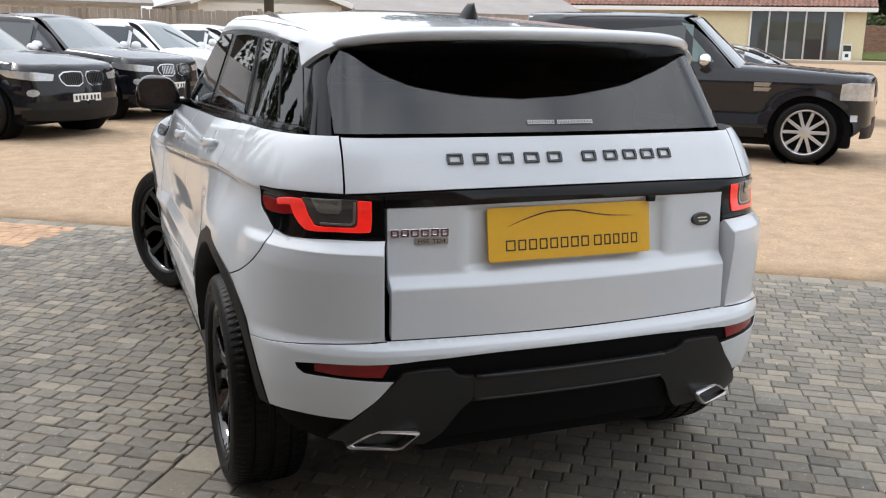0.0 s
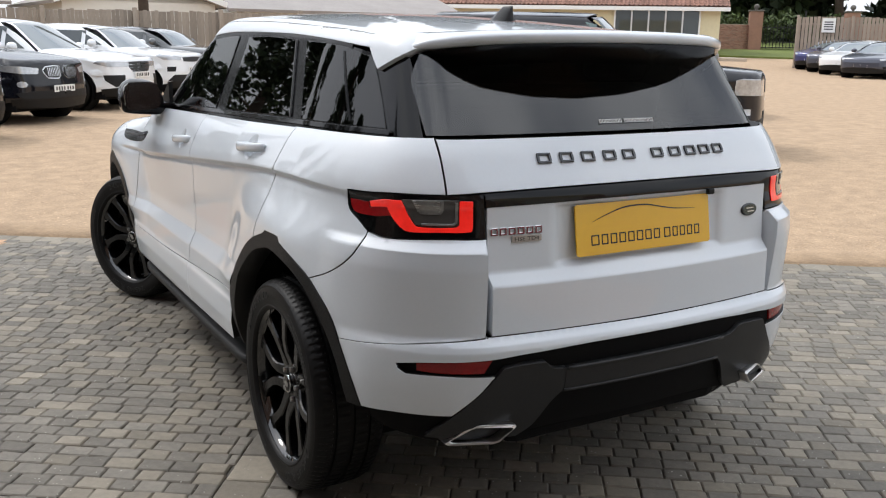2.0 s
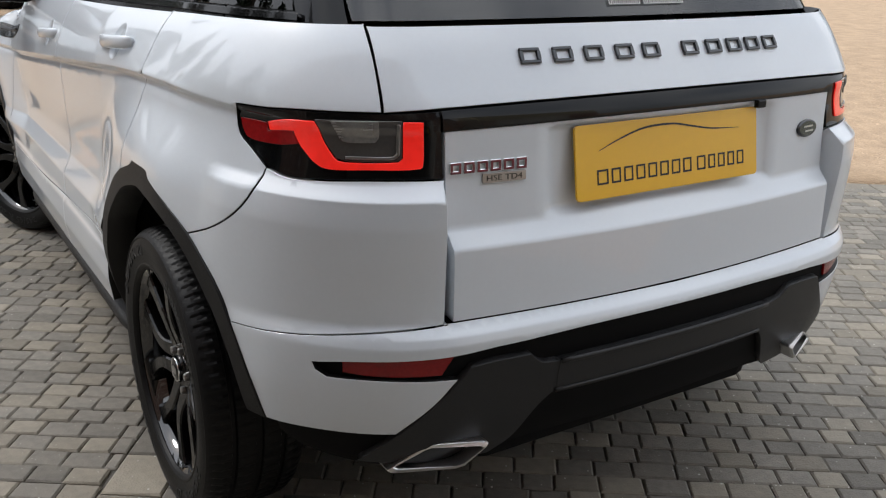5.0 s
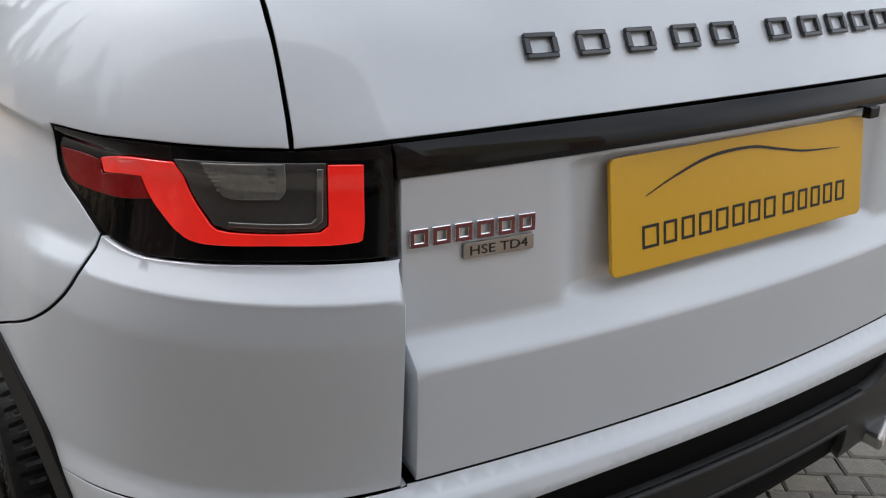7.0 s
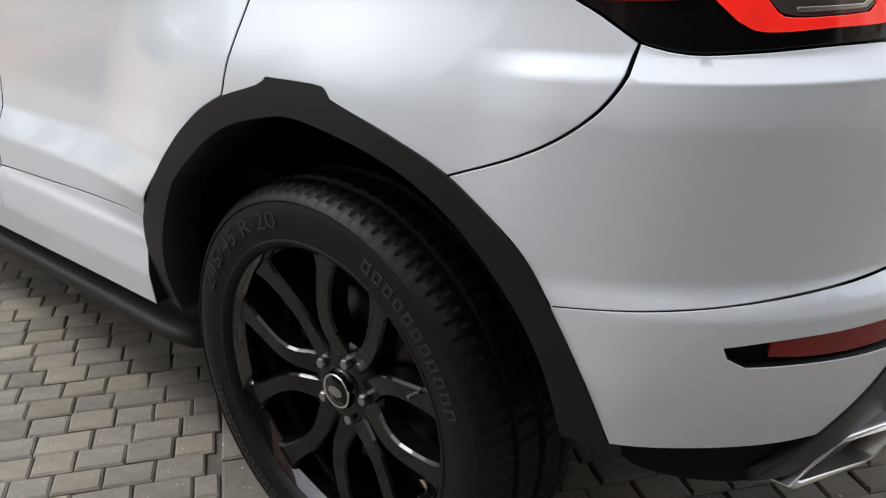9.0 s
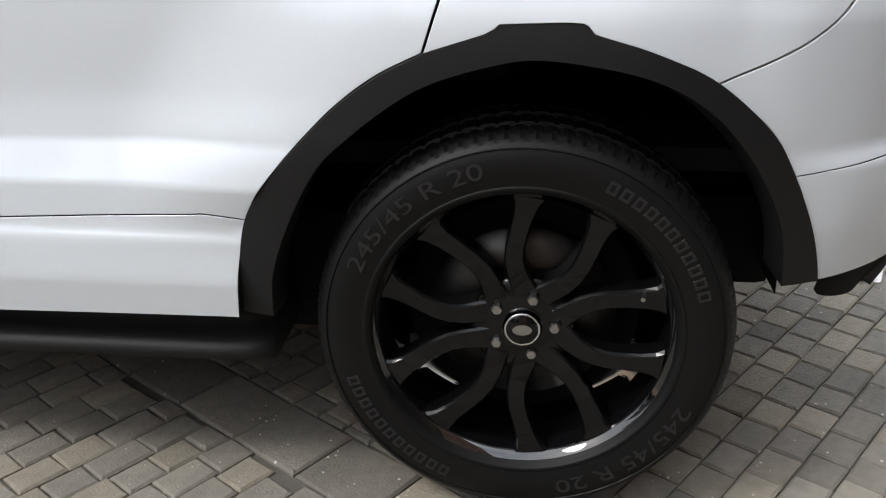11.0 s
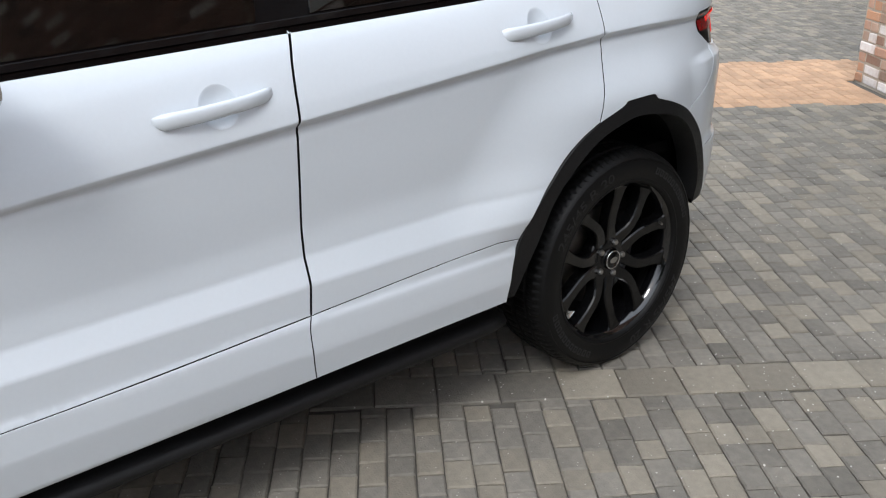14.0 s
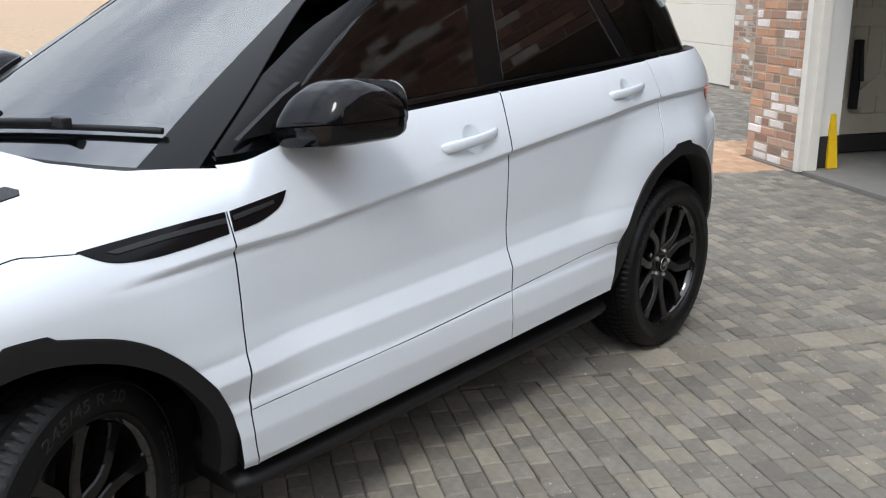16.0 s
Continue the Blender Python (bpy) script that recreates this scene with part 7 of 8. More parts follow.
def board_fence(name, label, a, b, height, board, mat, gap=0.0, post_step=2.4, posts_front=True, z0=None):
    """Upright boards on posts from a to b: a run of posts and boards, each a part."""
    a, b = Vector((*a, 0)), Vector((*b, 0))
    d = (b - a)
    n = int(d.length / board)
    thing = empty(name, label, "fence", kind="structure")
    ang = math.atan2(d.y, d.x)
    rnd = random.Random(3)
    bb = box((-board / 2 + gap / 2, -0.011, 0), (board / 2 - gap / 2, 0.011, 1), 0.0)
    me = bpy.data.meshes.new("board")
    bb.to_mesh(me)
    bb.free()
    me.materials.append(mat)
    for i in range(n):
        p = a + d * ((i + 0.5) / n)
        ob = new("board", me)
        ob.parent = thing
        ob.matrix_basis = pose(p.x, p.y, rise(p.x, p.y) + 0.03, 0, 0, math.degrees(ang)) @ pose(0, 0.012 * (i % 2), 0, 0, rnd.uniform(-0.3, 0.3), rnd.uniform(-3, 3)) @ Matrix.Diagonal((1, 1, height * rnd.uniform(0.985, 1.01), 1))
    pm = box((-0.06, -0.06, 0), (0.06, 0.06, 1), 0.008)
    pme = bpy.data.meshes.new("post")
    pm.to_mesh(pme)
    pm.free()
    pme.materials.append(mat)
    m = max(1, round(d.length / post_step))
    for i in range(m + 1):
        p = a + d * (i / m) + Vector((d.y, -d.x, 0)).normalized() * (0.06 if posts_front else -0.06)
        ob = new("post", pme)
        ob.parent = thing
        ob.matrix_basis = pose(p.x, p.y, rise(p.x, p.y), 0, 0, math.degrees(ang)) @ Matrix.Diagonal((1, 1, height + 0.10, 1))
    for h in (0.35, height - 0.30):
        rail = box((0, -0.03, h), (d.length, 0.01, h + 0.08), 0.004)
        mz = rise(*((a + b) / 2)[:2])
        part("rail", rail, mat, thing, m=pose(a.x, a.y, mz, 0, 0, math.degrees(ang)) @ pose(0, 0.04, 0))
    return thing


board_fence("fence_left", "weathered close-board timber fence behind parked cars", (-13, 25.6), (13, 23.4), 1.98, 0.105, TIMBER, gap=0.004)
board_fence("fence_right", "tall tan hit-and-miss timber fence with gaps between boards", (35.4, 28.1), (45, 17.0), 2.42, 0.17, TIMBER_TAN, gap=0.03, post_step=2.6)
board_fence("fence_right_return", "tan timber fence panel behind the saloons", (45, 17.0), (52, 5.0), 2.42, 0.17, TIMBER_TAN, gap=0.03, post_step=2.6)
sign = tagged(part("notice_board", box((-0.30, -0.02, -0.33), (0.30, 0.02, 0.33), 0.01), PLATE_WHITE, m=pose(36.25, 27.0, 2.50, 0, 0, -49)), "small white notice fixed to the timber fence", "sign")
for k in range(4):
    part("notice_bar", box((-0.2, -0.024, -0.2 + 0.11 * k), (0.2, -0.020, -0.15 + 0.11 * k)), INK_BLACK, sign)


def house(name, label, centre, heading, length, depth, wall_h, roof_h, wall_mat, roof_mat, over=0.45, gable=False):
    """A low house: walls, pitched roof, fascia boards; its front faces -y of its own."""
    thing = empty(name, label, "house", pose(*centre, rise(*centre), 0, 0, heading))
    part("wall", box((-length / 2, 0, -0.3), (length / 2, depth, wall_h), 0.0), wall_mat, thing)
    z, L, D = wall_h - 0.02, length / 2 + over, depth / 2 + over
    b = bmesh.new()
    if gable:
        v = [b.verts.new(q) for q in ((-L, -over, z), (-L, depth + over, z), (L, -over, z), (L, depth + over, z), (0, -over, z + roof_h), (0, depth + over, z + roof_h))]
        for f in ((0, 4, 5, 1), (4, 2, 3, 5)):
            b.faces.new([v[i] for i in f])
        g = bmesh.new()
        gv_ = [g.verts.new(q) for q in ((-length / 2, 0.0, wall_h), (length / 2, 0.0, wall_h), (0, 0.0, wall_h + roof_h * 0.92))]
        g.faces.new(gv_)
        bmesh.ops.solidify(g, geom=g.faces[:], thickness=0.1)
        part("gable", g, wall_mat, thing)
    else:
        v = [b.verts.new(q) for q in ((-L, -over, z), (L, -over, z), (L, depth / 2, z + roof_h), (-L, depth / 2, z + roof_h), (L, depth + over, z), (-L, depth + over, z))]
        for f in ((0, 1, 2, 3), (3, 2, 4, 5)):
            b.faces.new([v[i] for i in f])
    bmesh.ops.recalc_face_normals(b, faces=b.faces)
    bmesh.ops.solidify(b, geom=b.faces[:], thickness=0.12)
    part("roof", b, roof_mat, thing)
    return thing, z, L


# showroom bungalow with a clay tile roof
show, sz, sL = house("bungalow", "cream rendered bungalow with clay tile roof and glazed doors", (29.9, 42.2), -36.5, 21.0, 9.0, 2.75, 3.2, RENDER_CREAM, ROOF_TILE)
fasc = box((-sL, -0.52, sz - 0.16), (sL, -0.45, sz + 0.06), 0.01)
part("fascia", fasc, FRAME_WHITE, show, "white fascia board")
# tile courses on the near slope
n_c, n_t = 22, 84
tv, tf = [], []
slope = math.atan2(3.2, 4.95)
for c in range(n_c):
    for k in range(n_t):
        x0 = -sL + k * (2 * sL / n_t)
        w = 2 * sL / n_t
        s0 = c * 0.26
        y0, z0 = -0.47 + s0 * math.cos(slope), sz + 0.13 + s0 * math.sin(slope)
        dy, dz = 0.29 * math.cos(slope), 0.29 * math.sin(slope)
        i = len(tv)
        tv += [(x0, y0, z0), (x0 + w * 0.35, y0, z0 + 0.06), (x0 + w * 0.7, y0, z0), (x0 + w, y0, z0 - 0.01), (x0, y0 + dy, z0 + dz - 0.03), (x0 + w * 0.35, y0 + dy, z0 + dz + 0.03), (x0 + w * 0.7, y0 + dy, z0 + dz - 0.03), (x0 + w, y0 + dy, z0 + dz - 0.04)]
        tf += [(i, i + 1, i + 5, i + 4), (i + 1, i + 2, i + 6, i + 5), (i + 2, i + 3, i + 7, i + 6)]
tagged(part("roof_tiles", as_mesh("roof_tiles", tv, tf, ROOF_TILE, smooth=False), ROOF_TILE, show), "rows of clay roof tiles", kind="stuff")
# glazed doors: frame, panes, dark room behind
gx0, gx1, gh = 4.55, 9.35, 2.58
part("glazing_recess", box((gx0, -0.03, 0.02), (gx1, -0.01, gh)), GLASS_SIDE, show, "dark glazing")
for k in range(6):
    x = gx0 + (gx1 - gx0) * k / 5
    part("door_post", box((x - 0.045, -0.09, 0.0), (x + 0.045, -0.03, gh)), FRAME_WHITE if k in (0, 5) else ALLOY, show)
for k in range(5):
    x = gx0 + (gx1 - gx0) * (k + 0.5) / 5
    part("pane", box((x - 0.40, -0.05, 0.08), (x + 0.40, -0.04, gh - 0.08)), GLASS_SIDE, show, "dark glass pane")
step = tagged(part("terrace_edge", box((-10, -3.4, -0.25), (11.5, 0, 0.02), 0.02), material("terrace_slab", (0.50, 0.42, 0.33), 0.9, grain=0.2, scale=5), m=show.matrix_basis.copy()), "low buff terrace edge before the bungalow", "terrace", kind="structure")
a_board = tagged(part("a_board", box((-0.22, -0.03, 0), (0.22, 0.03, 0.85), 0.01, m=pose(0, 0, 0, -12)), PLATE_WHITE, m=show.matrix_basis @ pose(9.6, -0.75, 0.02)), "black and white advertising board by the bungalow corner", "sign")
part("board_panel", box((-0.20, -0.04, 0.48), (0.20, -0.031, 0.80), 0.0, m=pose(0, 0, 0, -12)), INK_BLACK, a_board)
part("board_square", box((-0.09, -0.04, 0.16), (0.09, -0.031, 0.34), 0.0, m=pose(0, 0, 0, -12)), INK_BLACK, a_board)

# white gabled bungalow and a long pale one behind the left fence
gab, gz_, gL = house("bungalow", "white gabled bungalow behind the timber fence", (5.6, 33.0), 4, 5.6, 9, 2.45, 1.05, WALL_WHITE, ROOF_GREY, over=0.35, gable=True)
for s in (-1, 1):
    ln_ = math.hypot(gL, 1.05)
    part("bargeboard", box((0, -0.40, -0.10), (ln_, -0.34, 0.10), 0.0, m=pose(0, 0, gz_ + 1.05, 0, math.degrees(math.atan2(1.05, gL)) if s > 0 else 180 - math.degrees(math.atan2(1.05, gL)), 0)), FRAME_WHITE, gab, "white bargeboard")
house("bungalow", "long pale bungalow behind the timber fence", (-9.0, 36.0), 2, 20, 8, 2.5, 1.5, WALL_WHITE, ROOF_GREY)
house("bungalow", "pale low outbuilding behind the fence", (14.5, 34.0), 0, 10, 8, 2.3, 1.3, WALL_WHITE, ROOF_GREY)
pole = tagged(part("telegraph_pole", rod((0, 0, -0.5), (0, 0, 7.5), 0.16, n=14, r2=0.12), BARK, m=pose(4.05, 25.4, rise(4.0, 25.4)), smooth=True), "dark wooden telegraph pole beside the fence", "pole")

# lawn, brick garden wall, gate pillars, iron gate
lv = [(33.2, 47.5), (37.5, 38.5), (41.5, 33.2), (46.0, 27.5), (60, 30), (62, 52), (45, 62)]
bm = bmesh.new()
vtop = [bm.verts.new((x, y, rise(x, y) + 0.10)) for x, y in lv]
vbot = [bm.verts.new((x, y, rise(x, y) - 0.1)) for x, y in lv]
bm.faces.new(vtop)
for i in range(len(lv)):
    bm.faces.new((vtop[i], vtop[(i + 1) % len(lv)], vbot[(i + 1) % len(lv)], vbot[i]))
bmesh.ops.recalc_face_normals(bm, faces=bm.faces)
tagged(part("lawn", bm, GRASS), "mown yellow-green lawn with a low stone edge", "lawn", kind="structure")


def coursed_wall(name, label, a, b, height, thick, mat, kind="structure", brick=(0.225, 0.075), z=None):
    """A wall of joined bricks proud of a mortar core."""
    a, b = Vector((*a, 0)), Vector((*b, 0))
    d = b - a
    z0 = rise(*((a + b) / 2)[:2]) if z is None else z
    m = pose(a.x, a.y, z0, 0, 0, math.degrees(math.atan2(d.y, d.x)))
    core = tagged(part(name, box((0, 0.006, -0.4), (d.length, thick - 0.006, height)), MORTAR, m=m), label, "wall", kind=kind)
    v, f = [], []
    rnd = random.Random(8)
    for c in range(int(height / brick[1])):
        x = -(brick[0] / 2) * (c % 2)
        while x < d.length:
            x0, x1 = max(0, x + 0.006), min(d.length, x + brick[0] - 0.006)
            x += brick[0]
            if x1 - x0 < 0.02:
                continue
            z0_, z1_ = c * brick[1] + 0.005, (c + 1) * brick[1] - 0.005
            pr = -0.003 - 0.005 * rnd.random()
            i = len(v)
            v += [(x0, pr, z0_), (x1, pr, z0_), (x1, pr, z1_), (x0, pr, z1_), (x0, 0.01, z0_), (x1, 0.01, z0_), (x1, 0.01, z1_), (x0, 0.01, z1_)]
            f += [(i, i + 1, i + 2, i + 3), (i + 4, i + 5, i + 1, i), (i + 3, i + 2, i + 6, i + 7), (i + 1, i + 5, i + 6, i + 2), (i + 4, i, i + 3, i + 7)]
    tagged(part("bricks", as_mesh("bricks", v, f, mat, smooth=False), mat, core), "coursed red bricks", kind="stuff")
    return core


gw = coursed_wall("garden_wall", "red brick garden wall beyond the lawn", (36.5, 46.0), (47.2, 41.8), 1.75, 0.3, BRICK_RED)
gw2 = coursed_wall("garden_wall", "red brick garden wall beyond the gate", (52.5, 37.5), (63, 30), 1.75, 0.3, BRICK_RED)
CAP_STONE = material("weathered_cap_stone", (0.16, 0.145, 0.13), 0.9, grain=0.3, scale=8)
for px_, py_ in ((47.5, 41.6), (52.2, 37.7)):
    zz = rise(px_, py_)
    pil = tagged(part("gate_pillar", box((-0.42, -0.42, -0.3), (0.42, 0.42, 2.55), 0.02), BRICK_RED, m=pose(px_, py_, zz, 0, 0, -40)), "red brick gate pillar with stone cap and ball", "pillar")
    part("cap", box((-0.48, -0.48, 2.55), (0.48, 0.48, 2.65), 0.03), CAP_STONE, pil, "stone cap")
    part("ball_finial", lathe([(0.10, 2.65), (0.08, 2.70), (0.16, 2.78), (0.19, 2.87), (0.16, 2.97), (0.08, 3.03), (0.0001, 3.05)], 16), CAP_STONE, pil, "stone ball", smooth=True)
gate_t = empty("iron_gate", "black iron railing gate between brick pillars", "gate", pose(50.0, 39.6, rise(50, 39.6), 0, 0, -40))
for k in range(25):
    part("bar", rod((-2.6 + 0.216 * k, 0, 0.15), (-2.6 + 0.216 * k, 0, 1.75 + (0.9 if k == 12 else 0)), 0.025 if k != 12 else 0.06, n=6), BLACK_IRON, gate_t)
for z in (0.2, 0.55, 1.5):
    part("rail", box((-2.7, -0.02, z), (2.7, 0.02, z + 0.05)), BLACK_IRON, gate_t)


def leaf_cloud(n, size, where, seed, mat):
    """Many small leaf blades round given centres; one joined crown."""
    rg = np.random.default_rng(seed)
    cen, rad = where
    pick = rg.integers(0, len(cen), n)
    dirs = rg.normal(size=(n, 3))
    dirs /= np.linalg.norm(dirs, axis=1, keepdims=True)
    p = cen[pick] + dirs * (rad[pick] * rg.random(n) ** 0.45)[:, None]
    a, b = rg.normal(size=(n, 3)), rg.normal(size=(n, 3))
    a /= np.linalg.norm(a, axis=1, keepdims=True)
    b -= a * np.sum(a * b, 1, keepdims=True)
    b /= np.linalg.norm(b, axis=1, keepdims=True)
    s = size * (0.6 + 0.8 * rg.random(n))[:, None]
    v = np.stack([p - a * s, p + b * s * 0.5, p + a * s, p - b * s * 0.5], 1).reshape(-1, 3)
    return as_mesh("crown", v, np.arange(4 * n).reshape(-1, 4), mat, smooth=False)


def tree(label, x, y, h, spread, seed, mat, leaves=5000, leaf=0.16, conifer=False):
    rnd = random.Random(seed)
    thing = empty("tree", label, "tree", pose(x, y, rise(x, y)))
    bm = bmesh.new()
    pts, r = [Vector((0, 0, -0.3))], 0.03 * h
    for k in range(5):
        pts.append(Vector((rnd.uniform(-0.15, 0.15), rnd.uniform(-0.15, 0.15), h * (k + 1) / (5.6 if conifer else 8))))
    for k, (a, b) in enumerate(zip(pts, pts[1:])):
        rod(a, b, r * (1 - 0.15 * k), bm, 8, r * (1 - 0.15 * (k + 1)))
    cen, rad = [], []
    n = 46 if conifer else 30
    for k in range(n):
        t = (k + rnd.random()) / n
        ang = rnd.uniform(0, 6.28)
        if conifer:
            z = h * (0.08 + 0.92 * t)
            reach = spread * (1 - t) ** 0.8 * rnd.uniform(0.45, 1.0)
            rr = 0.10 * h * (1.05 - t) * rnd.uniform(0.6, 1.1) + 0.15
        else:
            z = h * (0.33 + 0.62 * t)
            reach = spread * math.sin(math.pi * min(1, 0.25 + 0.75 * t)) * rnd.uniform(0.3, 1.0)
            rr = 0.14 * h * rnd.uniform(0.6, 1.1)
        c = Vector((reach * math.cos(ang), reach * math.sin(ang), z))
        cen.append(tuple(c))
        rad.append(rr)
        if k % 2 == 0:
            base = Vector((0, 0, max(0.15 * h, min(z - 0.25 * reach, h * 0.85))))
            rod(base, c, 0.006 * h, bm, 5, 0.002 * h)
    part("trunk", bm, BARK, thing, "dark trunk and limbs", smooth=True)
    part("crown", leaf_cloud(leaves, leaf, (np.array(cen), np.array(rad)), seed, mat), mat, thing, "uneven leafy crown")
    return thing


for k, (x, y, h, w, kind_) in enumerate(((-15, 30, 13.5, 3.2, 1), (-19, 24, 13, 3.3, 1), (-6.5, 47, 15, 3.6, 1), (-12, 37, 14, 3.4, 1), (-17, 18, 8.0, 2.3, 1), (-18, 12, 10.5, 2.8, 1), (-17, 6, 8.5, 2.5, 1), (-19, 0, 10, 3.0, 1), (-16.5, -6, 9, 2.6, 1), (-18, -12, 10, 3, 1), (-21, 33, 8, 3, 1), (-9, 40, 8.5, 3.0, 1))):
    tree("dense dark conifer along the yard's edge", x, y, h, w, 20 + k, LEAF, 5200, 0.20, True)
for k, (x, y, h, w) in enumerate(((47, 62, 15, 6), (56, 56, 16, 6.5), (64, 48, 15, 6), (71, 39, 14, 6), (78, 30, 14, 6), (38, 66, 14, 6), (66, 24, 13, 5.5), (28, 68, 14, 6))):
    tree("tall dark broadleaf tree beyond the garden wall", x, y, h, w, 50 + k, LEAF, 6000, 0.42)
hedge_c = [(37.5 + 1.05 * k, 48.0 - 0.55 * k, rise(40, 46) + 1.5 + 0.3 * math.sin(k * 1.7)) for k in range(26)]
tagged(part("hedge", leaf_cloud(9000, 0.16, (np.array(hedge_c), np.full(26, 1.0)), 77, LEAF_LIGHT), LEAF_LIGHT), "mid green hedge behind the brick wall", "hedge", kind="stuff")

# added row of leaves, never in view, gives the side windows a dark reflection
side_c = [(-9.6 + 0.3 * math.sin(1.3 * k), -9 + 0.55 * k, 0.7 + 0.75 * (k % 3)) for k in range(44)]
tagged(part("hedge", leaf_cloud(12000, 0.13, (np.array(side_c), np.full(44, 0.95)), 78, LEAF), LEAF), "unseen dark hedge, added to darken the window reflections", "hedge", kind="stuff")
rg_ = random.Random(31)
wood_c, wood_r = [], []
for k in range(90):
    u_ = rg_.random()
    wood_c.append((44 + 56 * u_ + rg_.uniform(-4, 4), 74 - 46 * u_ + rg_.uniform(-4, 4), 1.5 + 9.5 * rg_.random()))
    wood_r.append(rg_.uniform(2.2, 3.8))
tagged(part("woodland", leaf_cloud(26000, 0.62, (np.array(wood_c), np.array(wood_r)), 91, LEAF), LEAF), "dark broadleaf woodland beyond the garden wall", "woodland", kind="stuff")

# ---- garages behind the car ----
GAR_V = -3.30
R35 = Matrix.Rotation(radians(-35), 4, "Z")


def in_uv(name, lo, hi, mat, parent=None, label="", category="", kind="", bevel=0.0, **kw):
    """A box laid out in the paving's own directions."""
    ob = part(name, box(lo, hi, bevel), mat, parent, m=R35 if parent is None else None)
    return tagged(ob, label, category, kind=kind)


WHITE_PAINTED = material("white_painted_wall", (0.70, 0.69, 0.66), 0.7, grain=0.08, scale=6, bump=0.15, bump_scale=60)
CONCRETE = material("garage_concrete", (0.22, 0.21, 0.195), 0.8, grain=0.25, scale=6, bump=0.15, bump_scale=40)
FLOOR_DARK = material("bitumen_skirting", (0.02, 0.02, 0.02), 0.6)
in_uv("wall_garage_pier", (2.42, GAR_V - 0.35, -0.02), (3.17, GAR_V - 0.008, 2.9), MORTAR, None, "reclaimed brick pier beside the garage opening", "wall", "structure")
in_uv("wall_garage_inner", (3.0, -9.6, 0), (3.17, GAR_V - 0.35, 2.9), WHITE_PAINTED, None, "white painted inner garage wall", "wall", "structure")
in_uv("wall_garage_back", (-3.2, -9.7, 0), (3.17, -9.6, 2.9), WHITE_PAINTED, None, "white painted garage back wall", "wall", "structure")
in_uv("wall_garage_far", (-3.3, -9.7, 0), (-3.1, GAR_V, 2.9), MORTAR, None, "garage side wall", "wall", "structure")
# these two rise unseen to 4.8 m to darken the car's tail
in_uv("wall_garage_left", (-8.0, GAR_V - 0.35, 0), (-3.1, GAR_V - 0.008, 4.8), MORTAR, None, "unseen brick garage front wall, built tall to block low sky", "wall", "structure")
in_uv("lintel_garage", (-3.1, GAR_V - 0.35, 2.35), (3.17, GAR_V - 0.008, 4.8), MORTAR, None, "unseen reclaimed brick wall over the garage opening, built tall to block low sky", "lintel", "structure")
in_uv("floor_garage", (-3.1, -9.6, -0.05), (3.0, GAR_V - 0.02, 0.012), CONCRETE, None, "worn grey concrete garage floor", "floor", "structure")
in_uv("ceiling_garage", (-3.3, -9.7, 2.9), (3.17, GAR_V, 3.0), WALL_WHITE, None, "plain garage ceiling", "ceiling", "structure")
in_uv("wall_garage_reveal", (2.400, -3.67, 0), (2.60, -3.445, 2.35), WHITE_PAINTED, None, "white painted reveal behind the garage door frame", "wall", "structure")
in_uv("baseboard_garage", (2.388, -3.675, 0.013), (2.399, -3.445, 0.28), FLOOR_DARK, None, "black bitumen band along the garage wall", "skirting", "structure")
jamb = in_uv("door_frame", (2.345, GAR_V - 0.14, 0), (2.415, GAR_V + 0.025, 2.35), WALL_WHITE, None, "cream painted timber garage door frame", "door frame", "structure", 0.006)
part("stop_bead", box((2.325, GAR_V - 0.14, 0), (2.345, GAR_V - 0.06, 2.35), 0.004), WALL_WHITE, jamb)
# open boarded door leaf standing inside
# cream door paint, darkened in its colour for the shade inside the garage
DOOR_CREAM_DIM = material("cream_boards_dimmed", (0.46, 0.42, 0.34), 0.6, grain=0.12, scale=8)
leaf = empty("garage_door", "open cream boarded garage door with a diagonal brace, colour dimmed for shade", "door", R35 @ pose(2.93, -3.80, 0.03, 0, 0, -90))
for k in range(16):
    part("board", box((0.0 + 0.155 * k, 0, 0.16), (0.151 + 0.155 * k, 0.03, 2.25), 0.004), DOOR_CREAM_DIM, leaf)
part("top_rail", box((0, -0.03, 2.05), (2.48, -0.001, 2.25), 0.004), DOOR_CREAM_DIM, leaf)
part("mid_rail", box((0, -0.03, 1.10), (2.48, -0.001, 1.26), 0.004), DOOR_CREAM_DIM, leaf)
part("bottom_rail", box((0, -0.03, 0.16), (2.48, -0.001, 0.34), 0.004), DOOR_CREAM_DIM, leaf)
part("brace", box((0, -0.025, -0.07), (1.55, -0.002, 0.07), 0.003, m=pose(0.25, 0, 0.36, 0, -32, 0)), DOOR_CREAM_DIM, leaf)
part("weather_bar", box((0, -0.02, 0.0), (2.48, 0.03, 0.15)), FLOOR_DARK, leaf)
bolt = tagged(part("door_holder", box((-0.03, -0.05, -0.30), (0.03, 0.02, 0.30), 0.012), BLACK_IRON, m=R35 @ pose(2.88, -4.13, 0.72, 0, 0, -90)), "black iron door holder on the garage wall", "door fitting")
part("holder_arm", rod((0, -0.05, 0.28), (0, -0.10, -0.05), 0.016), BLACK_IRON, bolt)
yel = tagged(part("warning_stand", prism([(-0.05, 0), (0.05, 0), (0.022, 0.45), (-0.022, 0.45)], 0.03, bevel=0.004), material("yellow_plastic", (0.75, 0.48, 0.01), 0.4, grain=0.1, scale=20), m=R35 @ pose(2.37, -3.60, 0.013, 84, 0, -90)), "yellow folding warning stand leaning on the garage wall", "warning sign")
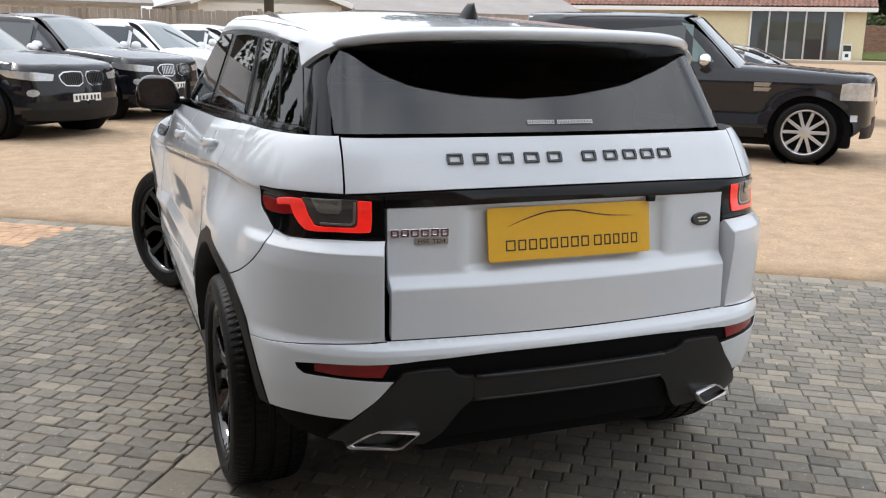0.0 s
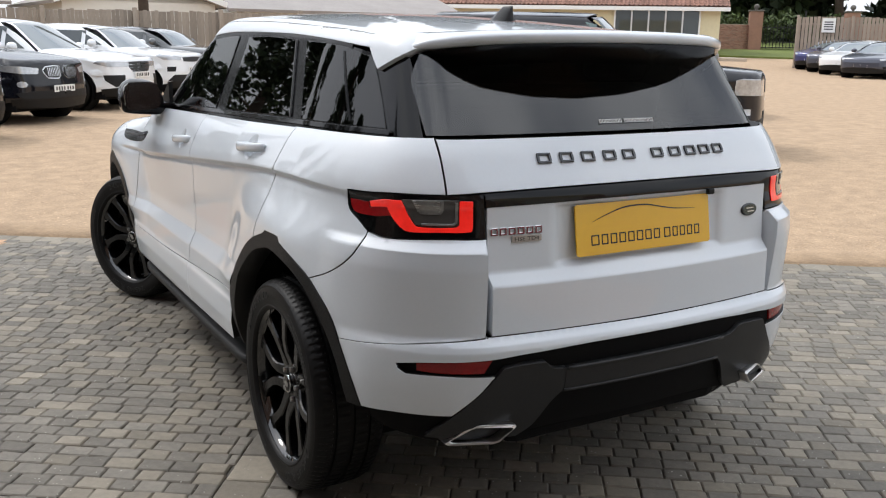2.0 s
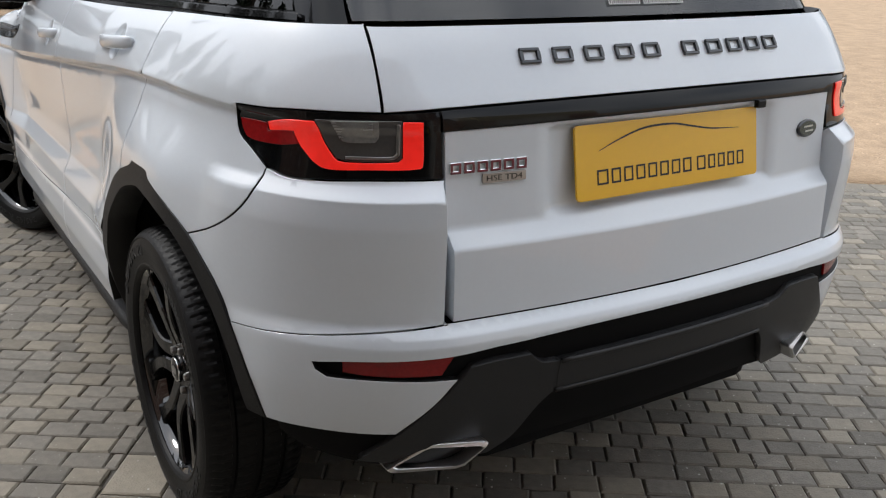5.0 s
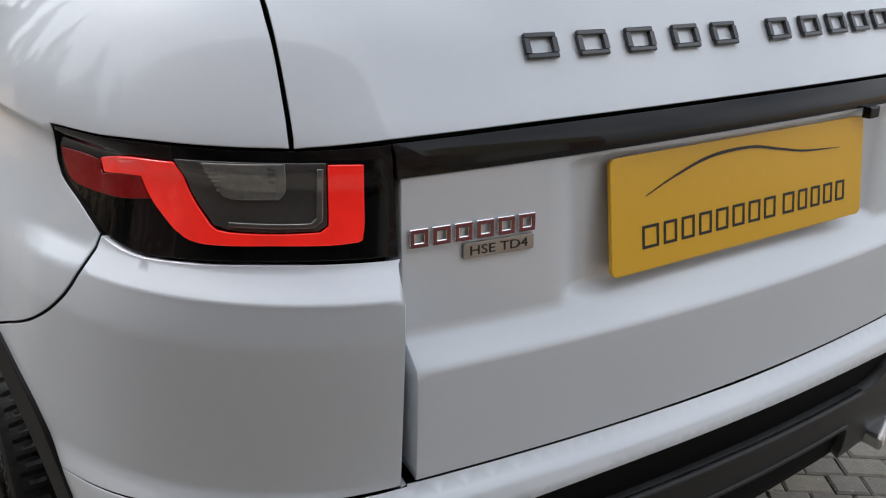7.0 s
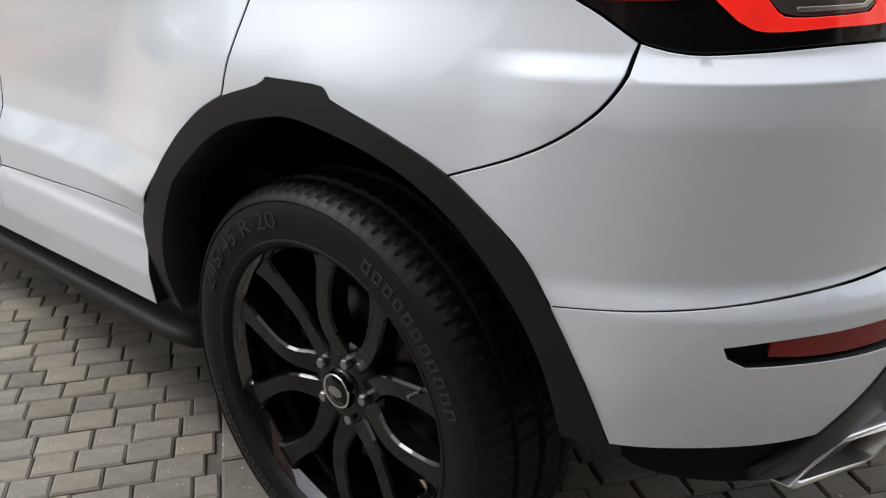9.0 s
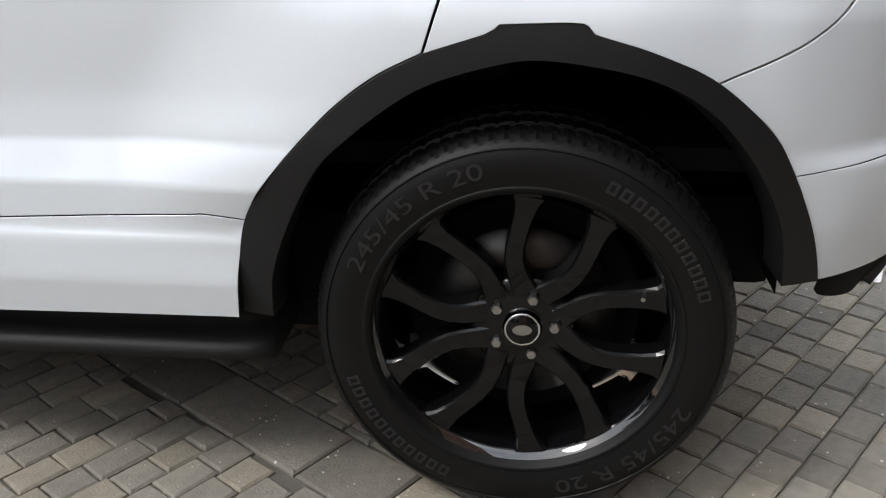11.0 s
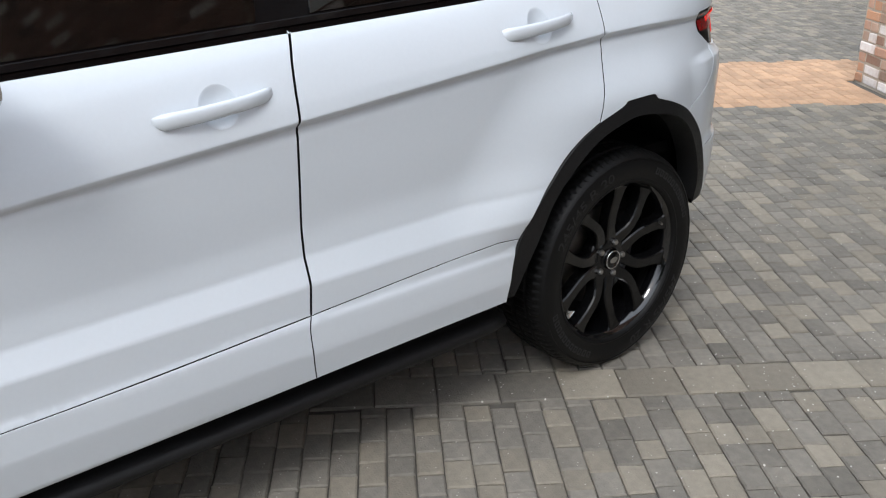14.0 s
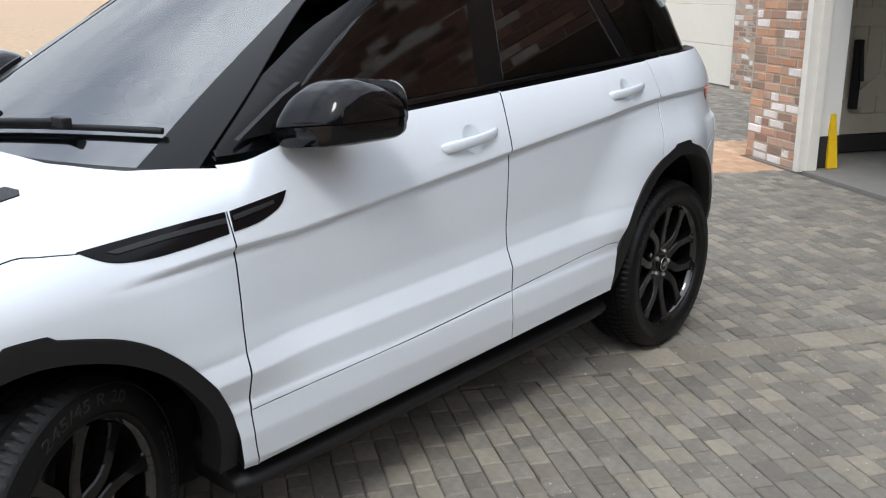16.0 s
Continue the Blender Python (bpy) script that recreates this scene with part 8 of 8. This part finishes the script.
# second garage with a wide cream door across the passage
in_uv("wall_second_garage", (7.35, -6.35, -0.02), (7.92, -5.92, 2.9), MORTAR, None, "brick jamb of the second garage", "wall", "structure")
# upper wall made higher, out of view, to hold back low sky
in_uv("wall_second_top", (7.35, -6.35, 2.35), (14.5, -5.9, 4.2), RENDER_CREAM, None, "cream wall above the second garage door, raised to block low sky", "wall", "structure")
in_uv("wall_second_side", (7.35, -12, 0), (7.6, -6.35, 3.2), BRICK_RED, None, "brick side wall of the second garage", "wall", "structure")
d2 = empty("garage_door", "closed cream panelled garage door of the second garage", "door", R35 @ pose(7.92, -6.05, 0.02))
for k in range(4):
    part("panel", box((0, 0, 0.003 + 0.58 * k), (4.2, 0.05, 0.577 + 0.58 * k), 0.006), CREAM_DOOR, d2)
in_uv("wall_second_end", (12.12, -6.35, 0), (14.5, -5.92, 3.2), BRICK_RED, None, "brick pier at the end of the second garage", "wall", "structure")

# ---- pieces: reclaimed bricks of the pier, paving blocks ----
FRONT_BRICK = material("reclaimed_front_brick", (0.30, 0.165, 0.115), 0.92, second=(0.20, 0.125, 0.095), scale=25, island=0.4, bump=0.4, bump_scale=90)
FRONT_PALE = material("whitewashed_front_brick", (0.72, 0.66, 0.60), 0.92, second=(0.45, 0.34, 0.28), scale=25, island=0.2, bump=0.4, bump_scale=90)


def front_bricks(wall, u0, u1, z0, z1):
    """Coursed bricks, proud of the mortar of a wall that faces the yard."""
    rg = random.Random(17)
    made = {0: ([], []), 1: ([], [])}
    for c in range(int((z1 - z0) / 0.0755)):
        u = u0 - 0.11 * (c % 2)
        while u < u1:
            a, b = max(u0, u + 0.005), min(u1, u + 0.218)
            u += 0.223
            if b - a < 0.03:
                continue
            v, f = made[rg.random() < 0.14]
            z, p, i = z0 + c * 0.0755 + 0.005, GAR_V + rg.uniform(-0.003, 0.004), len(v)
            v += [(a, p, z), (b, p, z), (b, p, z + 0.065), (a, p, z + 0.065), (a, GAR_V - 0.02, z), (b, GAR_V - 0.02, z), (b, GAR_V - 0.02, z + 0.065), (a, GAR_V - 0.02, z + 0.065)]
            f += [(i + 3, i + 2, i + 1, i), (i, i + 1, i + 5, i + 4), (i + 7, i + 6, i + 2, i + 3), (i + 2, i + 6, i + 5, i + 1), (i + 7, i + 3, i, i + 4)]
    for k, mat in ((0, FRONT_BRICK), (1, FRONT_PALE)):
        tagged(part("bricks", as_mesh("bricks", *made[k], mat, smooth=False), mat, wall), "coursed reclaimed bricks", kind="stuff")


front_bricks(bpy.data.objects["lintel_garage"], -3.09, 3.16, 2.36, 4.8)
front_bricks(bpy.data.objects["wall_garage_left"], -7.99, -3.11, 0.0, 4.8)
PIER_BRICK = material("reclaimed_brick", (0.44, 0.25, 0.17), 0.92, second=(0.40, 0.28, 0.21), scale=25, vary=0.35, bump=0.5, bump_scale=90)
PIER_BROWN = material("brown_brick", (0.36, 0.24, 0.175), 0.92, second=(0.40, 0.30, 0.23), scale=25, vary=0.3, bump=0.5, bump_scale=90)
PIER_ORANGE = material("orange_brick", (0.52, 0.27, 0.15), 0.92, second=(0.45, 0.29, 0.20), scale=25, vary=0.2, bump=0.5, bump_scale=90)
PIER_WHITE = material("whitewashed_brick", (0.80, 0.77, 0.74), 0.9, second=(0.58, 0.47, 0.41), scale=30, vary=0.1, bump=0.5, bump_scale=90)


def brick_mesh(w, h, d, mat, seed):
    rg = random.Random(seed)
    b = box((0, 0, 0), (w, d, h), 0.006, segments=1)
    for v in b.verts:
        v.co += Vector((rg.uniform(-1, 1), rg.uniform(-1, 1), rg.uniform(-1, 1))) * 0.0025
    me = bpy.data.meshes.new("brick")
    b.to_mesh(me)
    b.free()
    me.materials.append(mat)
    return me


pier = bpy.data.objects["wall_garage_pier"]
jamb2 = bpy.data.objects["wall_second_garage"]
rnd = random.Random(21)
kinds = [(PIER_BRICK, 4), (PIER_BROWN, 4), (PIER_ORANGE, 2.5), (PIER_WHITE, 2.6)]
meshes = {}
for wl_, wu, wv, rows_, depth in ((pier, 2.425, GAR_V, 38, 0.745), (jamb2, 7.355, -5.915, 38, 0.56)):
    for c in range(rows_):
        x = 0.0
        first_half = c % 2
        while x < depth - 0.02:
            w = rnd.choice((0.215, 0.215, 0.11)) if not (first_half and x == 0) else 0.105
            w = min(w, depth - x)
            if depth - x - w < 0.06:
                w = depth - x
            mat_ = rnd.choices([k for k, _ in kinds], [q for _, q in kinds])[0]
            key = (round(w, 2), mat_.name, rnd.randrange(2))
            if key not in meshes:
                meshes[key] = brick_mesh(round(w, 2) - 0.010, 0.064, 0.05, mat_, len(meshes))
            ob = new("brick", meshes[key])
            ob.parent = wl_
            ob.matrix_basis = pose(wu + x + 0.004, wv - 0.012 - 0.040 + rnd.uniform(-0.004, 0.003), 0.006 + c * 0.0755, 0, rnd.uniform(-0.8, 0.8), rnd.uniform(-0.8, 0.8))
            x += w

BLOCK_GREY = material("grey_paving_block", (0.216, 0.196, 0.163), 0.85, second=(0.134, 0.123, 0.105), scale=38, vary=0.22, bump=0.35, bump_scale=150, specks=(0.50, 0.48, 0.43))
BLOCK_BUFF = material("buff_paving_block", (0.272, 0.240, 0.188), 0.85, second=(0.186, 0.166, 0.133), scale=38, vary=0.20, bump=0.35, bump_scale=150, specks=(0.50, 0.48, 0.43))
BLOCK_ORANGE = material("orange_paving_block", (0.52, 0.33, 0.20), 0.88, second=(0.40, 0.26, 0.165), scale=30, vary=0.15, bump=0.4, bump_scale=150)
FIELD_GREY = material("grey_paving_blocks", (0.216, 0.196, 0.163), 0.85, second=(0.134, 0.123, 0.105), scale=38, island=0.22, bump=0.35, bump_scale=150, specks=(0.50, 0.48, 0.43))
FIELD_BUFF = material("buff_paving_blocks", (0.272, 0.240, 0.188), 0.85, second=(0.186, 0.166, 0.133), scale=38, island=0.20, bump=0.35, bump_scale=150, specks=(0.50, 0.48, 0.43))
FIELD_ORANGE = material("orange_paving_blocks", (0.52, 0.33, 0.20), 0.88, second=(0.40, 0.26, 0.165), scale=30, island=0.15, bump=0.4, bump_scale=150)


def lay_blocks():
    """Every block as (u0, u1, v0, v1, kind)."""
    rg = random.Random(11)
    out = []
    v = 0.061 - 0.0787 * 138
    while v < EDGE_V - 0.20:
        h = 0.0787
        u = -8.8 + rg.uniform(0, 0.12)
        while u < 12.2:
            w = rg.choice((0.088, 0.102, 0.106, 0.122))
            a, b = u, u + w
            u = b
            if b > -0.955 and a < -0.80 and v > -2.9:      # the band crosses here
                if a < -0.955 + 0.0 and -0.965 - a > 0.03:
                    out.append((a, -0.965, v, v + h, 0))
                if b > -0.805 + 0.03:
                    out.append((-0.795, b, v, v + h, 0))
                continue
            k = 0 if rg.random() > 0.30 else 1
            if 2.5 < (a + b) / 2 < 3.9 and -8.5 < v < -1.2:
                k = 2
            if u < -3.75 and v > 2.25:
                k = 2
            if v < GAR_V and a < 3.15:
                continue
            out.append((a, b, v, v + h, k))
        v += h
    v = -2.88
    while v < EDGE_V - 0.20:                               # band of larger blocks
        out.append((-0.963, -0.797, v, v + 0.196, 1 if v < -0.35 else 0))
        v += 0.196
    u = -8.8
    while u < 12.2:                                        # edging course
        out.append((u, u + 0.196, EDGE_V - 0.175, EDGE_V - 0.012, 1))
        u += 0.2
    return out


def block_top(a, b, v0, v1, rg, base=0.0):
    """Corner points of one tumbled block: rounded top above a lower rim."""
    j, c = 0.0016, 0.0054
    z = base + rg.uniform(-0.0015, 0.0015)
    tilt = (rg.uniform(-0.001, 0.001), rg.uniform(-0.001, 0.001))
    q = [(a + j, v0 + j), (b - j, v0 + j), (b - j, v1 - j), (a + j, v1 - j)]
    q = [(x + rg.uniform(-0.0015, 0.0015), y + rg.uniform(-0.0015, 0.0015)) for x, y in q]
    cx, cy = (a + b) / 2, (v0 + v1) / 2
    top = [(x + (c if x < cx else -c), y + (c if y < cy else -c), z + (tilt[0] if x < cx else -tilt[0]) + (tilt[1] if y < cy else -tilt[1])) for x, y in q]
    mid = [(x, y, z - 0.0045) for x, y in q]
    low = [(x, y, z - 0.030) for x, y in q]
    f = [(0, 1, 2, 3)]
    for k in range(4):
        n = (k + 1) % 4
        f += [(4 + k, 4 + n, n, k), (8 + k, 8 + n, 4 + n, 4 + k)]
    return top + mid + low, f


blocks = lay_blocks()
rg = random.Random(4)
near = [i for i, (a, b, v0, v1, k) in enumerate(blocks) if -1.75 < a < -0.5 and -0.55 < v0 < 1.6]
near = set(sorted(near, key=lambda i: abs(blocks[i][0] + 1.25) + abs(blocks[i][2] - 0.4))[:300])
pools = {0: ([], []), 1: ([], []), 2: ([], [])}
shared = {}
for i, (a, b, v0, v1, k) in enumerate(blocks):
    if i in near:
        key = (round(b - a, 3), round(v1 - v0, 4), k, rg.randrange(3))
        if key not in shared:
            vv, ff = block_top(-key[0] / 2, key[0] / 2, -key[1] / 2, key[1] / 2, rg)
            shared[key] = as_mesh("paving_block", vv, ff, (BLOCK_GREY, BLOCK_BUFF, BLOCK_ORANGE)[k], smooth=False)
        ob = new("paving_block", shared[key])
        ob.parent = pavement
        ob.matrix_basis = pose((a + b) / 2, (v0 + v1) / 2, rg.uniform(-0.001, 0.001), 0, 0, 180 * rg.randrange(2))
    else:
        vv, ff = block_top(a, b, v0, v1, rg)
        pv_, pf_ = pools[k]
        n0 = len(pv_)
        pv_ += vv
        pf_ += [tuple(n0 + q for q in f) for f in ff]
for k, mat_ in ((0, FIELD_GREY), (1, FIELD_BUFF), (2, FIELD_ORANGE)):
    tagged(part("paving_field", as_mesh("paving_field", *pools[k], mat_, smooth=False), mat_, pavement), "tumbled paving blocks in stretcher courses", kind="stuff")
